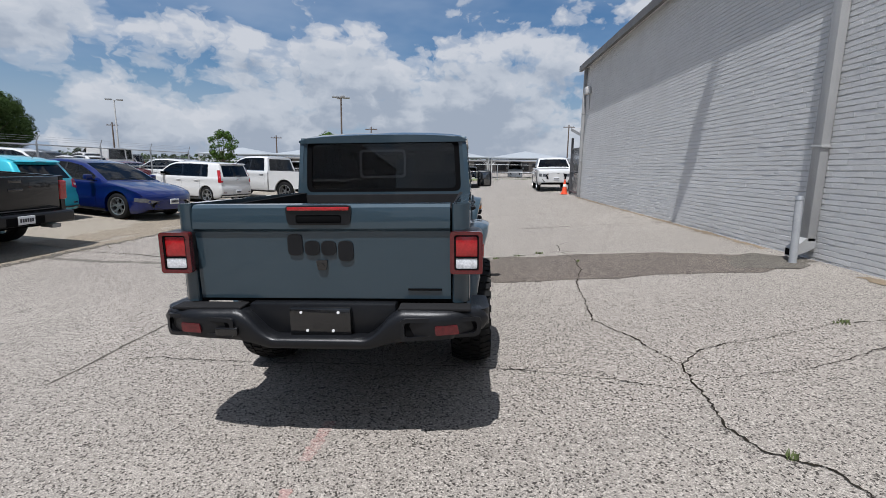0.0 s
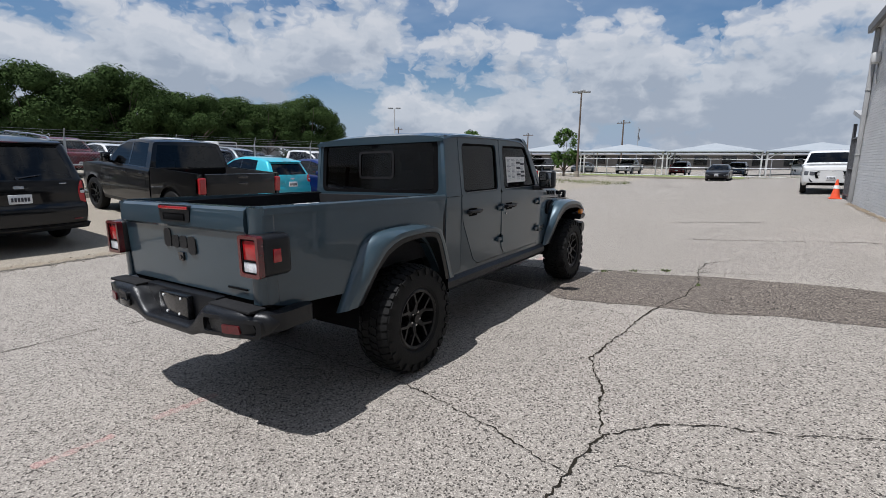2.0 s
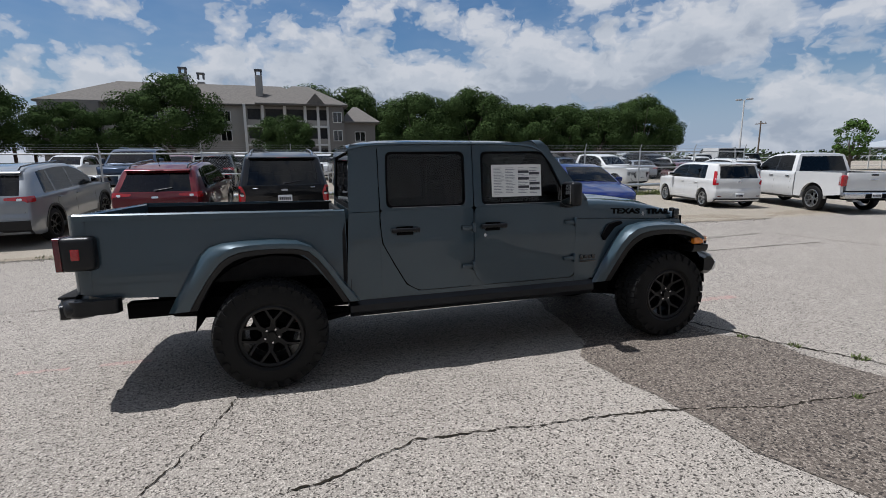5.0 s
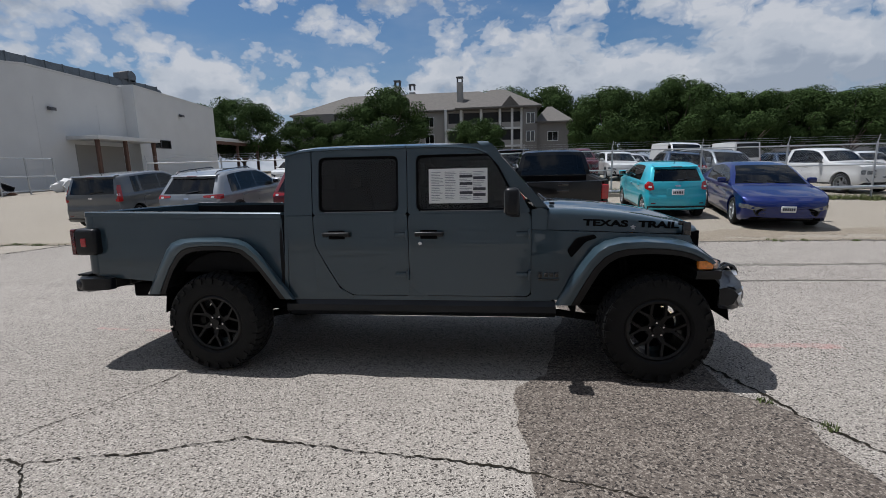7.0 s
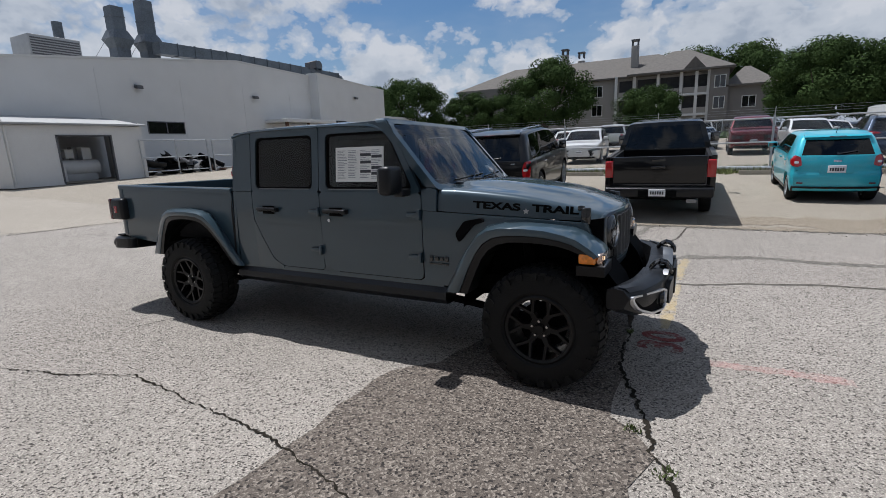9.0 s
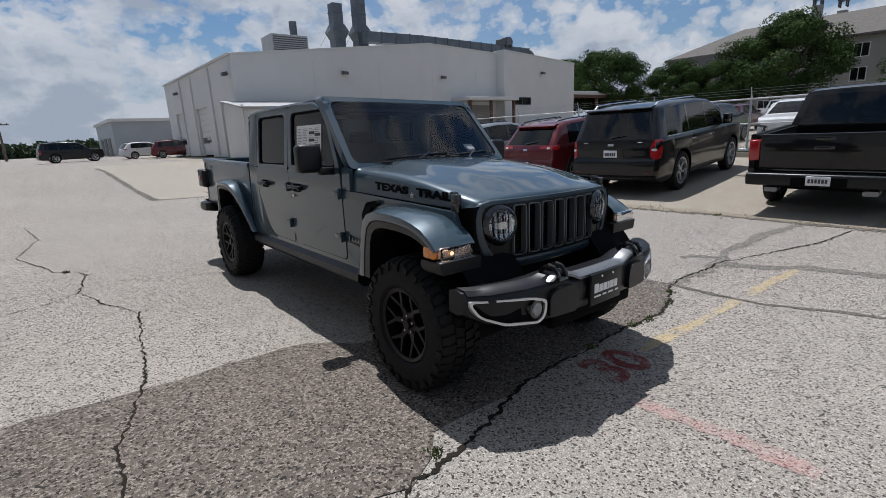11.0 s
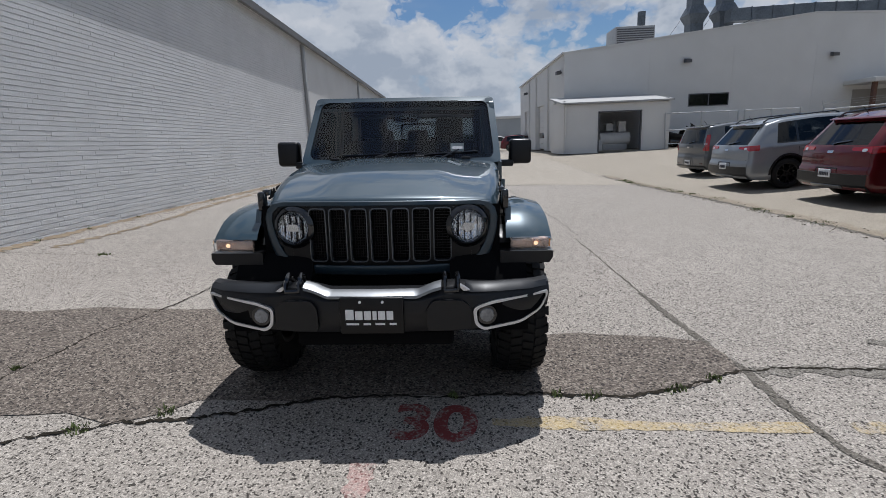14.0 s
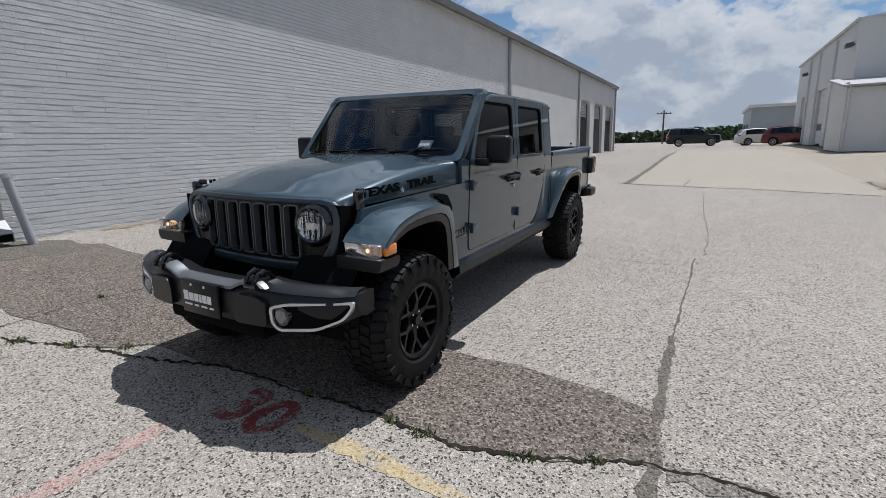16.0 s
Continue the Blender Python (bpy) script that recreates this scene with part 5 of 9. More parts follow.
    both("wheel_well", lambda: well(1.72), M["gap"], T)
    both("wheel_well", lambda: well(-1.70), M["gap"], T)

    # lamps in the flare noses
    def nose():
        bm = prism([(.66, .795), (.93, .80), (.948, .83), (.948, .864), (.66, .864)], 1.98, 2.145, front_xz, .014)
        return bm
    noses = both("flare_nose", nose, BK, T)
    for side, n in zip((1, -1), noses):
        fl = (lambda b: b) if side > 0 else flip
        part("turn_lamp", fl(box(.715, .928, 2.09, 2.128, .872, .938, .014, 3)), M["lampwarm"], n, "clear front lamp with a warm reflector")
        part("lamp_cover", fl(box(.712, .934, 2.128, 2.140, .870, .940, .006, 2)), M["lens"], n).visible_shadow = False
        part("lamp_strip", fl(box(.715, .944, 2.10, 2.146, .864, .8695, .002)), M["satin"], n, "thin silver strip")
        part("amber_lamp", fl(box(.895, .945, 1.99, 2.092, .872, .936, .014, 3)), M["amber"], n, "amber side lamp")
        part("lit_bulb", fl(tube((.855, 2.118, .905), (.855, 2.132, .905), .016, .010, 14)), M["lit"], n, "glowing bulb")

    # bed
    def bedside():
        poly = [(-2.93, .80), (-2.93, 1.29), (-2.915, 1.325), (-1.175, 1.29), (-1.165, 1.25), (-1.165, .62), (-1.13, .62)] + [(p.y, p.z + .03) for p in (spread_out(q, .80) for q in R_IN[::-1])] + [(-2.27, .655), (-2.31, .73), (-2.80, .765)]
        return prism(poly, -.075, 0, skin)
    both("bed_side", bedside, P, T)
    def rail():
        return prism([(.725, 1.30), (.80, 1.29), (.797, 1.325), (.785, 1.335), (.725, 1.335)], -2.92, -1.17, lambda u, v, h: Vector((u, h, v - .03 * (h + 2.92) / 1.75)), .006)
    both("bed_rail", rail, P, T)
    def liner():
        bm = box(.69, .722, -2.90, -1.17, .84, 1.30)
        add_box(bm, .50, .70, -2.10, -1.30, .84, 1.08, .03)
        return bm
    both("bed_liner_side", liner, M["inside"], T)
    floor_pan = part("bed_floor", box(-.70, .70, -2.90, -1.17, .80, .845), M["inside"], T)
    for k in range(12):
        x = -.60 + k * .108
        part("floor_rib", box(x - .03, x + .03, -2.88, -1.18, .843, .855), M["inside"], floor_pan)
    part("bed_front", box(-.785, .785, -1.20, -1.165, .62, 1.285, .008), M["inside"], T)
    def corner_post():
        return prism(rounded([(.70, -2.965), (.76, -2.962), (.795, -2.92), (.795, -2.85), (.70, -2.85)], .02), .80, 1.327, flat_xy, .008)
    both("bed_corner", corner_post, P, T)

    # tailgate
    prof = [(-2.945, .815), (-2.952, 1.0), (-2.958, 1.185), (-2.976, 1.202), (-2.976, 1.26), (-2.968, 1.312), (-2.95, 1.328), (-2.89, 1.33), (-2.88, 1.32), (-2.88, .815)]
    gate = part("tailgate", prism([(y, z) for y, z in prof], -.692, .692, side_yz, .004), P, T)
    part("gate_shadow_gap", box(-.70, .70, -2.93, -2.88, .795, .83), M["gap"], gate)
    bm = prism(rounded([(-.168, 1.222), (.168, 1.222), (.178, 1.325), (-.178, 1.325)], .025), -2.982, -2.90, front_xz, .006)
    hnd = part("gate_handle", bm, BK, gate, "black release handle")
    part("handle_recess", box(-.12, .12, -2.986, -2.98, 1.232, 1.275, .008), M["gap"], hnd)
    part("brake_lamp", box(-.165, .165, -2.990, -2.98, 1.298, 1.317, .004), M["tailred"], hnd, "slim red brake lamp")
    bm = bmesh.new()
    # four bold dark shapes standing in for the maker's mark
    def blob(poly):
        add_prism(bm, poly, -2.964, -2.950, front_xz)
    for x0, x1, z0, z1 in ((-.182, -.100, 1.056, 1.172), (-.090, -.008, 1.056, 1.135), (0.000, .082, 1.056, 1.135), (.092, .174, 1.024, 1.135)):
        add_prism(bm, rounded([(x0, z0), (x1, z0), (x1, z1), (x0, z1)], .03), -2.964, -2.950, front_xz)
    part("gate_badge", bm, M["blackplastic"], gate, "bold black raised badge")
    part("rear_camera", prism(rounded([(-.032, 1.03), (.032, 1.03), (.022, .975), (-.022, .975)], .01), -2.965, -2.945, front_xz, .003), M["gloss"], gate, "small camera housing")
    part("camera_eye", tube((0, -2.97, 1.0), (0, -2.96, 1.0), .013, None, 12), M["gloss"], gate)
    part("gate_label", box(.462, .644, -2.957, -2.944, .863, .873, .002), M["gap"], gate, "tiny dark lettering strip")

    # tail lamps
    def lamp_body():
        return box(.69, .862, -3.0, -2.80, .965, 1.192, .034, 4)
    lamps = both("tail_lamp", lamp_body, BK, T)
    for side, l in zip((1, -1), lamps):
        fl = (lambda b: b) if side > 0 else flip
        bm = bmesh.new()
        ring_frame(bm, rounded([(.692, .968), (.86, .968), (.86, 1.19), (.692, 1.19)], .018), rounded([(.714, .988), (.840, .988), (.840, 1.172), (.714, 1.172)], .012), -2.985, -3.020, front_xz)
        part("lamp_rim", fl(bm), M["tailrim"], l, "red lens rim")
        bm = ring_frame(bmesh.new(), rounded([(.712, .986), (.842, .986), (.842, 1.174), (.712, 1.174)], .012), rounded([(.722, .996), (.832, .996), (.832, 1.164), (.722, 1.164)], .010), -2.99, -3.0145, front_xz)
        part("lamp_seal", fl(bm), M["gap"], l)
        bm = box(.722, .832, -3.0145, -3.0, 1.050, 1.058)
        part("lamp_divider", fl(bm), M["gap"], l)
        part("red_lens", fl(box(.712, .842, -3.010, -2.99, 1.055, 1.174, .01)), M["tailred"], l)
        part("reverse_lens", fl(box(.716, .838, -3.012, -2.99, .988, 1.053, .008)), M["clear"], l, "clear reversing lens")
        part("side_marker", fl(box(.855, .868, -2.93, -2.88, 1.04, 1.115, .006)), M["tailred"], l, "red side marker")

    # rear bumper
    def rb(u, v, h):
        return Vector((u, h + .11 * max(0, (abs(u) - .60) / .285) ** 2, v))
    rings = []
    for k in range(-40, 41):
        x = .89 * k / 40
        a = abs(x)
        zt = interp(a, [(0, .640), (.25, .640), (.30, .672), (.375, .752), (.43, .788), (.70, .786), (.84, .778), (.875, .762), (.89, .735)])
        zl = interp(a, [(0, .572), (.27, .572), (.33, .586), (.44, .603), (.70, .618), (.84, .645), (.875, .665), (.89, .70)])
        yb = -3.10 + .11 * max(0, (a - .60) / .285) ** 2
        h = zt - zl
        rings.append([Vector((x, y, z)) for y, z in ((yb + .17, zt - .012), (yb + .06, zt), (yb + .025, zt - .004), (yb + .006, zt - .15 * h), (yb, zt - .32 * h), (yb + .002, zl + .3 * h), (yb + .012, zl + .12 * h), (yb + .04, zl + .01), (yb + .08, zl), (yb + .17, zl + .01))])
    bump = part("rear_bumper", loft(rings), BK, T, "black steel step bumper", sharp=50)
    def wing_r():
        return prism(rounded([(.86, -2.99), (.90, -2.93), (.885, -2.70), (.80, -2.68), (.80, -2.95)], .03), .675, .770, flat_xy, .02)
    both("bumper_end", wing_r, BK, T)
    part("bumper_step", box(-.40, .40, -3.0, -2.9, .62, .80, .01), BK, bump)
    pl = part("plate_mount", box(-.165, .165, -3.045, -3.0, .62, .785, .008), M["gloss"], bump, "empty black number plate mount")
    for x, z in ((-.10, .765), (.10, .765), (-.07, .665), (.07, .665)):
        part("screw", tube((x, -3.05, z), (x, -3.044, z), .008, None, 10), M["white"], pl)
    for x0, x1 in ((.46, .83), (-.83, -.46)):
        # black fill stands in for the shade deep in each slot
        sl = part("bumper_slot", prism(rounded([(x0, .655), (x1, .665), (x1, .728), (x0, .735)], .02), -3.104, -3.05, rb, .003), M["gap"], bump)
        lip = ring_frame(bmesh.new(), rounded([(x0 - .022, .634), (x1 + .022, .646), (x1 + .022, .748), (x0 - .022, .755)], .03), rounded([(x0, .655), (x1, .665), (x1, .728), (x0, .735)], .02), -3.06, -3.118, rb)
        part("slot_lip", lip, BK, bump)
        xc = .68 if x0 > 0 else -.68
        part("reflector", prism(rounded([(xc - .06, .665), (xc + .06, .667), (xc + .05, .715), (xc - .065, .712)], .008), -3.108, -3.095, rb, .003), M["reflector"], bump, "dark red reflector")
    part("trailer_socket", box(-.54, -.42, -3.12, -3.09, .655, .70, .008), M["gloss"], bump)
    for k in range(2):
        s = 1 if k else -1
        part("step_pad", box(min(s * .42, s * .80), max(s * .42, s * .80), -3.06, -2.95, .778, .795, .006), M["inside"], bump)

    # grille panel
    def gy(x, z):
        return 2.168 - .075 * (x / .65) ** 2 - .30 * max(0, z - 1.06) ** 1 * .6 - .12 * max(0, .84 - z)
    gp = lambda u, v, h: Vector((u, gy(u, v) + h, v))
    def dense(half, n=5):
        """A closed outline from its +x half, top centre last, with points between the corners."""
        ring = half + [(-u, v) for u, v in half[-2:0:-1]]
        out = []
        for (u0, v0), (u1, v1) in zip(ring, ring[1:] + ring[:1]):
            out += [(lerp(u0, u1, k / n), lerp(v0, v1, k / n)) for k in range(n)]
        return out
    rim_o = dense([(0, .732), (.25, .732), (.47, .736), (.54, .755), (.590, .80), (.622, .88), (.645, .97), (.652, 1.05), (.640, 1.105), (.605, 1.135), (.54, 1.148), (.27, 1.150), (0, 1.150)])
    rim_i = dense([(0, .792), (.25, .792), (.44, .796), (.495, .812), (.540, .85), (.572, .905), (.595, .97), (.606, 1.04), (.600, 1.080), (.572, 1.108), (.52, 1.118), (.27, 1.120), (0, 1.120)])
    rings = []
    for (uo, vo), (ui, vi) in zip(rim_o, rim_i):
        mixp = lambda f, h: gp(lerp(uo, ui, f), lerp(vo, vi, f), h)
        rings.append([mixp(0, -.07), mixp(0, -.016), mixp(.08, -.005), mixp(.2, 0), mixp(.8, 0), mixp(.95, -.004), mixp(1, -.012), mixp(1, -.05)])
    grille = part("grille_panel", loft(rings + rings[:1], closed=False, caps=False), M["grilleshade"], T)
    bm = bmesh.new()
    def strip(poly):
        add_prism(bm, poly, -.05, -.010, gp)
    for k in range(7):
        x0 = -.399 + k * .114
        strip([(x0 - .001, 1.100), (x0 + .113, 1.100), (x0 + .113, 1.135), (x0 - .001, 1.135)])
        strip([(x0 - .001, .77), (x0 + .113, .77), (x0 + .113, .822), (x0 - .001, .822)])
    for k in range(8):
        x0 = -.399 + k * .114
        strip([(x0 - .011, .80), (x0 + .011, .80), (x0 + .011, 1.110), (x0 - .011, 1.110)])
    for s in (1, -1):
        for u0, u1, z0, z1 in ((.405, .45, .775, 1.13), (.45, .50, .785, 1.13), (.50, .55, .825, 1.125), (.55, .58, .89, 1.11), (.58, .605, .95, 1.09)):
            strip([(s * u0, z0), (s * u1, z0 + .02), (s * u1, z1 - .005), (s * u0, z1)])
    # body-coloured bars given black, to put their shade into the colour
    part("grille_bar", bm, M["rim"], grille, "bars between seven slots, coloured black for the shade on them", sharp=20)
    part("radiator", box(-.42, .42, 2.06, 2.09, .80, 1.12), M["gap"], grille)
    bm = bmesh.new()
    for k in range(60):
        x = -.41 + k * .0139
        add_box(bm, x - .001, x + .001, 2.10, 2.105, .81, 1.115)
    for k in range(20):
        z = .815 + k * .0155
        add_box(bm, -.41, .41, 2.10, 2.105, z - .001, z + .001)
    part("grille_mesh", bm, M["rim"], grille, smooth=False)
    for k in range(7):
        xc = -.342 + k * .114
        bm = bmesh.new()
        ring_frame(bm, rounded([(xc - .049, .812), (xc + .049, .812), (xc + .049, 1.110), (xc - .049, 1.110)], .024), rounded([(xc - .0445, .8165), (xc + .0445, .8165), (xc + .0445, 1.1055), (xc - .0445, 1.1055)], .021), -.04, .003, gp)
        part("slot_surround", bm, M["slotline"], grille, "thin grey slot surround")
    def turned(cx, prof, n=32):
        return loft([[gp(cx + rr * math.cos(2 * math.pi * k / n), 1.005 + rr * math.sin(2 * math.pi * k / n), h) for rr, h in prof] for k in range(n + 1)], closed=False, caps=False)
    for s in (1, -1):
        cx = s * .482
        hl = part("headlight", turned(cx, ((.122, -.012), (.120, -.004), (.102, .010), (.094, .013), (.089, .008))), M["gloss"], grille, "round headlight")
        part("reflector", turned(cx, ((.090, .008), (.08, .002), (.055, -.005), (.03, -.008), (.002, -.009))), M["lampchrome"], hl, "bright reflector")
        for k in range(9):
            x = cx - .068 + k * .017
            hh = math.sqrt(max(0, .076 ** 2 - (x - cx) ** 2))
            part("lamp_fin", prism([(x - .0022, 1.005 - hh), (x + .0022, 1.005 - hh), (x + .0022, 1.005 + hh), (x - .0022, 1.005 + hh)], -.008, .004, gp), M["gap"] if k % 2 else M["lampchrome"], hl, smooth=False)
        part("lamp_shield", prism(rounded([(cx - .034, .982), (cx + .034, .982), (cx + .034, 1.022), (cx - .034, 1.022)], .018), .0, .008, gp, .003), M["chrome"], hl)
        lens = part("headlight_lens", turned(cx, ((.090, .008), (.082, .014), (.055, .021), (.03, .024), (.002, .025))), M["lens"], hl)
        lens.visible_shadow = False
    both("grille_side", lambda: prism([(1.96, .74), (2.09, .74), (2.09, 1.12), (1.96, 1.10)], .60, .66, side_yz), M["gap"], T)
    part("bonnet_seal", prism([(1.98, 1.06), (2.06, 1.06), (2.06, 1.135), (1.98, 1.15)], -.56, .56, side_yz), M["gap"], T)

    # front bumper
    def front_y(x):
        return interp(abs(x), [(0, 2.49), (.42, 2.475), (.62, 2.435), (.80, 2.365), (.90, 2.285)])
    xs = [-.905, -.86, -.8, -.7, -.6, -.48, -.42, -.36, -.24, -.2, 0, .2, .24, .36, .42, .48, .6, .7, .8, .86, .905]
    rings = []
    for x in xs:
        a = abs(x)
        top = interp(a, [(0, .735), (.24, .735), (.34, .765), (.44, .768), (.5, .752), (.9, .735)])
        bot = interp(a, [(0, .508), (.4, .508), (.6, .515), (.8, .545), (.905, .60)])
        yf = front_y(x)
        d = interp(a, [(0, .17), (.8, .16), (.905, .13)])
        rings.append([Vector((x, y, z)) for y, z in ((yf - d, top - .01), (yf - .09, top), (yf - .035, top - .012), (yf - .008, top - .045), (yf, lerp(top, bot, .42)), (yf - .004, bot + .07), (yf - .03, bot + .015), (yf - .07, bot), (yf - d, bot + .01))])
    fb = part("front_bumper", loft(rings), BK, T, "black steel bumper with silver top trim", sharp=30)
    fy = lambda u, v, h: Vector((u, front_y(u) + h, v))
    part("air_intake", box(-.40, .40, 2.30, 2.44, .44, .52, .02), M["gap"], fb)
    rings = []
    for k in range(-17, 18):
        x = .02 * k
        zc = interp(abs(x), [(0, .722), (.225, .722), (.29, .752), (.34, .766)])
        yc = front_y(x)
        rings.append([Vector((x, yc - .075, zc + .014)), Vector((x, yc - .030, zc + .012)), Vector((x, yc - .004, zc - .002)), Vector((x, yc - .002, zc - .016)), Vector((x, yc - .02, zc - .016))])
    part("silver_trim", loft(rings, closed=False), M["satin"], fb, "silver strip between the tow hooks")
    for s in (1, -1):
        xs2 = [.46, .50, .56, .62, .68, .74, .80, .86, .89]
        bm = loft([[Vector((s * x, front_y(x) - .092, interp(x, [(.46, .772), (.5, .759), (.9, .742)]))), Vector((s * x, front_y(x) - .038, interp(x, [(.46, .770), (.5, .752), (.9, .736)]))), Vector((s * x, front_y(x) - .010, interp(x, [(.46, .73), (.9, .712)])))] for x in xs2], closed=False)
        part("satin_trim", bm, M["darksatin"], fb, "dark satin strip on the bumper end")
        outer = rounded([(.495, .655), (.505, .565), (.545, .532), (.74, .548), (.86, .60), (.895, .665), (.895, .69), (.60, .682)], .03)
        inner = rounded([(.512, .646), (.520, .573), (.552, .546), (.738, .562), (.85, .608), (.882, .660), (.882, .680), (.606, .671)], .025)
        bm = ring_frame(bmesh.new(), [(s * u, v) for u, v in outer], [(s * u, v) for u, v in inner], -.01, .014, fy)
        fr = part("fog_surround", bm, M["bright"], fb, "silver fog lamp surround")
        part("fog_recess", prism([(s * u, v) for u, v in inner], .001, .004, fy), M["gap"], fb)
        fyc = front_y(.565)
        part("fog_bezel", tube((s * .565, fyc - .01, .612), (s * .565, fyc + .012, .612), .054, .050, 20), M["gloss"], fr)
        part("fog_lamp", tube((s * .565, fyc + .006, .612), (s * .565, fyc + .018, .612), .040, .034, 20), M["headlamp"], fr, "round clear fog lamp")
        leg = [(2.36, .765), (2.39, .800), (2.42, .815), (2.455, .805), (2.478, .775), (2.485, .748)]
        loop = [Vector((s * .39 - .032, y, z)) for y, z in leg] + [Vector((s * .39 + .032, y, z)) for y, z in leg[::-1]]
        rings = []
        for k, p in enumerate(loop):
            d = (loop[min(k + 1, len(loop) - 1)] - loop[max(k - 1, 0)]).normalized()
            a = d.cross(Vector((.3, .9, .2))).normalized()
            c = d.cross(a)
            rings.append([p + .0125 * (math.cos(math.pi * i / 4) * a + math.sin(math.pi * i / 4) * c) for i in range(8)])
        hk = loft(rings)
        part("tow_hook", hk, M["gloss"], fb)
        bm = bmesh.new()
        add_prism(bm, [(s * .42, .772), (s * .435, .772), (s * .48, .742), (s * .45, .742)], -.03, .004, fy)
        part("hook_shoulder", bm, M["bright"], fb)
        part("bumper_pod", prism(rounded([(s * .27, .545), (s * .485, .55), (s * .485, .665), (s * .44, .70), (s * .30, .70), (s * .27, .66)], .025), -.05, .022, fy, .014, 3), BK, fb)
    dp = part("dealer_plate", box(-.157, .157, 2.49, 2.512, .535, .722, .008), M["rim"], fb, "black plate with white bars of lettering")
    bm = bmesh.new()
    w = [.040, .036, .034, .020, .034, .032]
    x = .128
    for k, ww in enumerate(w):
        h = .052 if k == 0 else .044
        part("plate_bar", box(x - ww, x, 2.512, 2.515, .610, .610 + h), M["white"], dp, smooth=False)
        x -= ww + .0075
    x = .125
    for ww in (.062, .036, .048, .034):
        part("plate_bar", box(x - ww, x, 2.512, 2.515, .583, .593), M["white"], dp, smooth=False)
        x -= ww + .022
    for s in (1, -1):
        part("screw", tube((s * .055, 2.512, .70), (s * .055, 2.516, .70), .007, None, 10), M["white"], dp)

    # mirrors
    def mirror():
        bm = box(.865, 1.045, .63, .735, 1.275, 1.475, .03, 3)
        return bm
    for s, ob in zip((1, -1), both("door_mirror", mirror, BK, T, "black door mirror")):
        fl = (lambda b: b) if s > 0 else flip
        part("mirror_glass", fl(box(.885, 1.025, .622, .632, 1.295, 1.455, .01)), M["mirror"], ob)
        bm = bmesh.new()
        add_box(bm, .765, .90, .665, .745, 1.255, 1.31, .015)
        part("mirror_arm", fl(bm), BK, ob)

    # price sheet behind the front door glass, on the kerb side
    sheet = part("price_sheet", prism([(.045, 1.36), (.50, 1.36), (.50, 1.625), (.045, 1.625)], -.0155, -.0125, skin), M["paper"], T, "white printed price sheet behind the glass")
    bm = bmesh.new()
    rs = random.Random(4)
    for col, (y0, y1) in enumerate(((.065, .165), (.17, .265), (.285, .385), (.39, .485))):
        z = 1.60
        while z > 1.385:
            h = rs.choice((.004, .004, .006))
            if col >= 2 and rs.random() < .22 and z > 1.42:
                part("sheet_box", add_prism(bmesh.new(), [(y0, z - .022), (y1, z - .022), (y1, z), (y0, z)], -.012, -.011, skin), M["inkdark"], sheet, smooth=False)
                z -= .032
                continue
            add_prism(bm, [(y0, z - h), (lerp(y0, y1, rs.uniform(.5, 1)), z - h), (lerp(y0, y1, rs.uniform(.5, 1)), z), (y0, z)], -.012, -.011, skin)
            z -= h + .008
    part("sheet_print", bm, M["ink"], sheet, smooth=False)

    # cabin
    part("cabin_floor", box(-.72, .72, -1.10, .95, .55, .62), M["inside"], T)
    dash = part("dashboard", prism(rounded([(.55, 1.02), (.60, 1.27), (.72, 1.31), (.93, 1.30), (.93, .70), (.70, .70)], .04), -.72, .72, side_yz), M["inside"], T)
    def seat(cx, y0, w):
        bm = prism(rounded([(y0, .78), (y0 + .50, .82), (y0 + .52, .92), (y0 + .05, .90)], .04), cx - w, cx + w, side_yz, .03)
        add_prism(bm, rounded([(y0 - .02, .88), (y0 + .10, .88), (y0 - .02, 1.48), (y0 - .13, 1.48)], .04), cx - w * .92, cx + w * .92, side_yz)
        return bm
    for cx in (.37, -.37):
        st = part("front_seat", seat(cx, .02, .25), M["inside"], T)
        part("headrest", box(cx - .13, cx + .13, -.17, -.06, 1.50, 1.70, .045, 3), M["inside"], st)
        bm = bmesh.new()
        for dx in (-.05, .05):
            add_tube(bm, (cx + dx, -.11, 1.45), (cx + dx, -.11, 1.52), .008, None, 6)
        part("headrest_post", bm, M["chrome"], st)
    st = part("rear_seat", seat(0, -.78, .62), M["inside"], T)
    for cx in (.40, 0, -.40):
        part("headrest", box(cx - .12, cx + .12, -.96, -.87, 1.46, 1.60, .04, 3), M["inside"], st)
    bm = bmesh.new()
    n = 20
    for k in range(n):
        a, b = 2 * math.pi * k / n, 2 * math.pi * (k + 1) / n
        f = lambda q: Vector((-.37 + .185 * math.cos(q), .46 + .07 * math.sin(q), 1.20 + .17 * math.sin(q)))
        add_tube(bm, f(a), f(b), .014, None, 6, False)
    add_tube(bm, (-.37, .46, 1.20), (-.37, .62, 1.14), .045, .04, 10)
    part("steering_wheel", bm, M["inside"], T)
    bm = bmesh.new()
    for s in (1, -1):
        add_tube(bm, (s * .66, -.17, 1.2), (s * .64, -.17, 1.76), .03, None, 8)
        add_tube(bm, (s * .64, -.17, 1.76), (s * .62, -1.05, 1.76), .03, None, 8)
    add_tube(bm, (-.64, -.17, 1.76), (.64, -.17, 1.76), .03, None, 8)
    part("roll_bar", bm, M["inside"], T)
    part("headliner", box(-.70, .70, -1.10, .45, 1.775, 1.785), M["inside"], T)
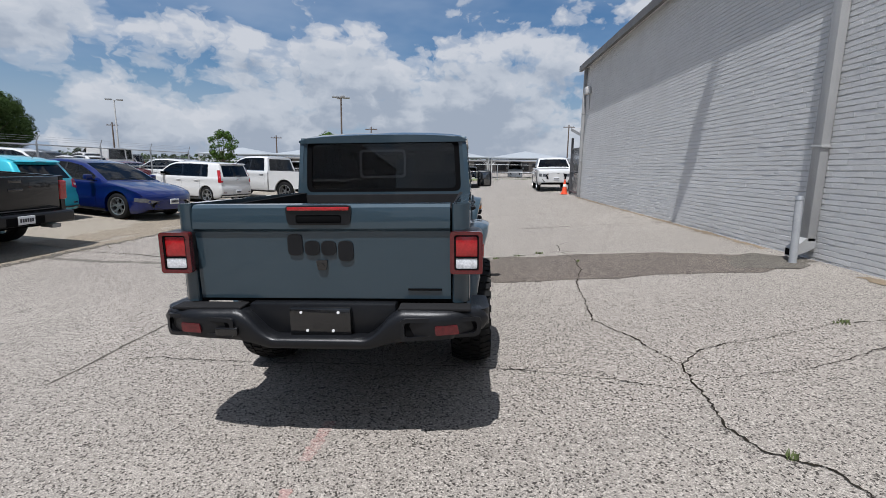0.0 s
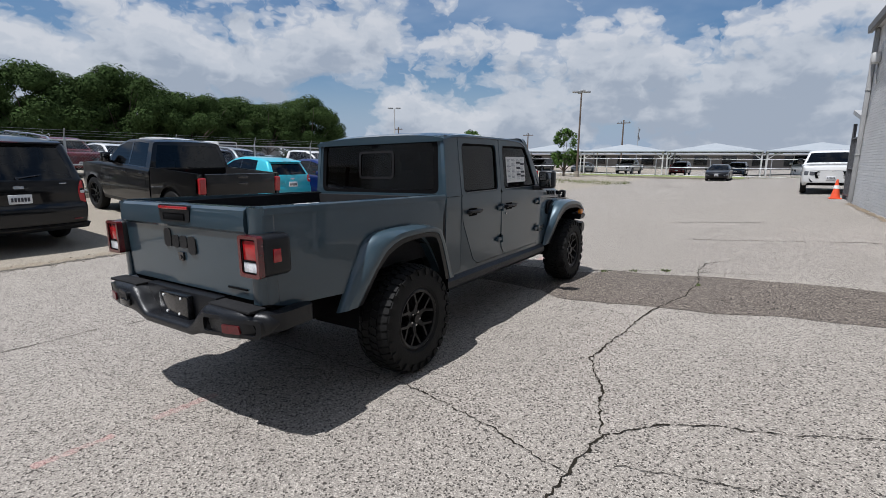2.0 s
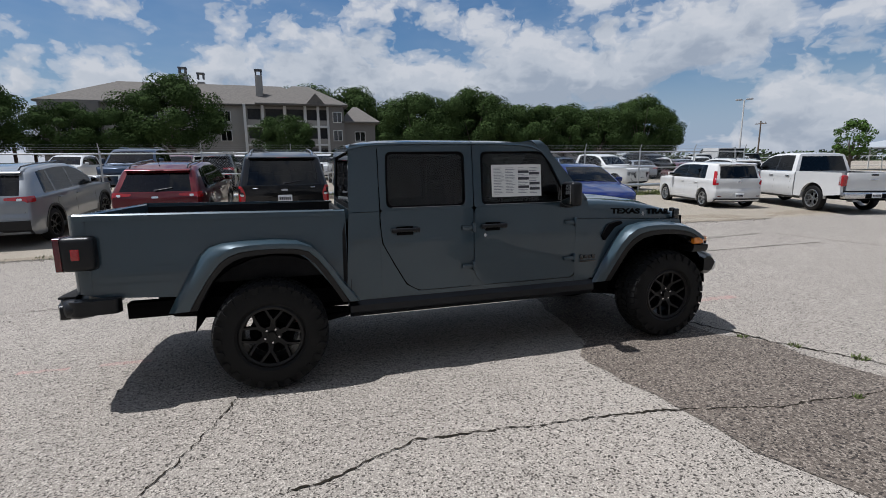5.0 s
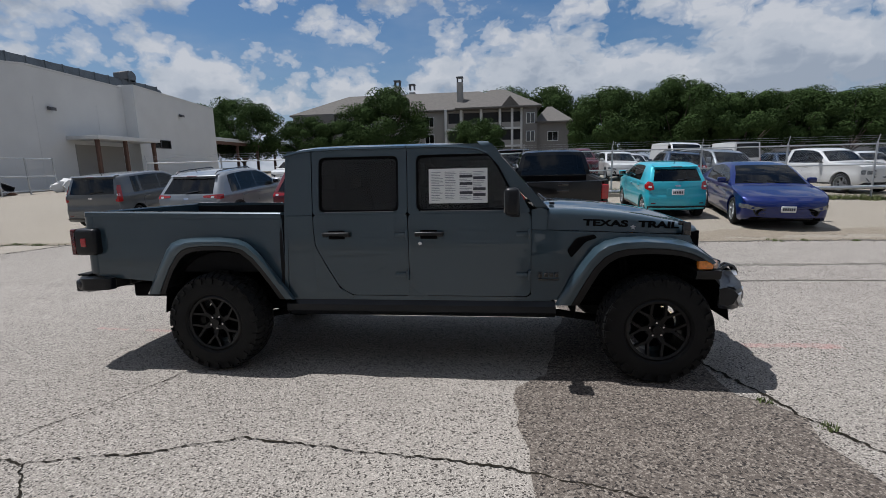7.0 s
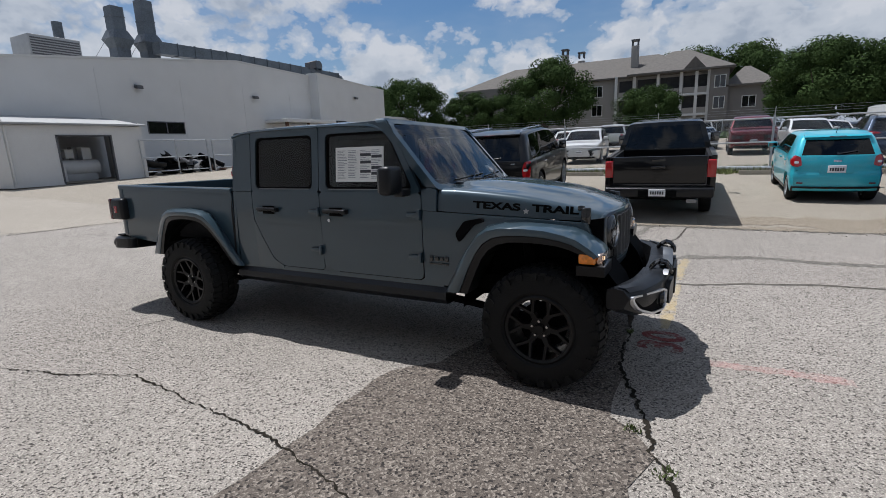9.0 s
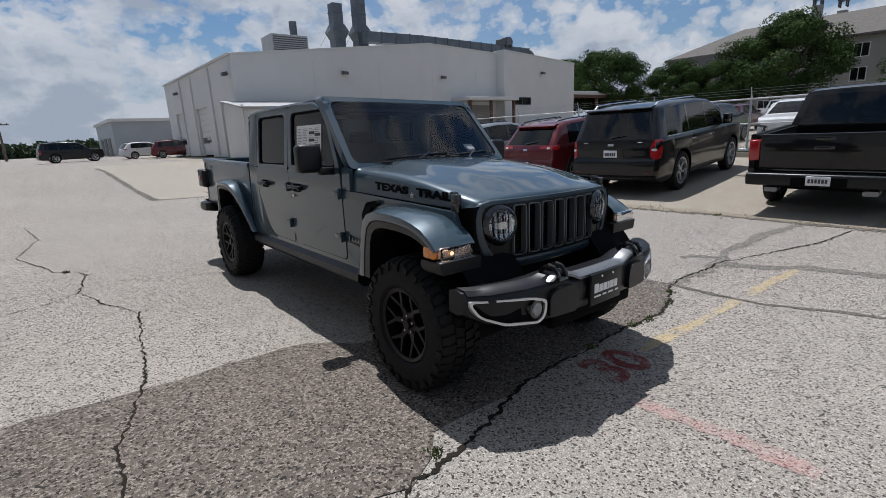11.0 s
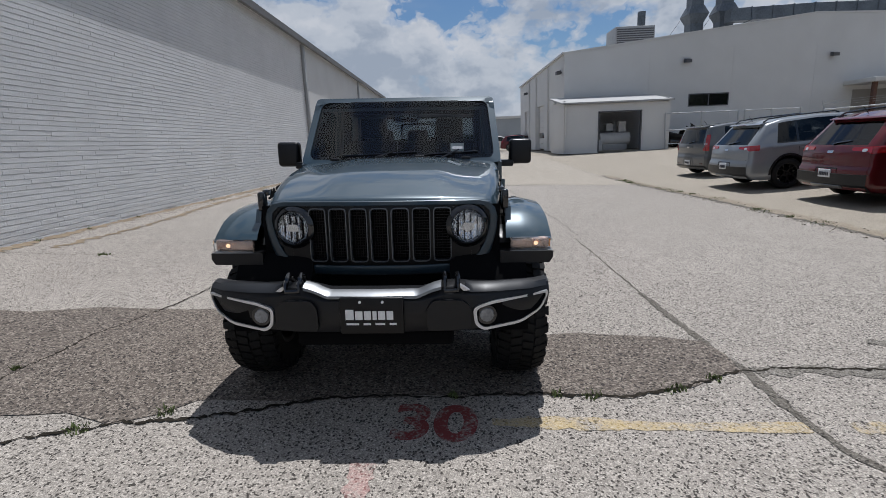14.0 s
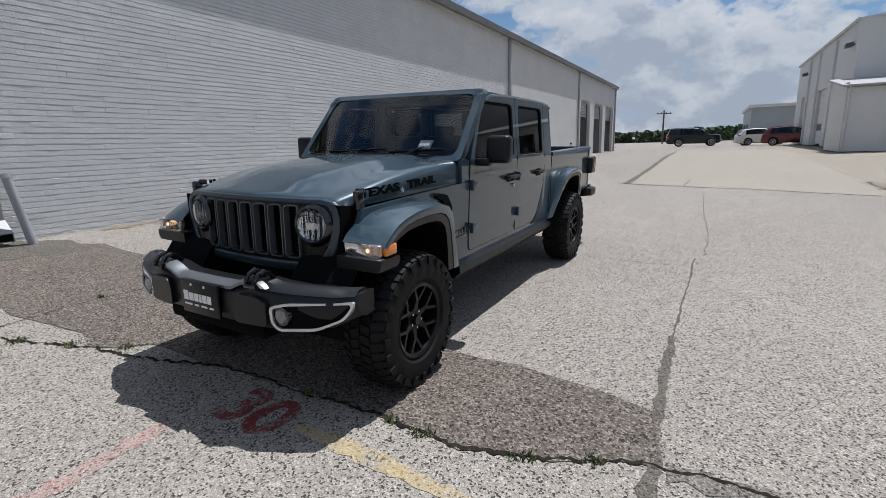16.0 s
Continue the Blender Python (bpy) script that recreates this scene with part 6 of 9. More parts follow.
    part("rear_view_mirror", box(-.11, .11, .47, .50, 1.63, 1.70, .015), M["gloss"], T)

    # underside
    bm = bmesh.new()
    for s in (1, -1):
        add_box(bm, s * .50 - .05, s * .50 + .05, -2.75, 2.25, .56 if False else .54, .66, .01)
    add_box(bm, -.62, .62, -1.10, .95, .46, .56, .01)
    add_box(bm, -.45, .45, 1.2, 2.0, .55, .90, .02)
    add_box(bm, -.36, .36, -2.6, -2.1, .56, .74, .05)
    for y in (1.7435, -1.7435):
        add_tube(bm, (-.75, y, .41), (.75, y, .41), .055, None, 12)
        add_tube(bm, (-.05 if y > 0 else -.14, y, .41), (.2 if y > 0 else .14, y, .41), .14, None, 14)
        for s in (1, -1):
            add_tube(bm, (s * .55, y - .12, .42), (s * .57, y - .18, .92), .035, None, 8)
            add_tube(bm, (s * .48, y, .45), (s * .48, y, .80), .075, None, 12)
    for s in (1, -1):
        add_tube(bm, (s * .62, -1.10, .47), (s * .55, -1.60, .36), .03, None, 8)
        add_tube(bm, (s * .62, .95, .47), (s * .55, 1.62, .36), .03, None, 8)
    add_tube(bm, (.66, -.85, .46), (.30, -2.5, .50), .035, None, 8)
    part("chassis", bm, M["gap"], T)

    for y in (1.7435, -1.7435):
        for s in (1, -1):
            add_wheel(T, s * .795, y, side=s, turn=17 * s + (40 if y > 0 else 5))
    return T


build_truck()


# ---- other vehicles ----
# top: silhouette from nose to tail; rear, front: how far the ends lean in by height; wins: side windows by stations
KINDS = dict(
    hatch=dict(L=3.64, W=1.60, H=1.49, wb=2.39, r=.29, zb=.19, belt=.99, tw=.80, fo=.70, screen=(.98, .28), rails=False,
               top=((1.82, .60), (1.76, .74), (1.60, .86), (1.30, .93), (1.02, .98), (.62, 1.22), (.28, 1.40), (-.10, 1.475), (-.55, 1.49), (-1.1, 1.475), (-1.62, 1.435), (-1.82, 1.41)),
               rear=((.19, .10), (.30, .01), (.44, 0), (.62, .02), (.66, .05), (.80, .055), (1.0, .11), (1.2, .26), (1.41, .44)), wins=((.72, -.16), (-.20, -.98)), lamp=((.60, .80), (.70, .765), (.79, .80), (.80, .90), (.74, 1.02), (.63, .98)), plate=.72),
    sedan=dict(L=4.90, W=1.86, H=1.45, wb=2.85, r=.335, zb=.17, belt=.92, tw=.76, fo=.92, screen=(1.12, .26), rails=False,
               top=((2.45, .56), (2.40, .68), (2.24, .77), (1.75, .87), (1.16, .955), (.66, 1.22), (.26, 1.38), (-.20, 1.445), (-.65, 1.44), (-1.15, 1.37), (-1.62, 1.20), (-2.0, 1.06), (-2.30, 1.02), (-2.45, .98)),
               rear=((.17, .10), (.30, .01), (.5, 0), (.7, .02), (.98, .07)), wins=((.80, -.22), (-.26, -1.30)), lamp=((.50, .80), (.86, .80), (.90, .90), (.50, .88)), plate=.45, back=(-1.20, -1.95)),
    cross=dict(L=4.65, W=1.88, H=1.67, wb=2.72, r=.36, zb=.24, belt=1.07, tw=.80, fo=.93, screen=(1.15, .42), rails=True,
               top=((2.325, .72), (2.27, .90), (2.08, .99), (1.6, 1.04), (1.19, 1.09), (.78, 1.35), (.42, 1.55), (.05, 1.645), (-.6, 1.67), (-1.3, 1.64), (-2.0, 1.585), (-2.325, 1.56)),
               rear=((.24, .12), (.36, .01), (.52, 0), (.66, .01), (.72, .05), (.90, .06), (1.08, .12), (1.3, .33), (1.56, .56)), wins=((.80, -.20), (-.24, -1.08), (-1.13, -1.62)), lamp=((.48, 1.00), (.80, .98), (.93, .94), (.94, 1.07), (.80, 1.07), (.48, 1.05)), plate=.58),
    boxy=dict(L=4.20, W=1.80, H=1.61, wb=2.60, r=.325, zb=.20, belt=1.03, tw=.86, fo=.83, screen=(1.10, .50), rails=False,
              top=((2.10, .76), (2.05, .92), (1.88, .99), (1.5, 1.03), (1.14, 1.07), (.80, 1.32), (.50, 1.51), (.20, 1.59), (-.5, 1.61), (-1.4, 1.595), (-2.10, 1.56)),
              rear=((.20, .10), (.32, .01), (.5, 0), (.64, .01), (.70, .035), (.95, .04), (1.08, .07), (1.56, .27)), wins=((.78, -.14), (-.18, -1.02), (-1.12, -1.45)), lamp=((.73, .84), (.88, .82), (.90, .95), (.84, 1.30), (.76, 1.30)), plate=.46),
    bigsuv=dict(L=5.35, W=2.06, H=1.93, wb=3.07, r=.42, zb=.30, belt=1.21, tw=.83, fo=.98, screen=(1.34, .72), rails=True,
                top=((2.675, .92), (2.63, 1.08), (2.45, 1.17), (1.9, 1.20), (1.38, 1.24), (1.02, 1.55), (.72, 1.78), (.38, 1.89), (-.3, 1.93), (-1.4, 1.92), (-2.4, 1.875), (-2.675, 1.85)),
                rear=((.30, .12), (.42, .01), (.62, 0), (.76, .01), (.82, .05), (1.05, .055), (1.22, .09), (1.85, .38)), wins=((1.0, .04), (0.0, -.98), (-1.04, -2.18)), lamp=((.86, .84), (1.0, .80), (1.02, 1.20), (.90, 1.20), (.84, 1.02)), plate=.92),
    pickup=dict(L=5.88, W=2.05, H=1.93, wb=3.74, r=.42, zb=.36, belt=1.27, tw=.80, fo=.98, screen=(1.28, .74), rails=False, end=-.94,
                top=((2.94, 1.02), (2.90, 1.15), (2.72, 1.21), (2.1, 1.25), (1.32, 1.31), (1.0, 1.58), (.72, 1.80), (.40, 1.90), (-.2, 1.93), (-.7, 1.92), (-.94, 1.89)),
                rear=((.36, 0), (1.28, 0), (1.89, .16)), wins=((.98, .10), (.05, -.74)), lamp=(), plate=.6),
    van=dict(L=5.9, W=2.0, H=2.5, wb=3.6, r=.36, zb=.25, belt=1.36, tw=.90, fo=1.05, screen=(1.98, 1.16), rails=False,
             top=((2.95, .98), (2.90, 1.18), (2.6, 1.29), (2.0, 1.42), (1.58, 1.95), (1.16, 2.36), (.8, 2.47), (-1, 2.5), (-2.95, 2.46)),
             rear=((.25, .08), (.4, 0), (1.0, .02), (2.46, .10)), wins=((1.66, .72),), lamp=((.86, .9), (.99, .9), (.97, 1.4), (.88, 1.4)), plate=.75),
)
LOW = (0.0, .05, .14, .24, .36, .46, .53, .58, .68, .80, .90, .97, 1.0)
SIDE = ((0, .93), (.05, .955), (.14, .975), (.3, .99), (.46, 1.0), (.58, .992), (.68, .984), (.80, .986), (.90, .992), (.97, .975), (1.0, .96))


def build_car(kind, name, label, category, paint, m, rim="alloy", trim="gloss", group="", chrome=False, lamp="tailred", clad=False):
    """A parked vehicle with its nose towards its own +y: one smooth shell with openings for glass and wheels."""
    k = KINDS[kind]
    L, W, H, wb, r, zb, belt = k["L"], k["W"] / 2, k["H"], k["wb"], k["r"], k["zb"], k["belt"]
    yf, yr = L / 2, -L / 2
    ax_f = yf - k["fo"]
    ax_r = ax_f - wb
    C = thing(name, label, category, m, group)
    pick = kind == "pickup"
    end = k["end"] if pick else yr
    R = r * 1.17
    top_pts = sorted(k["top"])
    axles = (ax_f,) if pick else (ax_f, ax_r)

    def ztop(y):
        return interp(y, top_pts)

    def plan(y):
        a = interp(yf - y, [(0, .84), (.04, .90), (.14, .95), (.38, .985), (.9, 1.0), (9, 1.0)])
        if not pick:
            a *= interp(y - yr, [(0, .915), (.03, .945), (.10, .975), (.3, .995), (.6, 1.0), (9, 1.0)])
        for ax in axles:
            a *= 1 + .016 * math.exp(-((y - ax) / .46) ** 2)
        return a

    def zlow(y):
        z = zb + interp(yf - y, [(0, .12), (.08, .05), (.3, 0), (9, 0)]) + (0 if pick else interp(y - yr, [(0, .06), (.1, .03), (.3, 0), (9, 0)]))
        for ax in axles:
            d = R * R - (y - ax) ** 2
            if d > 0:
                z = max(z, r + math.sqrt(d))
        return z

    def side_x(y, z):
        w = W * plan(y)
        if z <= belt:
            return w * interp((z - zb) / (belt - zb), SIDE)
        return w * (.96 - (1 - k["tw"] - .0) * (z - belt) / (H - belt))

    def bend(p):
        """Leans and bows the ends of the straight shell."""
        y = p.y
        wr = min(1.0, max(0.0, (end + .9 - y) / .9))
        wf = min(1.0, max(0.0, (y - yf + .8) / .8))
        bow = (p.x / W) ** 2
        dy = wr * (interp(p.z, k["rear"]) + (.09 if not pick else .03) * bow)
        dy -= wf * wf * (.24 * bow + interp(p.z, [(zb, .07), (zb + .15, .0), (belt - .2, 0), (belt + .1, .05)]))
        return Vector((p.x, y + dy, p.z))

    def put(nm, bm, mat, parent=None, lab="", smooth=True, sharp=40):
        for v in bm.verts:
            v.co = bend(v.co)
        return part(nm, bm, mat, parent or C, lab, smooth, sharp)

    st = [yf, yf - .03, yf - .08, yf - .16, yf - .3, yf - .45, end + .45, end + .3, end + .18, end + .1, end + .04, end]
    st += [y for y, z in top_pts if end < y < yf] + [y for w in k["wins"] for y in w] + list(k["screen"]) + list(k.get("back", ()))
    for ax in axles:
        st += [ax + R * math.cos(math.pi * i / 14) for i in range(1, 14)] + [ax + R + .002, ax + R - .002, ax - R + .002, ax - R - .002]
    st = sorted(set(round(y, 3) for y in st if end <= y <= yf), reverse=True)

    def half(y):
        zt, z0 = ztop(y), zlow(y)
        zs = min(belt, zt - .055)
        pts = [(0, z0), (side_x(y, z0) * .9, z0)]
        for f in LOW:
            z = lerp(z0, zs, f)
            pts.append((side_x(y, z), z))
        z8 = min(belt + .025, zs + .02)
        z10 = max(z8 + .004, zt - .09)
        for z in (z8, (z8 + z10) / 2, z10):
            pts.append((side_x(y, z), z))
        e = side_x(y, zt)
        pts += [(e + .004, zt - .055), (e - .022, zt - .032), (e - .08, zt - .018), (e * .5, zt - .004), (0, zt)]
        return pts
    n = len(half(yf))
    i8, ie = n - 8, n - 3
    rows = []
    for y in st:
        h = half(y)
        rows.append([Vector((x, y, z)) for x, z in h] + [Vector((-x, y, z)) for x, z in h[-2:0:-1]])
    N = len(rows[0])
    groups = collections.defaultdict(list)
    for a in range(len(st) - 1):
        ym = (st[a] + st[a + 1]) / 2
        for i in range(N):
            j = (i + 1) % N
            lo = min(i, N - i - 1)
            g = "body"
            if lo == 0:
                g = "under"
            elif i8 <= lo < i8 + 2:
                for w, (y0, y1) in enumerate(k["wins"]):
                    if y1 < ym < y0 and ztop(ym) - .09 > belt + .05:
                        g = ("side", w, i < N / 2)
            elif lo >= ie:
                if k["screen"][1] < ym < k["screen"][0]:
                    g = "windscreen"
                elif "back" in k and k["back"][1] < ym < k["back"][0]:
                    g = "rear_window"
            groups[g].append((rows[a][i], rows[a + 1][i], rows[a + 1][j], rows[a][j]))
    cols = (-1, -.88, -.45, 0, .45, .88, 1)
    for y, row, tail in ((yf, rows[0], False), (end, rows[-1], True)):
        grid = [[Vector((row[i].x * c, y, row[i].z)) for c in cols] for i in range(1, ie + 1)]
        for q in range(len(grid) - 1):
            for c in range(6):
                g = "body"
                if tail and "back" not in k and i8 <= q + 1 < i8 + 2 and 0 < c < 5:
                    g = "rear_window"
                groups[g].append((grid[q][c], grid[q][c + 1], grid[q + 1][c + 1], grid[q + 1][c]))
        groups["body"].append(tuple(grid[-1]) + (row[ie + 1], row[ie + 2], row[N - ie - 1]))

    def shell(faces):
        bm = bmesh.new()
        for f in faces:
            bm.faces.new([bm.verts.new(p) for p in f])
        bmesh.ops.remove_doubles(bm, verts=bm.verts, dist=.0012)
        return bm
    body = None
    for g in sorted(groups, key=str):
        bm = shell(groups[g])
        if g == "body":
            body = put("body", bm, paint, sharp=38)
        elif g == "under":
            put("underbody", bm, M["gap"])
        elif g in ("windscreen", "rear_window"):
            put(g, bm, M["carglass"])
        else:
            put("side_window", bm, M["fronttint"] if g[1] == 0 else M["carglass"])

    def band(y0, y1, zl, zh, off, s, steps=10):
        """A strip on the flank; zl and zh are heights or functions of y."""
        rr = []
        for i in range(steps + 1):
            y = lerp(y0, y1, i / steps)
            a, b = (f(y) if callable(f) else f for f in (zl, zh))
            zz = [lerp(a, b, t) for t in (0, .35, .7, 1)]
            rr.append([Vector((s * (side_x(y, z) - .03), y, z)) for z in (zz[0],)] + [Vector((s * (side_x(y, z) + off), y, z)) for z in zz] + [Vector((s * (side_x(y, zz[-1]) - .03), y, zz[-1]))])
        return loft(rr, closed=False)

    def end_patch(poly, y0, depth, out, s=1):
        """A shape on the nose or tail that wraps round the corner."""
        ys = [y0 - out, y0 + .01, y0 + .04, y0 + .10, y0 + depth] if y0 < 0 else [y0 + out, y0 - .01, y0 - .04, y0 - .12, y0 - depth]
        poly = rounded(poly, .03, 2)
        return loft([[Vector((s * min(u, side_x(min(max(y, end), yf), v) + .008), y, v)) for u, v in poly] for y in ys])

    # wheels, arch trim, sills
    for ax in (ax_f, ax_r):
        for s in (1, -1):
            add_wheel(C, s * (W * (plan(ax) if ax in axles else 1) - .135), ax, r=r, w=.225, rim_r=r * .68, side=s, rim=rim, spokes=5, lugs=False, muddy=False, turn=17 + 23 * s + ax * 40)
            if clad and ax in axles:
                rr = []
                for i in range(15):
                    a = math.pi * i / 14
                    ring = []
                    for q, o in ((R - .02, -.06), (R, .008), (R + .05, .012), (R + .058, -.01)):
                        y, z = ax + q * math.cos(a), r + q * math.sin(a)
                        ring.append(Vector((s * (side_x(y, z) + o), y, z)))
                    rr.append(ring)
                put("arch_trim", loft(rr, closed=False), M["blackplastic"])
    for s in (1, -1):
        put("sill_trim", band(ax_r + R + .01, ax_f - R - .01, zb + .005, zb + (.15 if clad else .07), .012, s), M["blackplastic"])
        for f in range(len(k["wins"])):
            y0, y1 = k["wins"][f]
            lo = y1 - .02
            if f + 1 < len(k["wins"]):
                put("door_pillar", band(y1 + .003, k["wins"][f + 1][0] - .003, belt + .02, lambda y: ztop(y) - .085, .004, s, 2), M["gloss"])
            if f < 2:
                hi = lambda y: belt - .02
                foot = max(zb + .10, zlow(lo) + .02)
                put("door_gap", band(lo + .004, lo - .004, foot, hi, .002, s, 1), M["gap"])
                hy = lo + .16
                xa, xb = sorted((s * (side_x(hy, belt - .14) - .02), s * (side_x(hy, belt - .14) + .026)))
                put("door_handle", box(xa, xb, hy - .10, hy + .10, belt - .155, belt - .122, .010), M["chrome"] if chrome else paint)
        y0 = k["wins"][0][0] + .06
        put("door_gap", band(y0 + .004, y0 - .004, zb + .12, belt - .03, .002, s, 1), M["gap"])
        put("belt_strip", band(k["wins"][0][0] + .10, k["wins"][-1][1] + .02, belt + .006, belt + .026, .006, s, 12), M["chrome"] if chrome else M["gloss"])
        ym = k["wins"][0][0] - .06
        xa = side_x(ym, belt) - .02
        big = kind in ("pickup", "bigsuv", "van")
        bm = box(xa + .05, xa + .25, ym - .05, ym + .07, belt + .03, belt + (.27 if big else .17), .035, 3)
        add_box(bm, xa, xa + .10, ym - .02, ym + .04, belt + .02, belt + .07, .012)
        mir = part("door_mirror", bm if s > 0 else flip(bm), paint if not pick else M["gloss"], C)
        bm = box(xa + .065, xa + .235, ym - .056, ym - .045, belt + .05, belt + (.25 if big else .15), .004)
        part("mirror_glass", bm if s > 0 else flip(bm), M["mirror"], mir)
        # headlights
        hz = ztop(yf) - .02
        if kind in ("pickup", "bigsuv", "van", "boxy"):
            poly = [(W * .52, hz - .20), (W * .90, hz - .20), (W * .90, hz - .02), (W * .52, hz - .06)]
        else:
            poly = [(W * .46, hz - .04), (W * .70, hz - .09), (W * 1.0, hz - .05), (W * 1.0, hz + .05), (W * .76, hz + .02)]
        put("headlight", end_patch(poly, yf, .30, .004, s), M["headlamp"], lab="clear headlight")
    gw = W * (.50 if kind in ("pickup", "bigsuv") else .60)
    gz = ztop(yf) - .05
    bm = loft([[Vector((u, y, v)) for u, v in rounded([(-gw, gz - .30), (gw, gz - .30), (gw * 1.12, gz - .06), (gw * .9, gz), (-gw * .9, gz), (-gw * 1.12, gz - .06)], .04)] for y in (yf + .012, yf - .06)])
    gr = put("grille", bm, M["gap"])
    for i in range(4):
        z = gz - .05 - i * .065
        put("grille_bar", box(-gw * .95, gw * .95, yf + .010, yf + .020, z - .006, z + .006, .003), M["chrome"] if chrome else M["blackplastic"], gr)
    put("front_intake", loft([[Vector((u, y, v)) for u, v in rounded([(-W * .66, zb + .16), (W * .66, zb + .16), (W * .74, zb + .30), (-W * .74, zb + .30)], .03)] for y in (yf + .008, yf - .08)]), M["blackplastic"])
    pf = put("front_plate", box(-.15, .15, yf + .004, yf + .022, zb + .26, zb + .40, .006), M["plate"])
    bm = bmesh.new()
    for i in range(6):
        add_box(bm, -.125 + i * .043, -.125 + i * .043 + .030, yf + .0215, yf + .025, zb + .30, zb + .36)
    put("plate_bars", bm, M["inkdark"], pf, smooth=False)

    # wipers, cabin
    bm = bmesh.new()
    for x in (-.45, .10):
        add_tube(bm, (x, k["screen"][0] + .03, ztop(k["screen"][0]) + .015), (x + .5, k["screen"][0] - .09, ztop(k["screen"][0] - .09) + .012), .010, .007, 5)
    put("wiper", bm, M["gloss"])
    b0, b1 = k["screen"][0], (k["wins"][-1][1])
    part("cabin", box(-W * .84, W * .84, b1 + .05, b0 - .15, zb + .3, belt - .06), M["inside"], C)
    for x in (-.38 * W / .93, .38 * W / .93):
        for f in (.50, .92):
            ys = lerp(k["wins"][0][0], k["wins"][min(1, len(k["wins"]) - 1)][1], f) + .12
            part("seat", box(x - .21, x + .21, ys - .09, ys + .05, belt - .4, belt + .14, .05), M["inside"], C)
            part("headrest", box(x - .12, x + .12, ys - .10, ys + .0, belt + .16, min(H - .22, belt + .32), .04), M["inside"], C)
    if k["rails"]:
        for s in (1, -1):
            bm = bmesh.new()
            x = W * k["tw"] - .16
            pts = [Vector((s * x, y, ztop(y) + dz)) for y, dz in ((.0, -.02), (-.12, .035), (lerp(0, end, .5), .03), (end + .72, .03), (end + .6, -.03))]
            for p, q in zip(pts, pts[1:]):
                add_tube(bm, p, q, .017, None, 6)
            part("roof_rail", bm, M["chrome"] if chrome else M["gloss"], C)

    # tail
    if pick:
        bed(C, W, end - .02, yr, belt, zb, paint, ax_r, r, lamp, trim)
        return C
    for s in (1, -1):
        tl = put("tail_lamp", end_patch(k["lamp"], yr, .22 if kind != "boxy" else .10, .012, s), M[lamp], lab="red tail lamp")
        cx, cz = sum(p[0] for p in k["lamp"]) / len(k["lamp"]), sum(p[1] for p in k["lamp"]) / len(k["lamp"])
        put("reverse_lens", end_patch([(cx - .05, cz - .035), (cx + .04, cz - .035), (cx + .04, cz + .015), (cx - .05, cz + .015)], yr, .03, .018, s), M["clear"], tl, "clear reversing lens")
        put("reflector", box(min(s * W * .70, s * W * .84), max(s * W * .70, s * W * .84), yr - .012, yr + .02, zb + .22, zb + .25, .006), M["tailrim"], lab="slim red reflector")
    zc = zb + (.36 if clad else .17)
    xs = [W * .95 * i / 10 for i in range(-10, 11)]
    tr = put("rear_trim", loft([[Vector((x, y, z)) for y, z in ((yr + .10, zc), (yr - .018, zc - .012), (yr - .022, zb + .16), (yr + .01, zb + .05), (yr + .15, zb + .03))] for x in xs], closed=False), M["blackplastic"])
    if clad:
        put("skid_plate", box(-W * .42, W * .42, yr - .026, yr + .05, zb + .07, zb + .14, .015), M["satin"], tr, "silver skid plate")
    pz = k["plate"]
    rec = put("plate_recess", loft([[Vector((u, y, v)) for u, v in rounded([(-.30, pz - .09), (.30, pz - .09), (.26, pz + .11), (-.26, pz + .11)], .03)] for y in (yr - .006, yr + .03)]), M["blackplastic"] if clad else paint)
    pl = put("number_plate", box(-.155, .155, yr - .024, yr - .005, pz - .07, pz + .08, .006), M["plate"], rec, "pale number plate")
    bm = bmesh.new()
    for i in range(6):
        add_box(bm, -.125 + i * .043, -.125 + i * .043 + .030, yr - .028, yr - .0235, pz - .035, pz + .030)
    put("plate_bars", bm, M["inkdark"], pl, smooth=False)
    g0 = zb + .50 if kind != "sedan" else belt - .3
    put("gate_gap", box(-W * .84, W * .84, yr - .002, yr + .02, g0 - .004, g0 + .004), M["gap"])
    for s in (1, -1):
        if kind != "sedan":
            x = s * W * .86
            put("gate_gap", box(x - .004, x + .004, yr - .0015, yr + .02, g0, belt), M["gap"])
    put("maker_mark", loft([[Vector((u, y, v)) for u, v in rounded([(-.07, belt - .12), (.07, belt - .12), (.07, belt - .075), (-.07, belt - .075)], .015)] for y in (yr - .010, yr + .02)]), M["chrome"])
    if kind == "bigsuv":
        put("gate_strip", box(-W * .66, W * .66, yr - .008, yr + .03, belt - .06, belt - .045, .004), M["chrome"], lab="bright strip across the tailgate")
    if kind in ("bigsuv", "cross", "hatch", "boxy"):
        ze = ztop(yr)
        x1 = side_x(yr, ze)
        rr = []
        for i in range(-6, 7):
            x = x1 * .97 * i / 6
            rr.append([Vector((x, yr + dy, ze + dz)) for dy, dz in ((.25, .012), (.0, .012), (-.10, -.012), (-.10, -.03), (.0, -.05), (.25, -.03))])
        sp = put("spoiler", loft(rr), paint)
        put("brake_lamp", box(-.14, .14, yr - .104, yr - .08, ze - .028, ze - .014, .004), M["tailrim"], sp, "slim high brake lamp")
        bm = add_tube(bmesh.new(), (0, yr - .022, belt + .05), (.34, yr - .022, belt + .10), .012, .008, 6)
        add_tube(bm, (0, yr - .03, belt + .05), (0, yr + .01, belt + .05), .025, None, 8)
        put("rear_wiper", bm, M["gloss"])
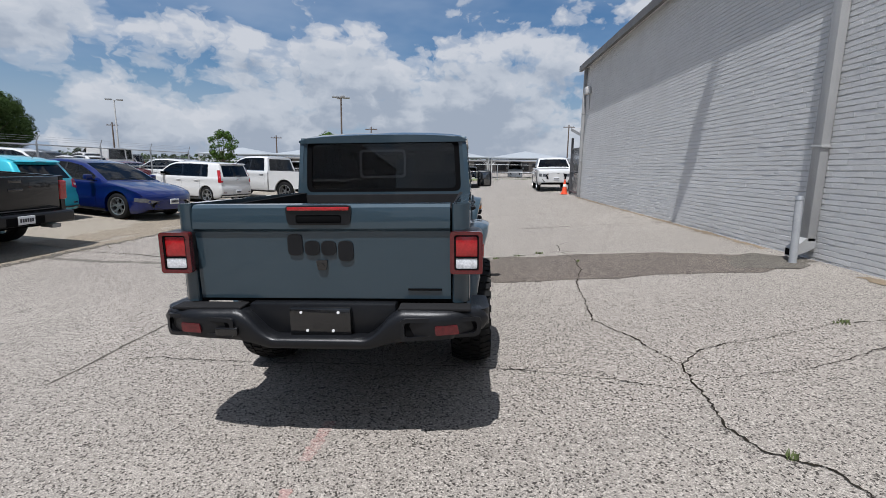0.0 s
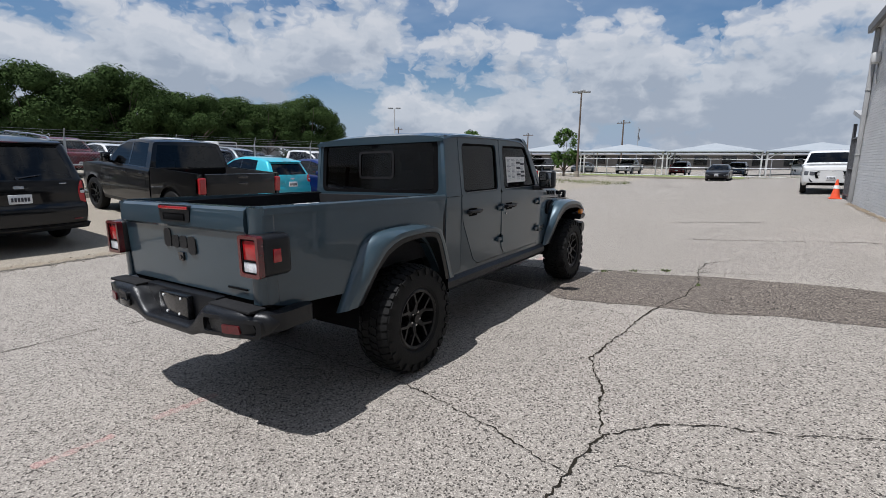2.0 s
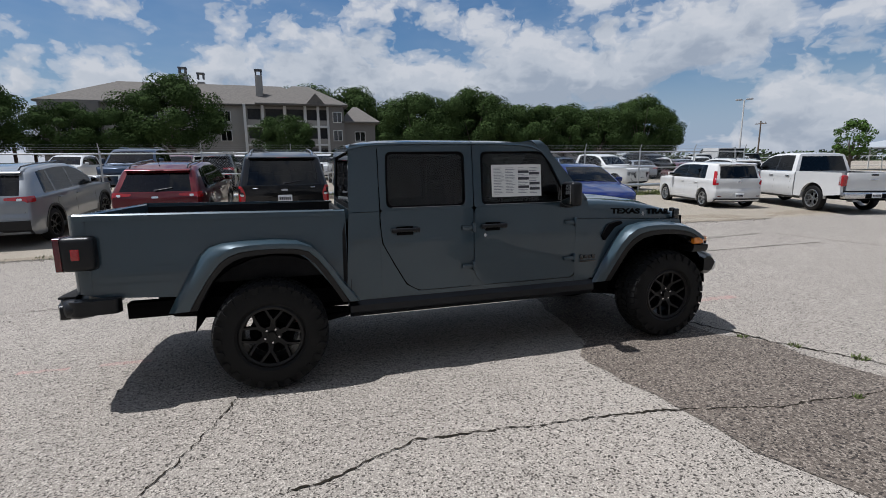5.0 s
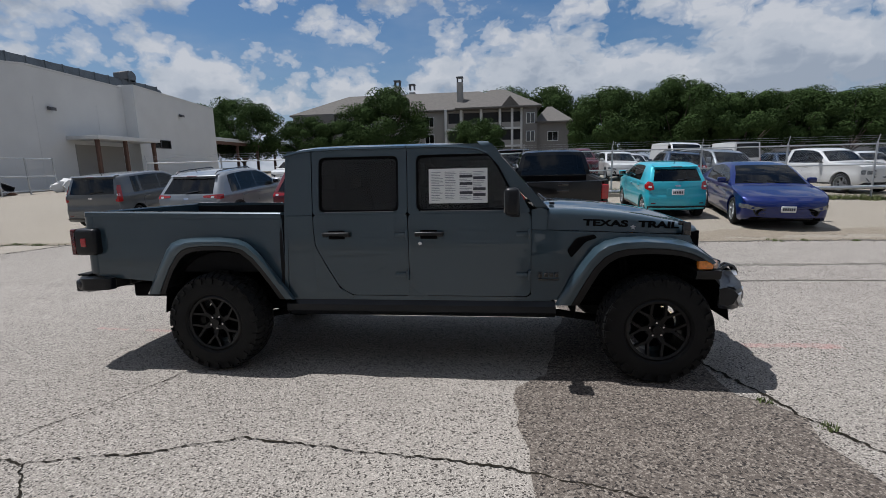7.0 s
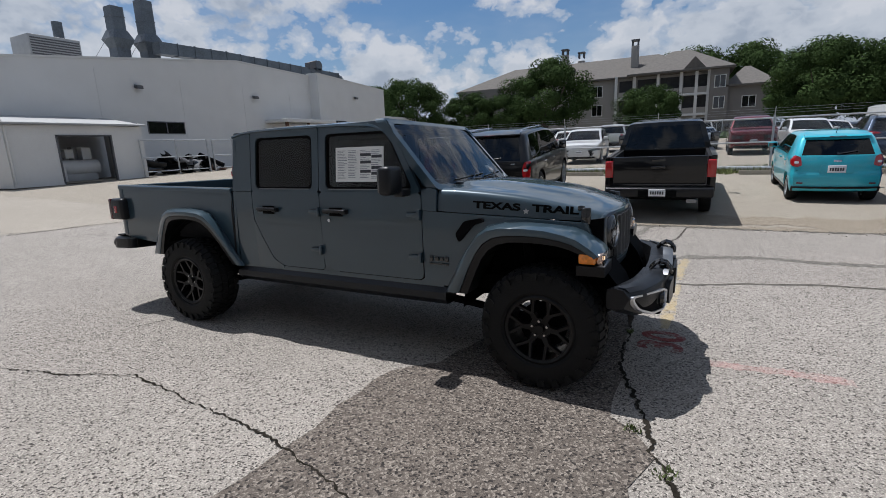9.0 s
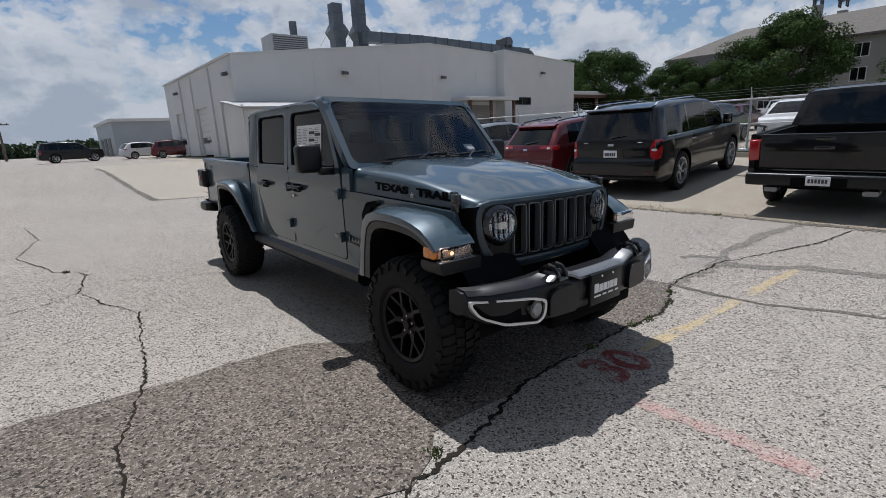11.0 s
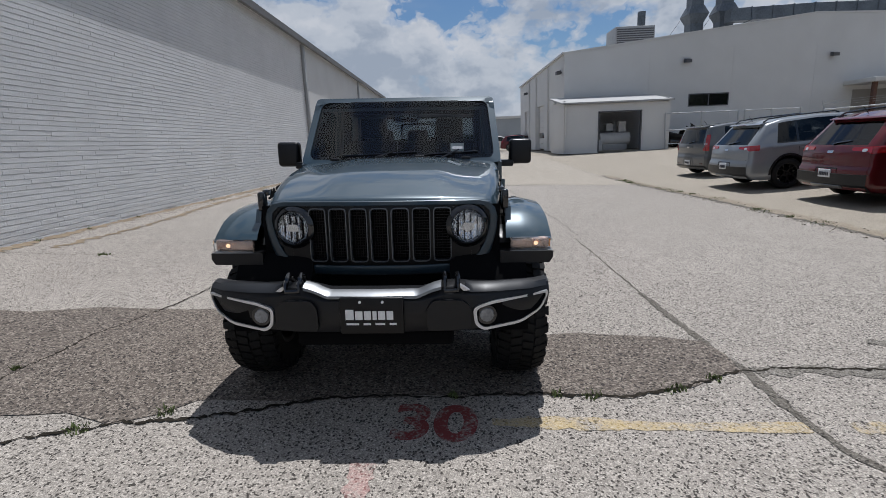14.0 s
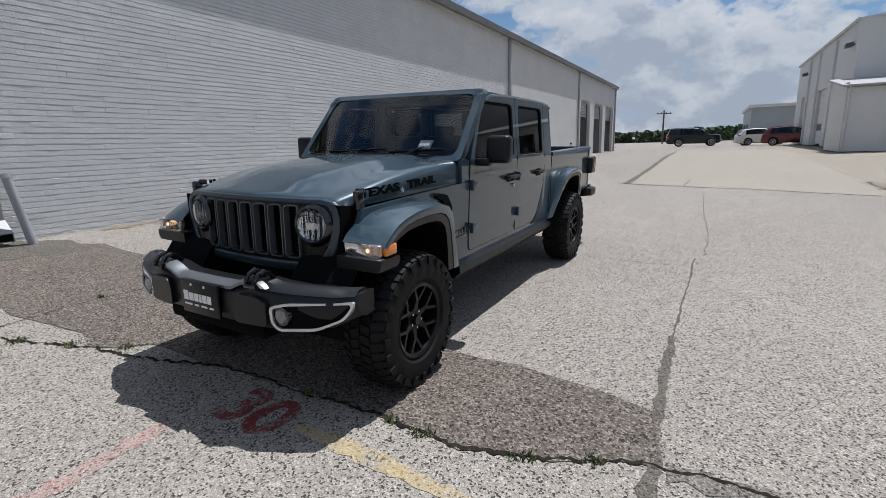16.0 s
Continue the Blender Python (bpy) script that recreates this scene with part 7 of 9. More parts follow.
    if kind in ("hatch", "boxy", "cross"):
        part("aerial", tube((0, lerp(0, end, .7), ztop(end * .7) - .01), (0, lerp(0, end, .7) - .10, ztop(end * .7) + .13), .008, .004, 6), M["gap"], C)
    return C


def bed(C, W, y1, y0, belt, zb, paint, ax, r, lamp, trim):
    """Load bed of a pickup with tailgate, lamps and bumper."""
    top = belt + .03
    arc = [(ax + r * 1.2 * math.cos(math.pi * i / 14), r + .02 + r * 1.2 * math.sin(math.pi * i / 14)) for i in range(15)]
    poly = [(y1 + .0, zb + .10), (y1, top), (y0 + .06, top), (y0 + .03, zb + .25), (ax - r * 1.2, zb + .18)] + arc[::-1] + [(ax + r * 1.2, zb + .10)]
    for s in (1, -1):
        xa, xb = s * (W - .10), s * (W - .012)
        part("bed_side", prism(poly, xa, xb, side_yz, .012), paint, C)
        xa, xb = sorted((s * (W - .16), s * (W - .10)))
        part("bed_liner", box(xa, xb, y0 + .1, y1, zb + .35, top - .02), M["inside"], C)
        xa, xb = sorted((s * (W - .17), s * (W - .012)))
        part("tail_lamp", box(xa, xb, y0 - .01, y0 + .16, .88, 1.22, .025, 3), M[lamp], C, "red tail lamp")
        part("wheel_well", prism([(ax + r * 1.3 * math.cos(math.pi * i / 12), r + r * 1.3 * math.sin(math.pi * i / 12)) for i in range(13)], s * (W - .42), s * (W - .38), side_yz), M["gap"], C)
    part("bed_floor", box(-W + .1, W - .1, y0 + .06, y1, zb + .30, zb + .36), M["inside"], C)
    g = part("tailgate", box(-W + .175, W - .175, y0, y0 + .07, .74, top, .015), paint, C)
    part("maker_mark", box(-.13, .13, y0 - .012, y0 + .01, 1.06, 1.11, .012), M["chrome" if trim == "chrome" else "gloss"], g, "plain badge bar")
    part("gate_handle", box(-.12, .12, y0 - .008, y0 + .01, top - .10, top - .04, .01), M["gloss"], g)
    bp = part("rear_bumper", box(-W + .03, W - .03, y0 - .16, y0 + .06, .50, .70, .04, 3), M[trim] if trim != "gloss" else M["blackplastic"], C)
    part("bumper_recess", box(-.36, .36, y0 - .165, y0 - .10, .51, .66, .02), M["gap"], bp)
    pl = part("number_plate", box(-.155, .155, y0 - .172, y0 - .15, .53, .67, .006), M["plate"], bp)
    bm = bmesh.new()
    for i in range(6):
        add_box(bm, -.125 + i * .043, -.125 + i * .043 + .030, y0 - .176, y0 - .171, .57, .63)
    part("frame_rail", box(-.55, .55, y0 + .1, y1, .42, .62), M["gap"], C)
    bm2 = bm
    for s in (1, -1):
        part("exhaust_tip", prism(rounded([(s * .62 - .09, .40), (s * .62 + .09, .40), (s * .62 + .09, .47), (s * .62 - .09, .47)], .02), y0 - .12, y0 + .1, front_xz), M["satin"], bp, "flat exhaust tip")
    link("plate_bars", bm2, M["inkdark"], bp)


def park(kind, x, y, rz, end="rear"):
    """Pose with the vehicle's rear (or front) bumper's middle at x, y, resting on the slope."""
    k = KINDS[kind]
    d = Vector((-math.sin(radians(rz)), math.cos(radians(rz)), 0))
    c = Vector((x, y, 0)) + d * (k["L"] / 2 if end == "rear" else -k["L"] / 2)
    ax_f = k["L"] / 2 - k["fo"]
    pf, pr = c + d * ax_f, c + d * (ax_f - k["wb"])
    zf, zrr = ground_z(pf.x, pf.y), ground_z(pr.x, pr.y)
    pitch = math.degrees(math.atan2(zf - zrr, k["wb"]))
    s = Vector((d.y, -d.x, 0)) * k["W"] * .4
    roll = math.degrees(math.atan2(ground_z(*(c + s).xy) - ground_z(*(c - s).xy), 2 * k["W"] * .4))
    z0 = lerp(zrr, zf, (0 - (ax_f - k["wb"])) / k["wb"])
    return Matrix.Translation((c.x, c.y, z0 + .002)) @ Matrix.Rotation(radians(rz), 4, "Z") @ Matrix.Rotation(radians(pitch), 4, "X") @ Matrix.Rotation(-radians(roll), 4, "Y")


BLACK = car_paint("black_paint", (0.003, 0.003, 0.0035), .0, .3, .7)
WHITE = car_paint("white_paint", (0.60, 0.60, 0.59), 0.0, .35)
CYAN = car_paint("turquoise_paint", (0.04, 0.40, 0.50), 0.1)
BLUE = car_paint("deep_blue_paint", (0.003, 0.012, 0.10), 0.3)
RED = car_paint("dark_red_paint", (0.10, 0.007, 0.010), 0.3)
SILVER = car_paint("silver_paint", (0.25, 0.265, 0.28), 0.4)
GREYP = car_paint("grey_paint", (0.11, 0.115, 0.12), 0.4)
NAVY = car_paint("navy_paint", (0.015, 0.03, 0.06), 0.3)
LIME = car_paint("lime_paint", (0.25, 0.50, 0.02), 0.1)

ROW = "cars in the front row"
build_car("hatch", "hatchback", "turquoise small hatchback parked nose to the fence", "car", CYAN, park("hatch", -9.1, 5.4, 89), group=ROW)
build_car("pickup", "pickup_truck", "glossy black pickup truck with black wheels, parked nose to the fence", "pickup truck", BLACK, park("pickup", -6.8, 2.05, 90), rim="rim", group=ROW)
build_car("bigsuv", "large_suv", "black full-size sport utility car with roof rails", "car", BLACK, park("bigsuv", -7.15, -1.75, 92), chrome=True, group=ROW)
build_car("cross", "red_suv", "dark red sport utility car with black lower trim", "car", RED, park("cross", -7.55, -4.5, 87), clad=True, group=ROW)
build_car("cross", "silver_suv", "silver-grey crossover with a silver skid plate", "car", SILVER, park("cross", -7.4, -7.65, 88), rim="rim", clad=True, group=ROW)
build_car("boxy", "boxy_hatchback", "grey boxy hatchback with tall tail lamps", "car", GREYP, park("boxy", -8.2, -11.15, 92), group=ROW)
build_car("sedan", "sedan", "deep blue sedan parked nose out", "car", BLUE, park("sedan", -7.35, 7.2, -100, "front"), group=ROW)
build_car("boxy", "boxy_hatchback", "white boxy hatchback with black lower bumper", "car", WHITE, park("boxy", -8.5, 13.3, 76), group=ROW)
build_car("pickup", "pickup_truck", "white heavy-duty pickup truck with long bed", "pickup truck", WHITE, park("pickup", -5.95, 15.75, 74), trim="chrome", chrome=True, group=ROW)
build_car("pickup", "pickup_truck", "white pickup truck parked beside the end of the brick wall", "pickup truck", WHITE, park("pickup", 5.55, 21.3, 176, "front"), trim="chrome")
build_car("sedan", "sedan", "black sedan parked across the far drive", "car", BLACK, park("sedan", 0.0, 43.6, 178, "front"))

FAR = "cars in the fenced lot behind"
far_specs = [
    ("cross", "white_crossover", "white crossover behind the chain-link fence", WHITE, (-19.5, -2.0, -88, "front")),
    ("bigsuv", "large_suv", "black full-size sport utility car behind the fence", BLACK, (-20.0, 1.4, 90, "rear")),
    ("pickup", "red_pickup", "dark red pickup truck facing the fence", RED, (-24.0, 5.4, -92, "front")),
    ("cross", "white_crossover", "white crossover facing the fence", WHITE, (-24.0, 7.8, -90, "front")),
    ("cross", "navy_crossover", "dark blue crossover behind the fence", NAVY, (-18.5, 9.0, 84, "rear")),
    ("bigsuv", "silver_suv", "silver sport utility car facing the fence", SILVER, (-18.8, 12.0, -80, "front")),
    ("cross", "black_suv", "black sport utility car behind the fence", BLACK, (-18.0, -4.9, 90, "rear")),
    ("bigsuv", "navy_suv", "dark blue sport utility car facing the fence", NAVY, (-18.2, -8.2, -88, "front")),
    ("hatch", "lime_hatchback", "lime green hatchback in the fenced lot", LIME, (-27.0, -3.2, -90, "front")),
    ("cross", "red_crossover", "red crossover in the fenced lot", RED, (-30.0, -8.0, 90, "rear")),
    ("sedan", "maroon_sedan", "dark maroon sedan in the fenced lot", RED, (-16.8, 19.6, 60, "rear")),
    ("pickup", "white_pickup", "white pickup truck facing the fence", WHITE, (-17.0, 16.2, -75, "front")),
    ("cross", "white_crossover", "white crossover beyond the long-bed pickup", WHITE, (-14.0, 20.5, 80, "rear")),
    ("sedan", "navy_sedan", "dark sedan parked under the carports", NAVY, (-24.5, 58.5, 60, "rear")),
]
for kind, nm, lab, pt, (x, y, rz, e) in far_specs:
    build_car(kind, nm, lab, "car" if "pickup" not in nm else "pickup truck", pt, park(kind, x, y, rz, e), group=FAR)
masters = {}
rs = random.Random(11)
rows = []
for i in range(16):
    rows.append((-31.5, -14.0 + i * 2.9, rs.choice((90, -90))))
for i in range(14):
    rows.append((-42.0, -12.0 + i * 3.1, rs.choice((90, -90))))
for i in range(10):
    rows.append((-26.0 - 1.2 * i, 24.0 + i * 2.6, 70 + rs.uniform(-5, 5)))
choices = [("cross", WHITE, "white crossover among rows of parked cars"), ("bigsuv", BLACK, "black sport utility car among rows of parked cars"), ("sedan", SILVER, "silver sedan among rows of parked cars"),
           ("pickup", WHITE, "white pickup truck among rows of parked cars"), ("cross", RED, "red crossover among rows of parked cars"), ("cross", NAVY, "dark blue crossover among rows of parked cars"), ("van", WHITE, "white panel van among rows of parked cars")]
for i, (x, y, rz) in enumerate(rows):
    c = rs.randrange(7) if i % 9 else 6
    if c == 6 and y < 10:
        c = rs.randrange(6)
    kind, pt, lab = choices[c]
    m = park(kind, x, y, rz, "rear")
    if c not in masters:
        masters[c] = build_car(kind, "parked_" + {"cross": "crossover", "bigsuv": "suv", "sedan": "sedan", "pickup": "pickup", "van": "van"}[kind], lab, "van" if kind == "van" else "pickup truck" if kind == "pickup" else "car", pt, m, group="cars in the far rows")
    else:
        copy_thing(masters[c], m)
# cars far down the drive
copy_thing(masters[1], park("bigsuv", 2.3, -55, 95))
copy_thing(masters[4], park("cross", -6.2, -50, 80))
copy_thing(masters[0], park("cross", -4.2, -54, 100))


# ---- fence, poles, carports and yard things ----
FX = -14.8


def chain_link(bm, y0, y1, z0f, z1f, step=.09, w=.0028):
    """Woven wire as crossing strands in the plane x = FX."""
    n = int((y1 - y0) / step)
    for k in range(-24, n):
        for sgn in (1, -1):
            a = y0 + k * step
            h = 1.62
            ya, yb = (a, a + h) if sgn > 0 else (a + h, a)
            za, zb = 0.0, h
            pts = []
            for yy, zz in ((ya, za), (yb, zb)):
                pts.append((yy, zz))
            (p0, q0), (p1, q1) = pts
            t0 = max(0, min(1, (y0 - p0) / (p1 - p0))) if p1 > p0 else max(0, min(1, (y1 - p0) / (p1 - p0)))
            t1 = max(0, min(1, (y1 - p0) / (p1 - p0))) if p1 > p0 else max(0, min(1, (y0 - p0) / (p1 - p0)))
            if t1 - t0 < .02:
                continue
            e = []
            for t in (t0, t1):
                yy, zz = lerp(p0, p1, t), lerp(q0, q1, t) + z0f
                e.append((yy, zz))
            vs = [bm.verts.new((FX + .03, e[0][0] - w, e[0][1])), bm.verts.new((FX + .03, e[0][0] + w, e[0][1])), bm.verts.new((FX + .03, e[1][0] + w, e[1][1])), bm.verts.new((FX + .03, e[1][0] - w, e[1][1]))]
            bm.faces.new(vs)


def build_fence():
    zg = ground_z(FX)
    f = thing("chain_link_fence", "galvanised chain-link fence with pipe rails between the car rows", "fence")
    posts = [-14.4, -11.0, -7.8, -4.65, -1.6, 1.6, 4.95, 8.2, 11.2, 14.2, 17.4, 20.6]
    for y in posts:
        p = part("post", tube((FX, y, ground_z(FX, y) - .02), (FX, y, zg + 1.75), .032), M["galv"], f)
        part("barb_arm", tube((FX, y, zg + 1.74), (FX + .10, y, zg + 2.0), .014, None, 6), M["galv"], p)
    for z, r in ((.10, .07), (.92, .022), (1.66, .024)):
        part("rail", tube((FX, posts[0], zg + z), (FX, posts[-1], zg + z), r, None, 8), M["galv"], f)
    for k in range(3):
        part("wire", tube((FX + .02 + .03 * k, posts[0], zg + 1.80 + .075 * k), (FX + .02 + .03 * k, posts[-1], zg + 1.80 + .075 * k), .004, None, 4), M["galv"], f)
    bm = bmesh.new()
    chain_link(bm, -4.65, 20.6, zg + .03, 0)
    tagged(part("mesh", bm, M["galv"], f, "woven wire mesh", smooth=False), kind="stuff")
    # fence further along in front of the drive's end
    g = thing("chain_link_fence", "low chain-link fence along the far side of the lot", "fence")
    for k in range(12):
        part("post", tube((-46 + k * 5, 50, -.1), (-46 + k * 5, 50, 2.0), .04), M["galv"], g)
    for z in (.3, 1.1, 1.95):
        part("rail", tube((-46, 50, z), (9, 50, z), .025, None, 6), M["galv"], g)


build_fence()


def wheel_stop(x, y, rz):
    w = thing("wheel_stop", "weathered concrete wheel stop", "wheel stop", pose(x, y, ground_z(x, y), 0, 0, rz), group="wheel stops by the fence")
    part("block", prism([(-.09, 0), (.09, 0), (.06, .13), (-.06, .13)], -.95, .95, lambda u, v, h: Vector((u, h, v)), .01), M["lot"], w)
    return w


for y in (-10.4, -7.9, -3.4, -1.0, 1.9, 5.0, 7.8):
    wheel_stop(-14.0, y, 0)


def build_enclosure():
    e = thing("fence_panels", "loose galvanised fence frames leaning round a scrap heap", "fence", pose(0, -27.0, .35))
    xs = [-14.4, -16.7, -19.0, -19.4, -21.1, -22.9]
    for x in xs:
        part("post", tube((x, 0, ground_z(x, -27) - .40), (x + .1, .05, 2.45), .05), M["galv"], e)
    for a, b in ((xs[0], xs[2]), (xs[3], xs[5])):
        for z in (.5, 1.35, 2.4):
            part("rail", tube((a, .02, z), (b, .02, z), .035, None, 6), M["galv"], e)
    rs = random.Random(5)
    for k in range(54):
        x, y = rs.uniform(-20.0, -15.0), rs.uniform(-29.6, -27.4)
        half, deep, tall, bow = rs.uniform(.5, .95), rs.uniform(.10, .2), rs.uniform(.14, .34), rs.uniform(.10, .5)
        twist = rs.uniform(-.5, .5)
        rings = []
        for j in range(13):
            u = j / 6 - 1
            c = Vector((u * half, -bow * abs(u) ** 2.6, .05 * noise.noise(Vector((u * 2, k, 0)))))
            end = 1 - .45 * abs(u) ** 4
            turn = Matrix.Rotation(twist * u, 3, "X")
            rings.append([c + turn @ Vector((0, p, q * end)) for p, q in ((-deep, tall), (-.02, tall * .9), (deep * .6, tall * .4), (deep * .5, -tall * .3), (0, -tall * .8), (-deep * .7, -tall),
                                                                          (-deep * .75, -tall * .94), (-.03, -tall * .72), (deep * .4, -tall * .26), (deep * .5, tall * .36), (-.05, tall * .82), (-deep, tall * .92))])
        mat = M[rs.choice(("gloss", "blackplastic", "gloss", "gap", "blackplastic", "gloss", "seatgrey", "gap", "wood"))]
        o = link("scrap_bumper", loft(rings), mat, smooth=True)
        o.matrix_world = pose(x, y, ground_z(x, y) + tall * .8 + rs.uniform(0, .62), rs.uniform(-60, 60), rs.uniform(-35, 35), rs.uniform(0, 360))
        tagged(o, "discarded car body panel in the scrap heap", "scrap", "scrap heap of body panels")
    for x, y, s in ((-23.6, -26.6, .9), (-25.0, -26.4, .8)):
        bm = bmesh.new()
        bmesh.ops.create_icosphere(bm, subdivisions=3, radius=1)
        for v in bm.verts:
            v.co = Vector((v.co.x * s * 1.3, v.co.y * s * .6, max(-.3, v.co.z * s * .6))) * (1 + .5 * noise.noise(v.co * 1.8 + Vector((x, 0, 0))))
        o = link("scrap_bumper", bm, M["trimwhite"], smooth=True)
        o.matrix_world = pose(x, y, ground_z(x, y) + .28)
        tagged(o, "discarded white car body panel on the paving", "scrap", "scrap heap of body panels")


build_enclosure()


def build_leanto_things():
    z = .17
    t = thing("storage_tank", "white ribbed storage tank inside the lean-to", "tank", pose(-11.6, -28.6, z))
    part("drum", tube((-1.0, 0, .75), (1.0, 0, .75), .42, None, 20), M["trimwhite"], t)
    part("cradle", box(-.8, .8, -.35, .35, 0, .4, .02), M["trimgrey"], t)
    for k, (x, y, w, h, zz) in enumerate(((-12.2, -28.9, .5, .7, 1.1), (-11.4, -29.1, .45, .5, 1.2), (-12.1, -29.6, .6, 1.9, 0), (-10.5, -28.2, .35, .7, 0))):
        o = link("crate", box(-w / 2, w / 2, -.25, .25, 0, h, .02), M["trimwhite"] if k != 2 else M["trimgrey"])
        o.matrix_world = pose(x, y, z + zz + (0.07 if zz else 0))
        tagged(o, "pale plastic crate stored in the lean-to", "crate", "crates in the lean-to")


lifted(build_leanto_things, .4)


def lamp_post(x, y, h, heads, label):
    p = thing("lamp_post", label, "street lamp", pose(x, y, ground_z(x, y)))
    part("pole", tube((0, 0, 0), (0, 0, h), .11, .07), M["timber"] if heads > 2 else M["trimwhite"], p)
    part("base", tube((0, 0, 0), (0, 0, .6), .25), M["lot"], p)
    for k in range(heads):
        a = 2 * math.pi * k / heads + .5
        d = Vector((math.cos(a), math.sin(a), 0))
        arm = part("arm", tube((0, 0, h - .05), d * .36 + Vector((0, 0, h + .05)), .035), M["poleblue"], p)
        bm = box(-.32, .32, -.2, .2, -.09, .09, .03)
        bmesh.ops.transform(bm, matrix=Matrix.Translation(d * .55 + Vector((0, 0, h + .05))) @ Matrix.Rotation(a, 4, "Z"), verts=bm.verts)
        part("lamp_head", bm, M["poleblue"], arm)
    return p


lamp_post(-12.3, 43.6, 8.2, 4, "tall grey lamp post with four flat heads")
lamp_post(-40.0, 48.9, 8.0, 2, "pale lamp post with floodlights at the lot's edge")


def utility_pole(x, y, h, arms=1):
    p = thing("utility_pole", "weathered timber utility pole with a crossarm", "utility pole", pose(x, y, 0))
    part("pole", tube((0, 0, -.2), (0, 0, h), .17, .12), M["timber"], p)
    for k in range(arms):
        part("crossarm", box(-1.2, 1.2, -.06, .06, h - .6 - .8 * k, h - .45 - .8 * k), M["timber"], p)
        for dx in (-1.0, -.4, .4, 1.0):
            part("insulator", tube((dx, 0, h - .45 - .8 * k), (dx, 0, h - .25 - .8 * k), .05, .04, 8), M["darkmetal"], p)
    return p


utility_pole(21.8, 100, 10.9)
utility_pole(-18.7, 90, 9.2)
utility_pole(-41.9, 100, 7.9)
utility_pole(-70, 87.8, 9.3)
utility_pole(5.6, -90, 6.0)
fl = thing("flag_pole", "slim mast with a furled dark flag", "flag pole", pose(-17.0, 95, 0))
part("mast", tube((0, 0, 0), (0, 0, 8.2), .07, .04), M["poleblue"], fl)
part("flag", loft([[Vector((.05 + .12 * math.sin(k), .06 * math.cos(2 * k), 7.9 - .28 * k)), Vector((.25 + .1 * math.sin(k + 1), .1 * math.cos(k), 7.9 - .28 * k))] for k in range(9)], closed=False), M["darkmetal"], fl)


def carport(x, y):
    c = thing("carport", "white peaked carport canopy on white posts", "carport", pose(x, y, 0), group="carports across the road")
    bm = bmesh.new()
    w, d = 4.9, 3.2
    ring = [bm.verts.new((a * w, b * d, 2.95)) for a, b in ((-1, -1), (1, -1), (1, 1), (-1, 1))]
    low = [bm.verts.new((a * w, b * d, 2.80)) for a, b in ((-1, -1), (1, -1), (1, 1), (-1, 1))]
    pk = bm.verts.new((0, 0, 3.9))
    for i in range(4):
        bm.faces.new((ring[i], ring[(i + 1) % 4], pk))
        bm.faces.new((low[i], low[(i + 1) % 4], ring[(i + 1) % 4], ring[i]))
    part("canopy", bm, M["canopy"], c, smooth=False)
    for a in (-1, 1):
        for b in (-1, 1):
            part("post", tube((a * (w - .15), b * (d - .2), 0), (a * (w - .15), b * (d - .2), 2.85), .08), M["trimwhite"], c)
            part("brace", tube((a * (w - .15), b * (d - .2), 2.0), (a * (w - 1.2), b * (d - .2), 2.8), .04), M["trimwhite"], c)
    return c


cp = carport(-31.5, 62)
for k in range(1, 6):
    copy_thing(cp, pose(-31.5 + 10.0 * k, 62, 0))
for k in range(7):
    copy_thing(masters[sorted(masters)[k % len(masters)]], pose(-30.0 + 6.2 * k, 63.0, .05, 0, 0, 176))
sb = thing("low_building", "long drab building with a white flat roof far across the road", "building", pose(-5, 118, 0))
part("wall", box(-48, 30, -8, 8, 0, 3.1), M["tower"], sb)
part("roof", box(-49, 31, -9, 9, 3.1, 3.4), M["trimgrey"], sb)
for k in range(14):
    part("window", box(-45 + k * 5.2, -42.5 + k * 5.2, -8.06, -7.98, 1.0, 2.9), M["gloss"], sb)
fb = thing("low_building", "pale flat-roofed building behind the white workshop", "building", pose(-12, -86, 0))
part("wall", box(-8, 5.2, -16, 6, 0, 5.2), M["canopy"], fb)
part("roof", box(-8.3, 5.5, -16.3, 6.3, 5.2, 5.6), M["trimwhite"], fb)
for k in range(3):
    part("bay_door", box(5.18, 5.26, -12 + 5 * k, -8.5 + 5 * k, .2, 3.0), M["darkmetal"], fb)

# kerb and grass edge at the drive's far end
struct("kerb", box(-34, 12, 48.6, 48.8, -.2, .16, .02), M["lot"], "low concrete kerb at the drive's far end", "kerb")
struct("grass_verge", box(-34, 12, 48.8, 57, -.2, .12), M["grass"], "dry grass verge behind the kerb", "verge")


def safety_cone(x, y):
    c = thing("safety_cone", "orange traffic cone standing by the wall's end", "traffic cone", pose(x, y, ground_z(x, y)))
    part("cone", tube((0, 0, .03), (0, 0, .72), .15, .03, 18), M["cone"], c)
    part("base", box(-.19, .19, -.19, .19, 0, .035, .01), M["cone"], c)
    part("band", tube((0, 0, .38), (0, 0, .5), .093, .072, 18), M["white"], c)
    return c


safety_cone(5.45, 18.5)
copy_thing(safety_cone(-26.3, -26.2), pose(-5.6, -60.0, .2))

# lean-to porch and gate behind the wall's end
pg = thing("side_gate", "black metal gate under a small porch roof at the wall's end", "gate", pose(6.15, 16.35, .34))
part("porch_roof", prism([(0, 2.65), (2.2, 3.05), (2.2, 3.2), (0, 2.78)], -.55, .5, lambda u, v, h: Vector((h, u, v))), M["trimgrey"], pg)
for y in (.25, 2.1):
    part("gate_post", box(-.5, -.4, y - .05, y + .05, 0, 2.7), M["darkmetal"], pg)
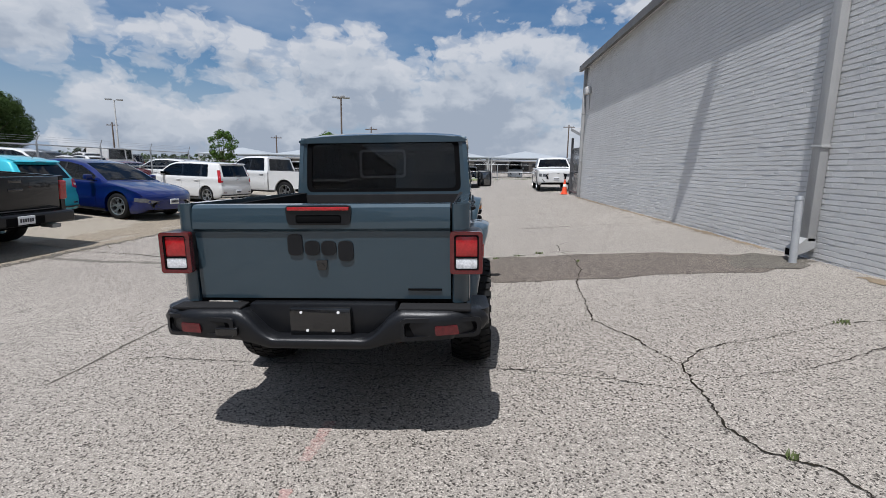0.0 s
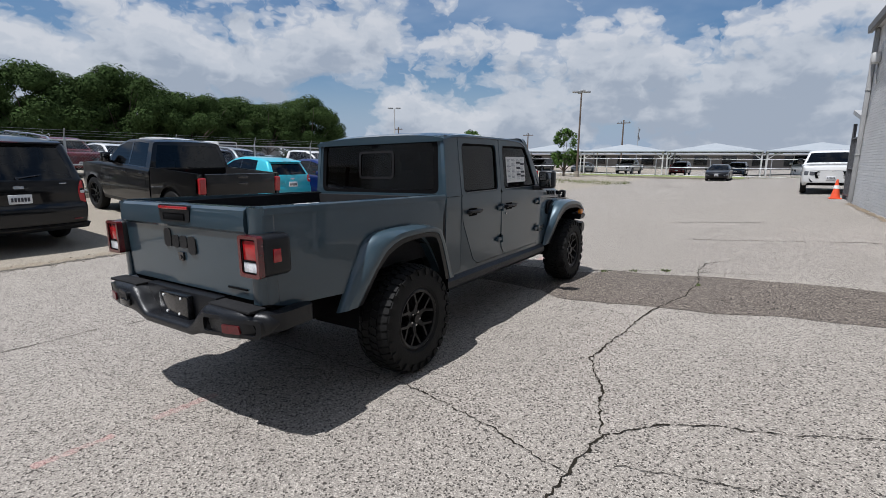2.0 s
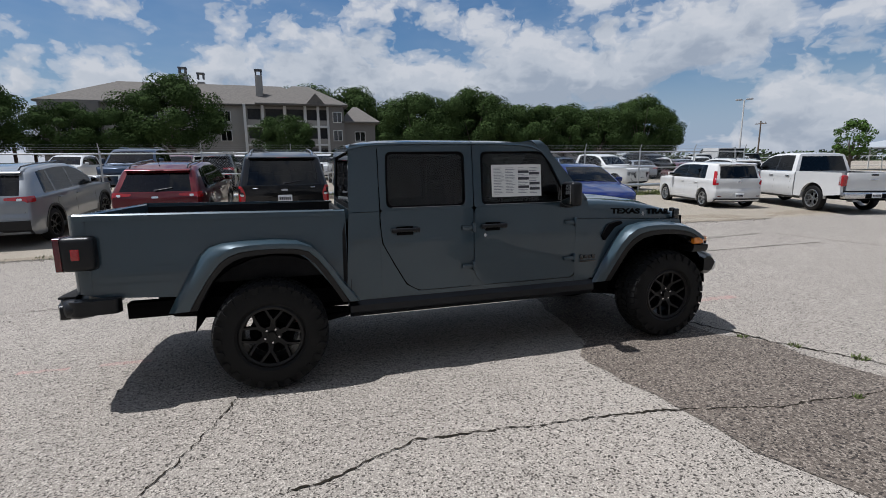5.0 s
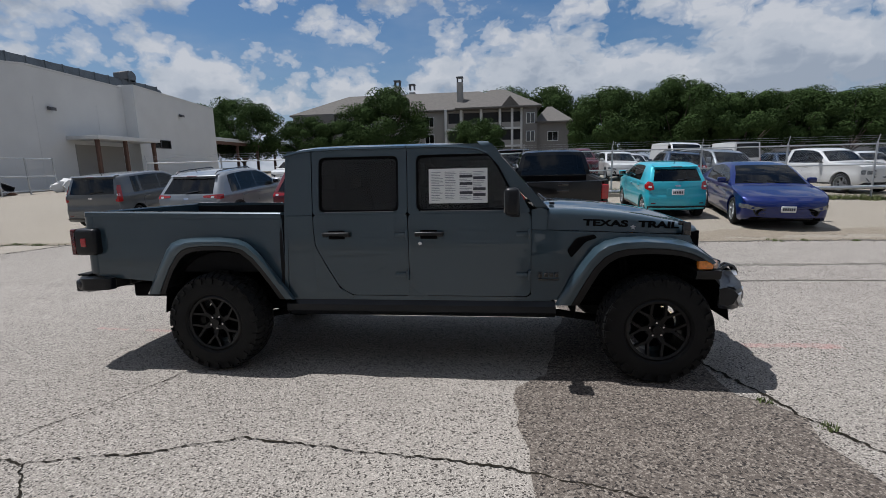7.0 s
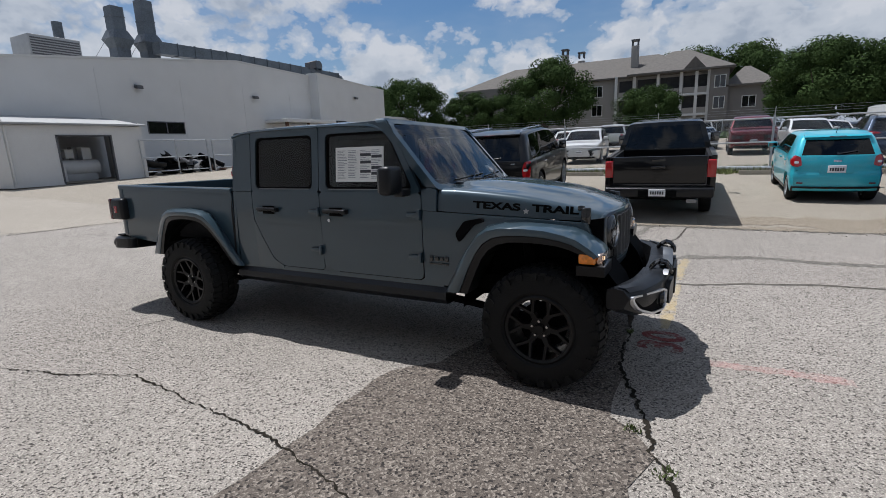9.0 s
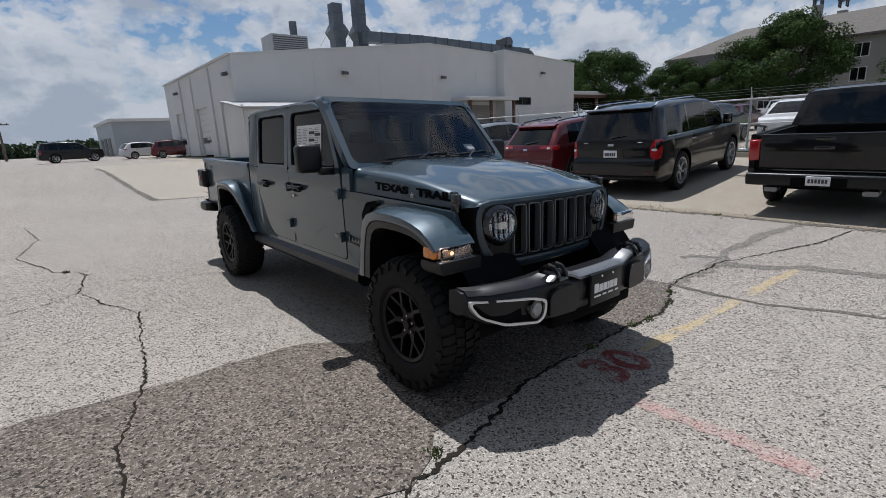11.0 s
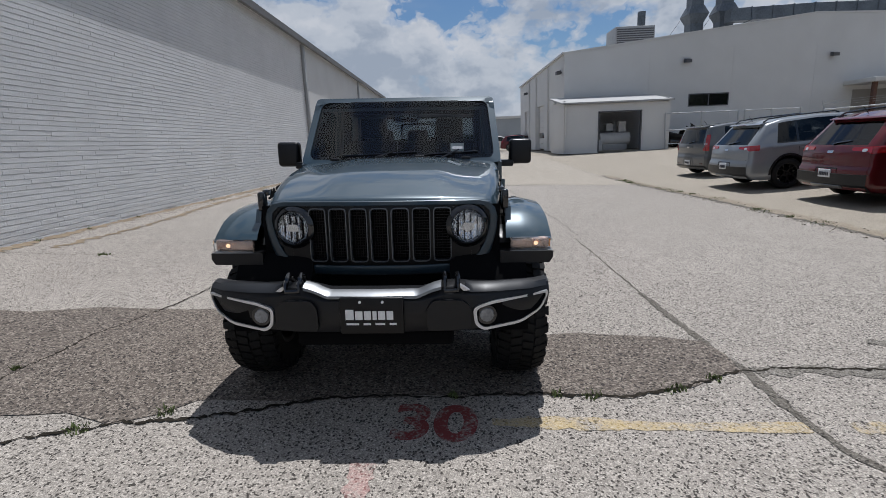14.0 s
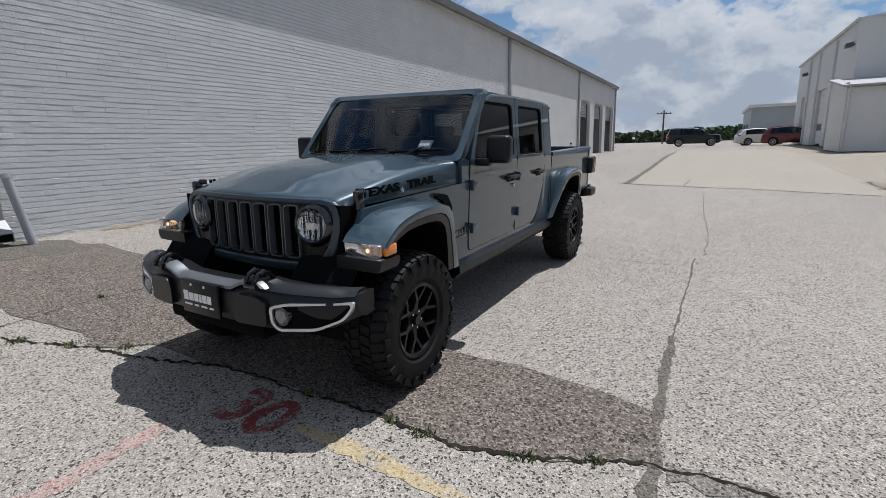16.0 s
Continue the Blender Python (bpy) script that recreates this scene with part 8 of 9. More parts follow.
for k in range(9):
    part("gate_bar", box(-.47, -.44, .3 + k * .2, .325 + k * .2, .1, 2.2), M["darkmetal"], pg)
for z in (.15, 1.1, 2.15):
    part("gate_rail", box(-.48, -.43, .25, 2.1, z, z + .05), M["darkmetal"], pg)
lt = thing("wall_lamp", "white bulkhead lamp under the eaves", "wall lamp", pose(5.62, 15.2, 4.75))
part("housing", box(-.22, 0, -.16, .16, -.15, .15, .04), M["trimwhite"], lt)
part("conduit", tube((-.03, 0, -.15), (-.03, -.08, -.75), .02), M["trimgrey"], lt)

# unseen arm and flat head above the eaves, added to cast a slanting shadow down the bricks
fa = thing("flood_lamp", "unseen grey twin-bar arm with a flat head, added to cast the slanting wall shadow", "floodlight", pose(5.50, 3.62, EAVE + .14, 0, 0, 37))
for dx in (-.07, .07):
    part("arm", tube((dx, -.1, 0), (dx * .6, .52, .02), .022), M["trimgrey"], fa)
part("head", box(-.24, .24, .42, .86, -.05, .06, .03, 3), M["trimgrey"], fa)
part("foot", box(-.12, .12, -.16, -.04, -.06, .05, .01), M["darkmetal"], fa)

# leaning pipe bollard at the foot of the downspout
pb = thing("pipe_bollard", "leaning grey steel pipe with a pale cap", "pipe", pose(5.24, 1.32, ground_z(5.24), -7, 3, 0))
part("pipe", tube((0, 0, -.05), (0, 0, .88), .05, None, 16), M["poleblue"], pb)
part("cap", tube((0, 0, .875), (0, 0, .93), .056, .05, 16), M["galv"], pb)
# low utility pipes further along the wall
for y, h in ((-21.5, .45), (-22.4, .6), (-26.5, .9)):
    o = thing("standpipe", "short pipe stub at the wall's foot", "pipe", pose(5.42, y, ground_z(5.42)))
    part("pipe", tube((0, 0, 0), (0, 0, h), .04), M["galv"], o)
    part("valve", box(-.06, .06, -.09, .09, h - .04, h + .06, .02), M["darkmetal"], o)

# white signboard leaning by the fence
o = link("sign_board", box(-.04, .04, -.38, .38, 0, .95, .01), M["plate"])
o.matrix_world = pose(-14.5, -6.9, ground_z(-14.5) + .02, 0, -8, 0)
tagged(o, "pale blank board leaning on the fence", "board")


# ---- trees ----
def build_tree(name, label, m, height, spread, trunk_h, seed, leaves=2600, leaf=.30, mat="leaf", flat=1.0):
    """Tapered trunk, forking limbs and a crown of many small leaf cards in clumps."""
    rs = random.Random(seed)
    t = thing(name, label, "tree", m)
    bm = bmesh.new()
    r = .028 * height
    add_tube(bm, (0, 0, -.1), (rs.uniform(-.1, .1), rs.uniform(-.1, .1), trunk_h), r, r * .7, 10)
    clumps = []
    for k in range(9):
        a = 2 * math.pi * k / 9 + rs.uniform(-.3, .3)
        d = spread * rs.uniform(.35, .8)
        z = rs.uniform(trunk_h + .15 * (height - trunk_h), height * .86)
        tip = Vector((math.cos(a) * d, math.sin(a) * d, z))
        mid = tip * .45 + Vector((0, 0, trunk_h * .45))
        add_tube(bm, (0, 0, trunk_h * rs.uniform(.7, 1.0)), mid, r * .5, r * .3, 7)
        add_tube(bm, mid, tip, r * .3, r * .1, 6)
    part("trunk", bm, M["bark"], t)
    n = 64
    for k in range(n):
        u = rs.uniform(-.85, 1)
        a = rs.uniform(0, 2 * math.pi)
        rad = math.sqrt(max(0, 1 - u * u)) * rs.uniform(.62, 1.0)
        zc = trunk_h + (height - trunk_h) * .42
        clumps.append((Vector((math.cos(a) * rad * spread * .84, math.sin(a) * rad * spread * .84, zc + u * (height - zc) * (.86 if u > 0 else .62) * flat)), spread * rs.uniform(.14, .30)))
    verts, faces = [], []
    for k in range(leaves):
        c, cr = clumps[rs.randrange(n)]
        v = Vector((rs.gauss(0, 1), rs.gauss(0, 1), rs.gauss(0, 1))).normalized() * cr * rs.random() ** .22
        v.z *= .78
        p = c + v
        nrm = (v.normalized() + Vector((rs.uniform(-.5, .5), rs.uniform(-.5, .5), rs.uniform(-.1, .6)))).normalized()
        a = nrm.orthogonal().normalized()
        a.rotate(Matrix.Rotation(rs.uniform(0, 6.28), 3, nrm))
        b = nrm.cross(a)
        s = leaf * rs.uniform(.6, 1.3)
        i = len(verts)
        verts += [p - a * s, p - b * s * .55 + nrm * s * .12, p + a * s, p + b * s * .55 + nrm * s * .12]
        faces.append((i, i + 1, i + 2, i + 3))
    me = bpy.data.meshes.new("crown")
    me.from_pydata(verts, [], faces)
    me.materials.append(M[mat])
    ob = new("crown", me)
    ob.parent = t
    ob["label"] = "dense uneven crown of small leaves"
    return t


def at(x, y, rz=0, s=1.0, dz=0.0):
    return pose(x, y, ground_z(x, y) + dz, 0, 0, rz) @ Matrix.Diagonal((s, s, s, 1))


OAKS = "oaks along the far side of the lot"
oak_a = build_tree("oak_tree", "broad dark green oak with a dense crown", at(-61, 15.0, 0), 9.8, 6.4, 1.9, 1, 34000, .145)
oak_b = build_tree("oak_tree", "broad dark green oak with a dense crown", at(-60, 23.0, 40), 10.6, 6.8, 2.0, 2, 36000, .145)
oak_c = build_tree("oak_tree", "broad dark green oak with a dense crown", at(-60, 31, 90), 9.0, 6.2, 1.8, 3, 32000, .145)
for o in (oak_a, oak_b, oak_c):
    o["group"] = OAKS
for o, x, y, rz, s in ((oak_a, -61, 38, 70, .92), (oak_c, -62, 44.5, 10, 1.0), (oak_b, -60.2, 51.5, 200, 1.0), (oak_a, -64, 56.5, 120, .92),
                       (oak_b, -77, -18.5, 130, 1.22), (oak_a, -75, -25.5, 20, .80), (oak_c, -69, -2.4, 300, .78),
                       (oak_b, -64, -37, 15, 1.0), (oak_a, -66, -45, 250, 1.05), (oak_c, -70, -53, 75, 1.1), (oak_b, -72, -30.5, 170, .8),
                       (oak_a, -112, 2, 60, 1.75), (oak_b, -112, 12, 110, 1.65), (oak_c, -110, 22, 160, 1.5), (oak_b, -64, 26, 260, .95), (oak_a, -67, 23, 310, .98), (oak_c, -66, 34, 30, 1.0)):
    copy_thing(o, at(x, y, rz, s))
build_tree("young_tree", "slim young tree with light green leaves", at(-25.9, 45.7), 4.9, 1.7, 1.4, 7, 3200, .10, "leaf2")
build_tree("young_tree", "slim young tree with light green leaves", at(-13.9, 44.3), 5.0, 1.55, .6, 8, 4200, .10, "leaf2")


def far_woods(label, spans, seed):
    """Low distant tree line as many leaf clumps."""
    rs = random.Random(seed)
    verts, faces = [], []
    for x0, y0, x1, y1, h, count in spans:
        for k in range(count):
            t = rs.random()
            hump = .62 + .38 * noise.noise(Vector((t * 9, seed, 0)))
            p = Vector((lerp(x0, x1, t) + rs.uniform(-3, 3), lerp(y0, y1, t) + rs.uniform(-3, 3), rs.uniform(-.5, h * max(.25, hump))))
            n = Vector((rs.gauss(0, 1), rs.gauss(0, 1), rs.gauss(0, 1) + .4)).normalized()
            a = n.orthogonal().normalized()
            b = n.cross(a)
            s = rs.uniform(.35, .8)
            i = len(verts)
            verts += [p - a * s, p - b * s * .7, p + a * s, p + b * s * .7]
            faces.append((i, i + 1, i + 2, i + 3))
    me = bpy.data.meshes.new("far_woods")
    me.from_pydata(verts, [], faces)
    me.materials.append(M["farwood"])
    tagged(new("far_woods", me), label, "woods", kind="stuff")


far_woods("distant green tree line beyond the yard", [(45, -118, 8, -122, 4.2, 2600), (8, -122, -16, -118, 4.6, 2600), (-16, -118, -60, -110, 5.5, 2200)], 3)
far_woods("distant green tree line beyond the carports", [(-80, 150, 60, 165, 5.0, 5200), (-160, 100, -80, 150, 6.5, 3200)], 4)
far_woods("leafy hedge behind the fenced lot", [(-66, -10, -66, 66, 3.2, 3600)], 5)


# ---- marks on the paving ----
def ribbon(pts, w, mat, name, label, category, lift=.004, seed=0, jag=.02, step=.06, fray=.5):
    """An irregular strip that follows the paving, such as a crack or a worn line."""
    rs = random.Random(seed)
    path = []
    for (x0, y0), (x1, y1) in zip(pts, pts[1:]):
        n = max(1, int(math.hypot(x1 - x0, y1 - y0) / step))
        for k in range(n):
            path.append((lerp(x0, x1, k / n), lerp(y0, y1, k / n)))
    path.append(pts[-1])
    bm = bmesh.new()
    rows, off = [], 0.0
    for k, (x, y) in enumerate(path):
        a, b = path[max(0, k - 1)], path[min(len(path) - 1, k + 1)]
        d = Vector((b[0] - a[0], b[1] - a[1])).normalized()
        nrm = Vector((-d.y, d.x))
        off = lerp(off, rs.uniform(-jag, jag) * 1.6, .4)
        swell = 1 + .55 * noise.noise(Vector((x * 2.3, y * 2.3, seed * 1.7)))
        ww = w * rs.uniform(1 - fray, 1 + fray) * swell
        row = []
        for s in (-1, 1):
            p = Vector((x, y)) + nrm * (off + s * ww / 2)
            row.append(bm.verts.new((p.x, p.y, ground_z(p.x, p.y) + lift)))
        rows.append(row)
    for a, b in zip(rows, rows[1:]):
        bm.faces.new((a[0], a[1], b[1], b[0]))
    return struct(name, bm, mat, label, category)


def sheet(poly, mat, name, label, category, lift=.004, step=.18, jag=.03, seed=0):
    """A flat patch on the paving with a ragged outline, laid as a fine grid."""
    rs = random.Random(seed)
    out = []
    n = len(poly)
    for k in range(n):
        (x0, y0), (x1, y1) = poly[k], poly[(k + 1) % n]
        m = max(1, int(math.hypot(x1 - x0, y1 - y0) / step))
        for i in range(m):
            out.append((lerp(x0, x1, i / m) + rs.uniform(-jag, jag), lerp(y0, y1, i / m) + rs.uniform(-jag, jag)))
    bm = bmesh.new()
    bm.faces.new([bm.verts.new((x, y, 0)) for x, y in out])
    xs = [x for x, y in out]
    x = math.floor(min(xs)) + .5
    cuts = [.8, -2.4, -6.3]
    for c in cuts:
        if min(xs) < c < max(xs):
            bmesh.ops.bisect_plane(bm, geom=bm.verts[:] + bm.edges[:] + bm.faces[:], plane_co=(c, 0, 0), plane_no=(1, 0, 0))
    for c in (-13, -16, -19, -22, -26, -32):
        if min(y for x, y in out) < c < max(y for x, y in out):
            bmesh.ops.bisect_plane(bm, geom=bm.verts[:] + bm.edges[:] + bm.faces[:], plane_co=(0, c, 0), plane_no=(0, 1, 0))
    for v in bm.verts:
        v.co.z = ground_z(v.co.x, v.co.y) + lift
    return struct(name, bm, mat, label, category)


sheet([(-2.18, 1.42), (-1.55, 1.28), (-.9, 1.30), (-.3, 1.15), (.4, 1.05), (.8, .95), (1.1, .70), (1.65, .70), (2.15, .74), (2.65, .72), (3.2, .86), (4.05, .86), (4.57, .80), (5.29, 1.35), (5.45, 1.75), (4.45, 2.17), (3.8, 2.42), (2.6, 2.50),
       (2.1, 2.44), (1.70, 2.36), (1.40, 2.46), (1.07, 2.24), (.5, 2.22), (-.2, 2.18), (-.9, 2.18), (-1.4, 2.20), (-1.84, 2.08), (-2.2, 1.9), (-2.24, 1.64)], M["patch"], "dark_patch", "dark coarse asphalt patch across the drive", "paving patch", .005, seed=1)
CR = "dark jagged crack in the paving"


def crack(pts, w, seed, label=CR, lift=.009, jag=.016):
    ribbon(pts, w * .8, M["crack"], "crack", label, "crack", min(lift, .006), seed, jag * 1.15, .022, .75)


crack([(2.77, 3.93), (2.37, 3.43), (2.35, 2.69), (2.42, 2.1), (2.34, 1.34), (2.12, .63), (2.0, -.40), (1.93, -.93), (2.16, -1.45), (2.22, -1.72), (2.31, -2.0)], .014, 2)
crack([(2.31, -2.0), (2.24, -2.5), (2.20, -2.88), (2.26, -3.09), (2.38, -3.2), (2.5, -3.26), (2.52, -3.5), (2.84, -4.5), (2.60, -6.2), (2.8, -8.0)], .014, 11)
crack([(2.31, -2.0), (2.47, -1.86), (2.58, -1.74), (2.82, -1.63), (3.08, -1.57), (3.57, -1.37), (4.0, -1.2), (4.6, -1.15), (5.5, -1.2)], .010, 3)
crack([(.2, -1.95), (.93, -2.0), (1.29, -2.09), (1.66, -2.2), (1.98, -2.35), (2.24, -2.45)], .008, 4)
crack([(-2.04, -1.93), (-1.8, -1.87), (-1.27, -1.92), (-.77, -1.95), (.2, -1.95)], .008, 17)
crack([(4.0, -1.75), (3.2, -2.12), (2.44, -2.25)], .007, 12)
crack([(2.0, 2.72), (1.69, 2.58), (1.39, 2.46), (1.06, 2.40), (.7, 2.30), (.3, 2.18), (-.2, 2.18), (-.9, 2.17), (-1.4, 2.20), (-1.84, 2.08), (-2.2, 1.90)], .024, 5, "wide weedy crack along the patch edge", .009, .02)
crack([(2.0, 2.72), (2.33, 2.75), (3.4, 2.9)], .012, 6)
crack([(-2.2, 1.90), (-2.54, 1.87), (-2.98, 1.93), (-3.34, 1.91), (-4.2, 2.2), (-5.2, 2.5), (-6.2, 2.6)], .020, 7)
# flat dark line along the lip, without any step in the paving
crack([(.2, -12.0), (-1.2, -11.75), (-3.15, -11.6), (-4.6, -10.8), (-6.3, -10.1)], .06, 13, "flat dark line drawn along the lip across the drive", .012, .015)
crack([(1.9, 6.0), (4.6, 6.3), (5.4, 6.2)], .03, 15)


def seam(pts, w, seed, label, jag=.02, fray=.3):
    ribbon(pts, w, M["seamdirt"], "tar_seam", label, "seam", .004, seed, jag, .05, fray)


seam([(-2.28, -2.4), (-2.26, -1.2), (-2.22, .3)], .018, 19, "thin brown seam in the paving", .012, .6)
seam([(-2.22, .3), (-2.22, 1.0), (-2.22, 1.6), (-2.26, 1.94), (-2.22, 2.3), (-2.24, 2.7), (-2.45, 3.2), (-2.66, 3.9), (-2.72, 4.8), (-2.7, 9)], .055, 8, "old tar-sealed seam in the paving", .010, .35)
ST = "dark dirt stain worn into the paving"
ribbon([(-3.36, 1.95), (-3.45, 2.3), (-3.75, 2.7), (-3.92, 3.5), (-3.83, 4.2), (-3.82, 5.2), (-3.9, 7), (-4.1, 9)], .16, M["stain"], "dirt_band", ST, "stain", .0032, 9, .025, .08, .3)
ribbon([(-2.3, 1.93), (-2.6, 1.9), (-3.0, 1.98), (-3.4, 1.92), (-4.04, 1.80), (-4.55, 1.82), (-5.3, 1.8), (-6.2, 2.0)], .15, M["stain"], "dirt_band", ST, "stain", .0036, 27, .03, .07, .5)
ribbon([(-3.34, 1.5), (-3.5, 1.62), (-3.6, 1.8)], .12, M["stain"], "dirt_band", ST, "stain", .0032, 28, .02, .06, .4)
seam([(-2.38, -2.6), (-2.41, -3.9), (-2.3, -6.5), (-2.25, -10)], .012, 26, "thin brown seam in the paving", .014, .6)
sheet([(-.04, -12.1), (-1.69, -11.93), (-3.06, -11.45), (-4.6, -10.85), (-6.24, -10.2), (-6.24, -36), (-.35, -36), (-.23, -30.9), (-.1, -18.9)], M["slab"], "pale_slab", "pale beige concrete slab across the far drive", "paving slab", .004, jag=.012, seed=40)
ribbon([(-.04, -12.1), (-.08, -16), (-.14, -22), (-.23, -30.9)], .20, M["seamdirt"], "tar_seam", "dark sealed seam along the pale slab", "seam", .007, 14, .03, .15, .4)
ribbon([(-1.69, -11.9), (-1.72, -13), (-1.78, -14.2)], .03, M["seamdirt"], "tar_seam", "thin sealed seam across the slab", "seam", .007, 41, .01, .08, .4)
seam([(3.1, 9.5), (1.2, 9.2), (-1.5, 9.6), (-4.0, 9.3)], .03, 18, "thin sealed seam across the drive")

# stains and worn ground near the lot's edge
EDGE = [(-6.30, -14), (-6.22, -9), (-6.34, -5.5), (-6.25, -2), (-6.36, 1.2), (-6.24, 4), (-6.33, 8), (-6.2, 12)]
# one dark ribbon paints both the dirt and the shadow line of the step
ribbon([(x - .02, y) for x, y in EDGE], .10, M["seamdirt"], "broken_edge", "dark ribbon for dirt and the step's shadow on the lot's crumbled edge", "edge", .006, seed=20, jag=.05, step=.05, fray=.6)
ribbon([(x - .16, y) for x, y in EDGE], .26, M["soilgrit"], "soil_edge", "dusty soil on the lot's broken edge", "soil", .004, seed=42, jag=.06, step=.05, fray=.45)


def chips(name, label, line, spread, count, seed):
    """Loose crumbs of paving along a broken edge."""
    rs = random.Random(seed)
    verts, faces = [], []
    for k in range(count):
        (x0, y0), (x1, y1) = rs.choice(list(zip(line, line[1:])))
        t = rs.random()
        x, y = lerp(x0, x1, t) + rs.gauss(0, spread), lerp(y0, y1, t)
        r = rs.uniform(.006, .022)
        z = ground_z(x, y)
        i = len(verts)
        n = 5
        for h, f in ((0, 1.0), (r * .7, .65)):
            for j in range(n):
                a = 2 * math.pi * j / n + rs.uniform(-.4, .4)
                q = r * f * rs.uniform(.7, 1.3)
                verts.append((x + q * math.cos(a), y + q * math.sin(a), z + h))
        faces.append([i + n + j for j in range(n)])
        faces += [(i + j, i + (j + 1) % n, i + n + (j + 1) % n, i + n + j) for j in range(n)]
    me = bpy.data.meshes.new(name)
    me.from_pydata(verts, [], faces)
    me.materials.append(M["lot"])
    tagged(new(name, me), label, "gravel", kind="stuff")


chips("edge_gravel", "loose crumbs of paving along the lot's edge", EDGE, .13, 900, 61)
ribbon([(-7.1, 2.8), (-7.0, 5.5), (-7.4, 8.2), (-7.0, 11.5), (-7.2, 17)], .80, M["soilgrit"], "dusty_strip", "dusty bare strip behind the parked cars", "soil", .005, seed=21, jag=.12, step=.14, fray=.12)
ribbon([(5.46, -16), (5.42, -9), (5.50, -5), (5.48, 0.4)], .18, M["soil"], "wall_foot_soil", "dirt washed along the foot of the wall", "soil", .006, seed=22, jag=.05, fray=.7)
ribbon([(5.52, 2.4), (5.5, 8), (5.52, 16)], .12, M["soil"], "wall_foot_soil", "dirt washed along the foot of the wall", "soil", .006, seed=23, jag=.04, fray=.7)
sheet([(4.4, 1.0), (5.2, .9), (5.5, 1.4), (5.2, 2.0), (4.6, 1.9)], M["seamdirt"], "wet_stain", "dark damp stain below the downspout", "stain", .008, jag=.11, seed=24)
ribbon([(4.95, -1.5), (4.85, -3.5), (5.05, -6), (5.1, -9.5)], .10, M["soil"], "dirt_streak", "thin dirt streaks by the wall", "soil", .006, seed=25, jag=.10, fray=.8)

# paint on the paving
ribbon([(-.60, 2.44), (-1.0, 2.46), (-1.6, 2.50), (-2.2, 2.52)], .085, M["yellow"], "line_yellow", "faded yellow painted line", "painted line", .0025, seed=30, jag=.008, step=.04, fray=.25)
ribbon([(-2.42, 2.52), (-2.9, 2.55), (-3.6, 2.62)], .085, M["yellow"], "line_yellow", "faded yellow painted line", "painted line", .0025, seed=31, jag=.008, step=.04, fray=.35)
ribbon([(.02, 2.76), (.03, 2.95), (.0, 3.2), (.02, 3.6)], .11, M["chalk"], "chalk_line", "smudged red chalk line", "chalk line", .0025, seed=32, jag=.006, step=.02, fray=.25)
ribbon([(-.10, -2.80), (-.11, -3.0), (-.12, -3.2)], .075, M["chalk"], "chalk_line", "smudged red chalk line", "chalk line", .0025, seed=33, jag=.006, step=.02, fray=.3)
ribbon([(-.13, -3.42), (-.14, -3.6), (-.16, -3.8)], .07, M["chalk"], "chalk_line", "faint red chalk line", "chalk line", .0025, seed=34, jag=.006, step=.02, fray=.4)
num = letters("painted_number", "30", .44, M["redpaint"], None, Matrix.Translation((-.29, 2.455, ground_z(-.29) + .003)) @ Matrix.Rotation(radians(-1.37), 4, "Y") @ Matrix.Rotation(radians(176), 4, "Z"), .0005, 1.05, .014)
tagged(num, "faded red stencilled number painted on the paving", "painted number", kind="structure")


def tufts(name, label, spots, blades, h, seed, mat="weed", wide=1.0):
    rs = random.Random(seed)
    verts, faces = [], []
    for x, y, r in spots:
        for k in range(blades):
            a, d = rs.uniform(0, 6.28), r * rs.random() ** .6
            px, py = x + math.cos(a) * d, y + math.sin(a) * d
            z = ground_z(px, py)
            hh = h * rs.uniform(.4, 1.2)
            lx, ly = rs.uniform(-.6, .6) * hh, rs.uniform(-.6, .6) * hh
            w = (.004 + .004 * rs.random()) * wide
            b = rs.uniform(0, 3.14)
            i = len(verts)
            verts += [(px - w * math.cos(b), py - w * math.sin(b), z), (px + w * math.cos(b), py + w * math.sin(b), z), (px + lx, py + ly, z + hh)]
            faces.append((i, i + 1, i + 2))
    me = bpy.data.meshes.new(name)
    me.from_pydata(verts, [], faces)
    me.materials.append(M[mat])
    tagged(new(name, me), label, "grass", kind="stuff")


rs = random.Random(9)
tufts("crack_weeds", "small weeds growing in the paving cracks", [(4.05, -1.18, .07), (2.36, -3.16, .03), (1.95, 2.70, .06), (1.55, 2.53, .06), (1.2, 2.35, .05), (-1.2, 2.18, .06), (-1.7, 2.12, .07), (-2.0, 2.0, .05), (-1.0, 2.17, .04), (2.42, 1.9, .025), (-.4, 2.18, .03)], 44, .034, 1)
tufts("edge_weeds", "weeds along the lot's broken edge", [(-6.35 + rs.uniform(-.12, .12), rs.uniform(-12, 8), rs.uniform(.05, .3)) for k in range(26)], 50, .05, 2)
tufts("wall_weeds", "thin weeds at the foot of the brick wall", [(5.50, -22 + k * 1.9 + rs.uniform(-.8, .8), .05) for k in range(12)], 14, .05, 3)
tufts("fence_grass", "dry grass strip under the chain-link fence", [(-14.8 + rs.uniform(-.7, .5), -16 + k * .16, .4) for k in range(230)], 64, .20, 4, "grass", 2.6)
tufts("verge_grass", "ragged grass by the far kerb", [(-32 + k * .55, 48.4 + rs.uniform(-1.2, 1.5), .6) for k in range(80)], 40, .25, 5, "grass")
tufts("lot_grass", "ragged grass island at the lot's end", [(-16 + k * .12, 33 + rs.uniform(-2.5, 2.5), .5) for k in range(90)], 40, .22, 6, "grass")


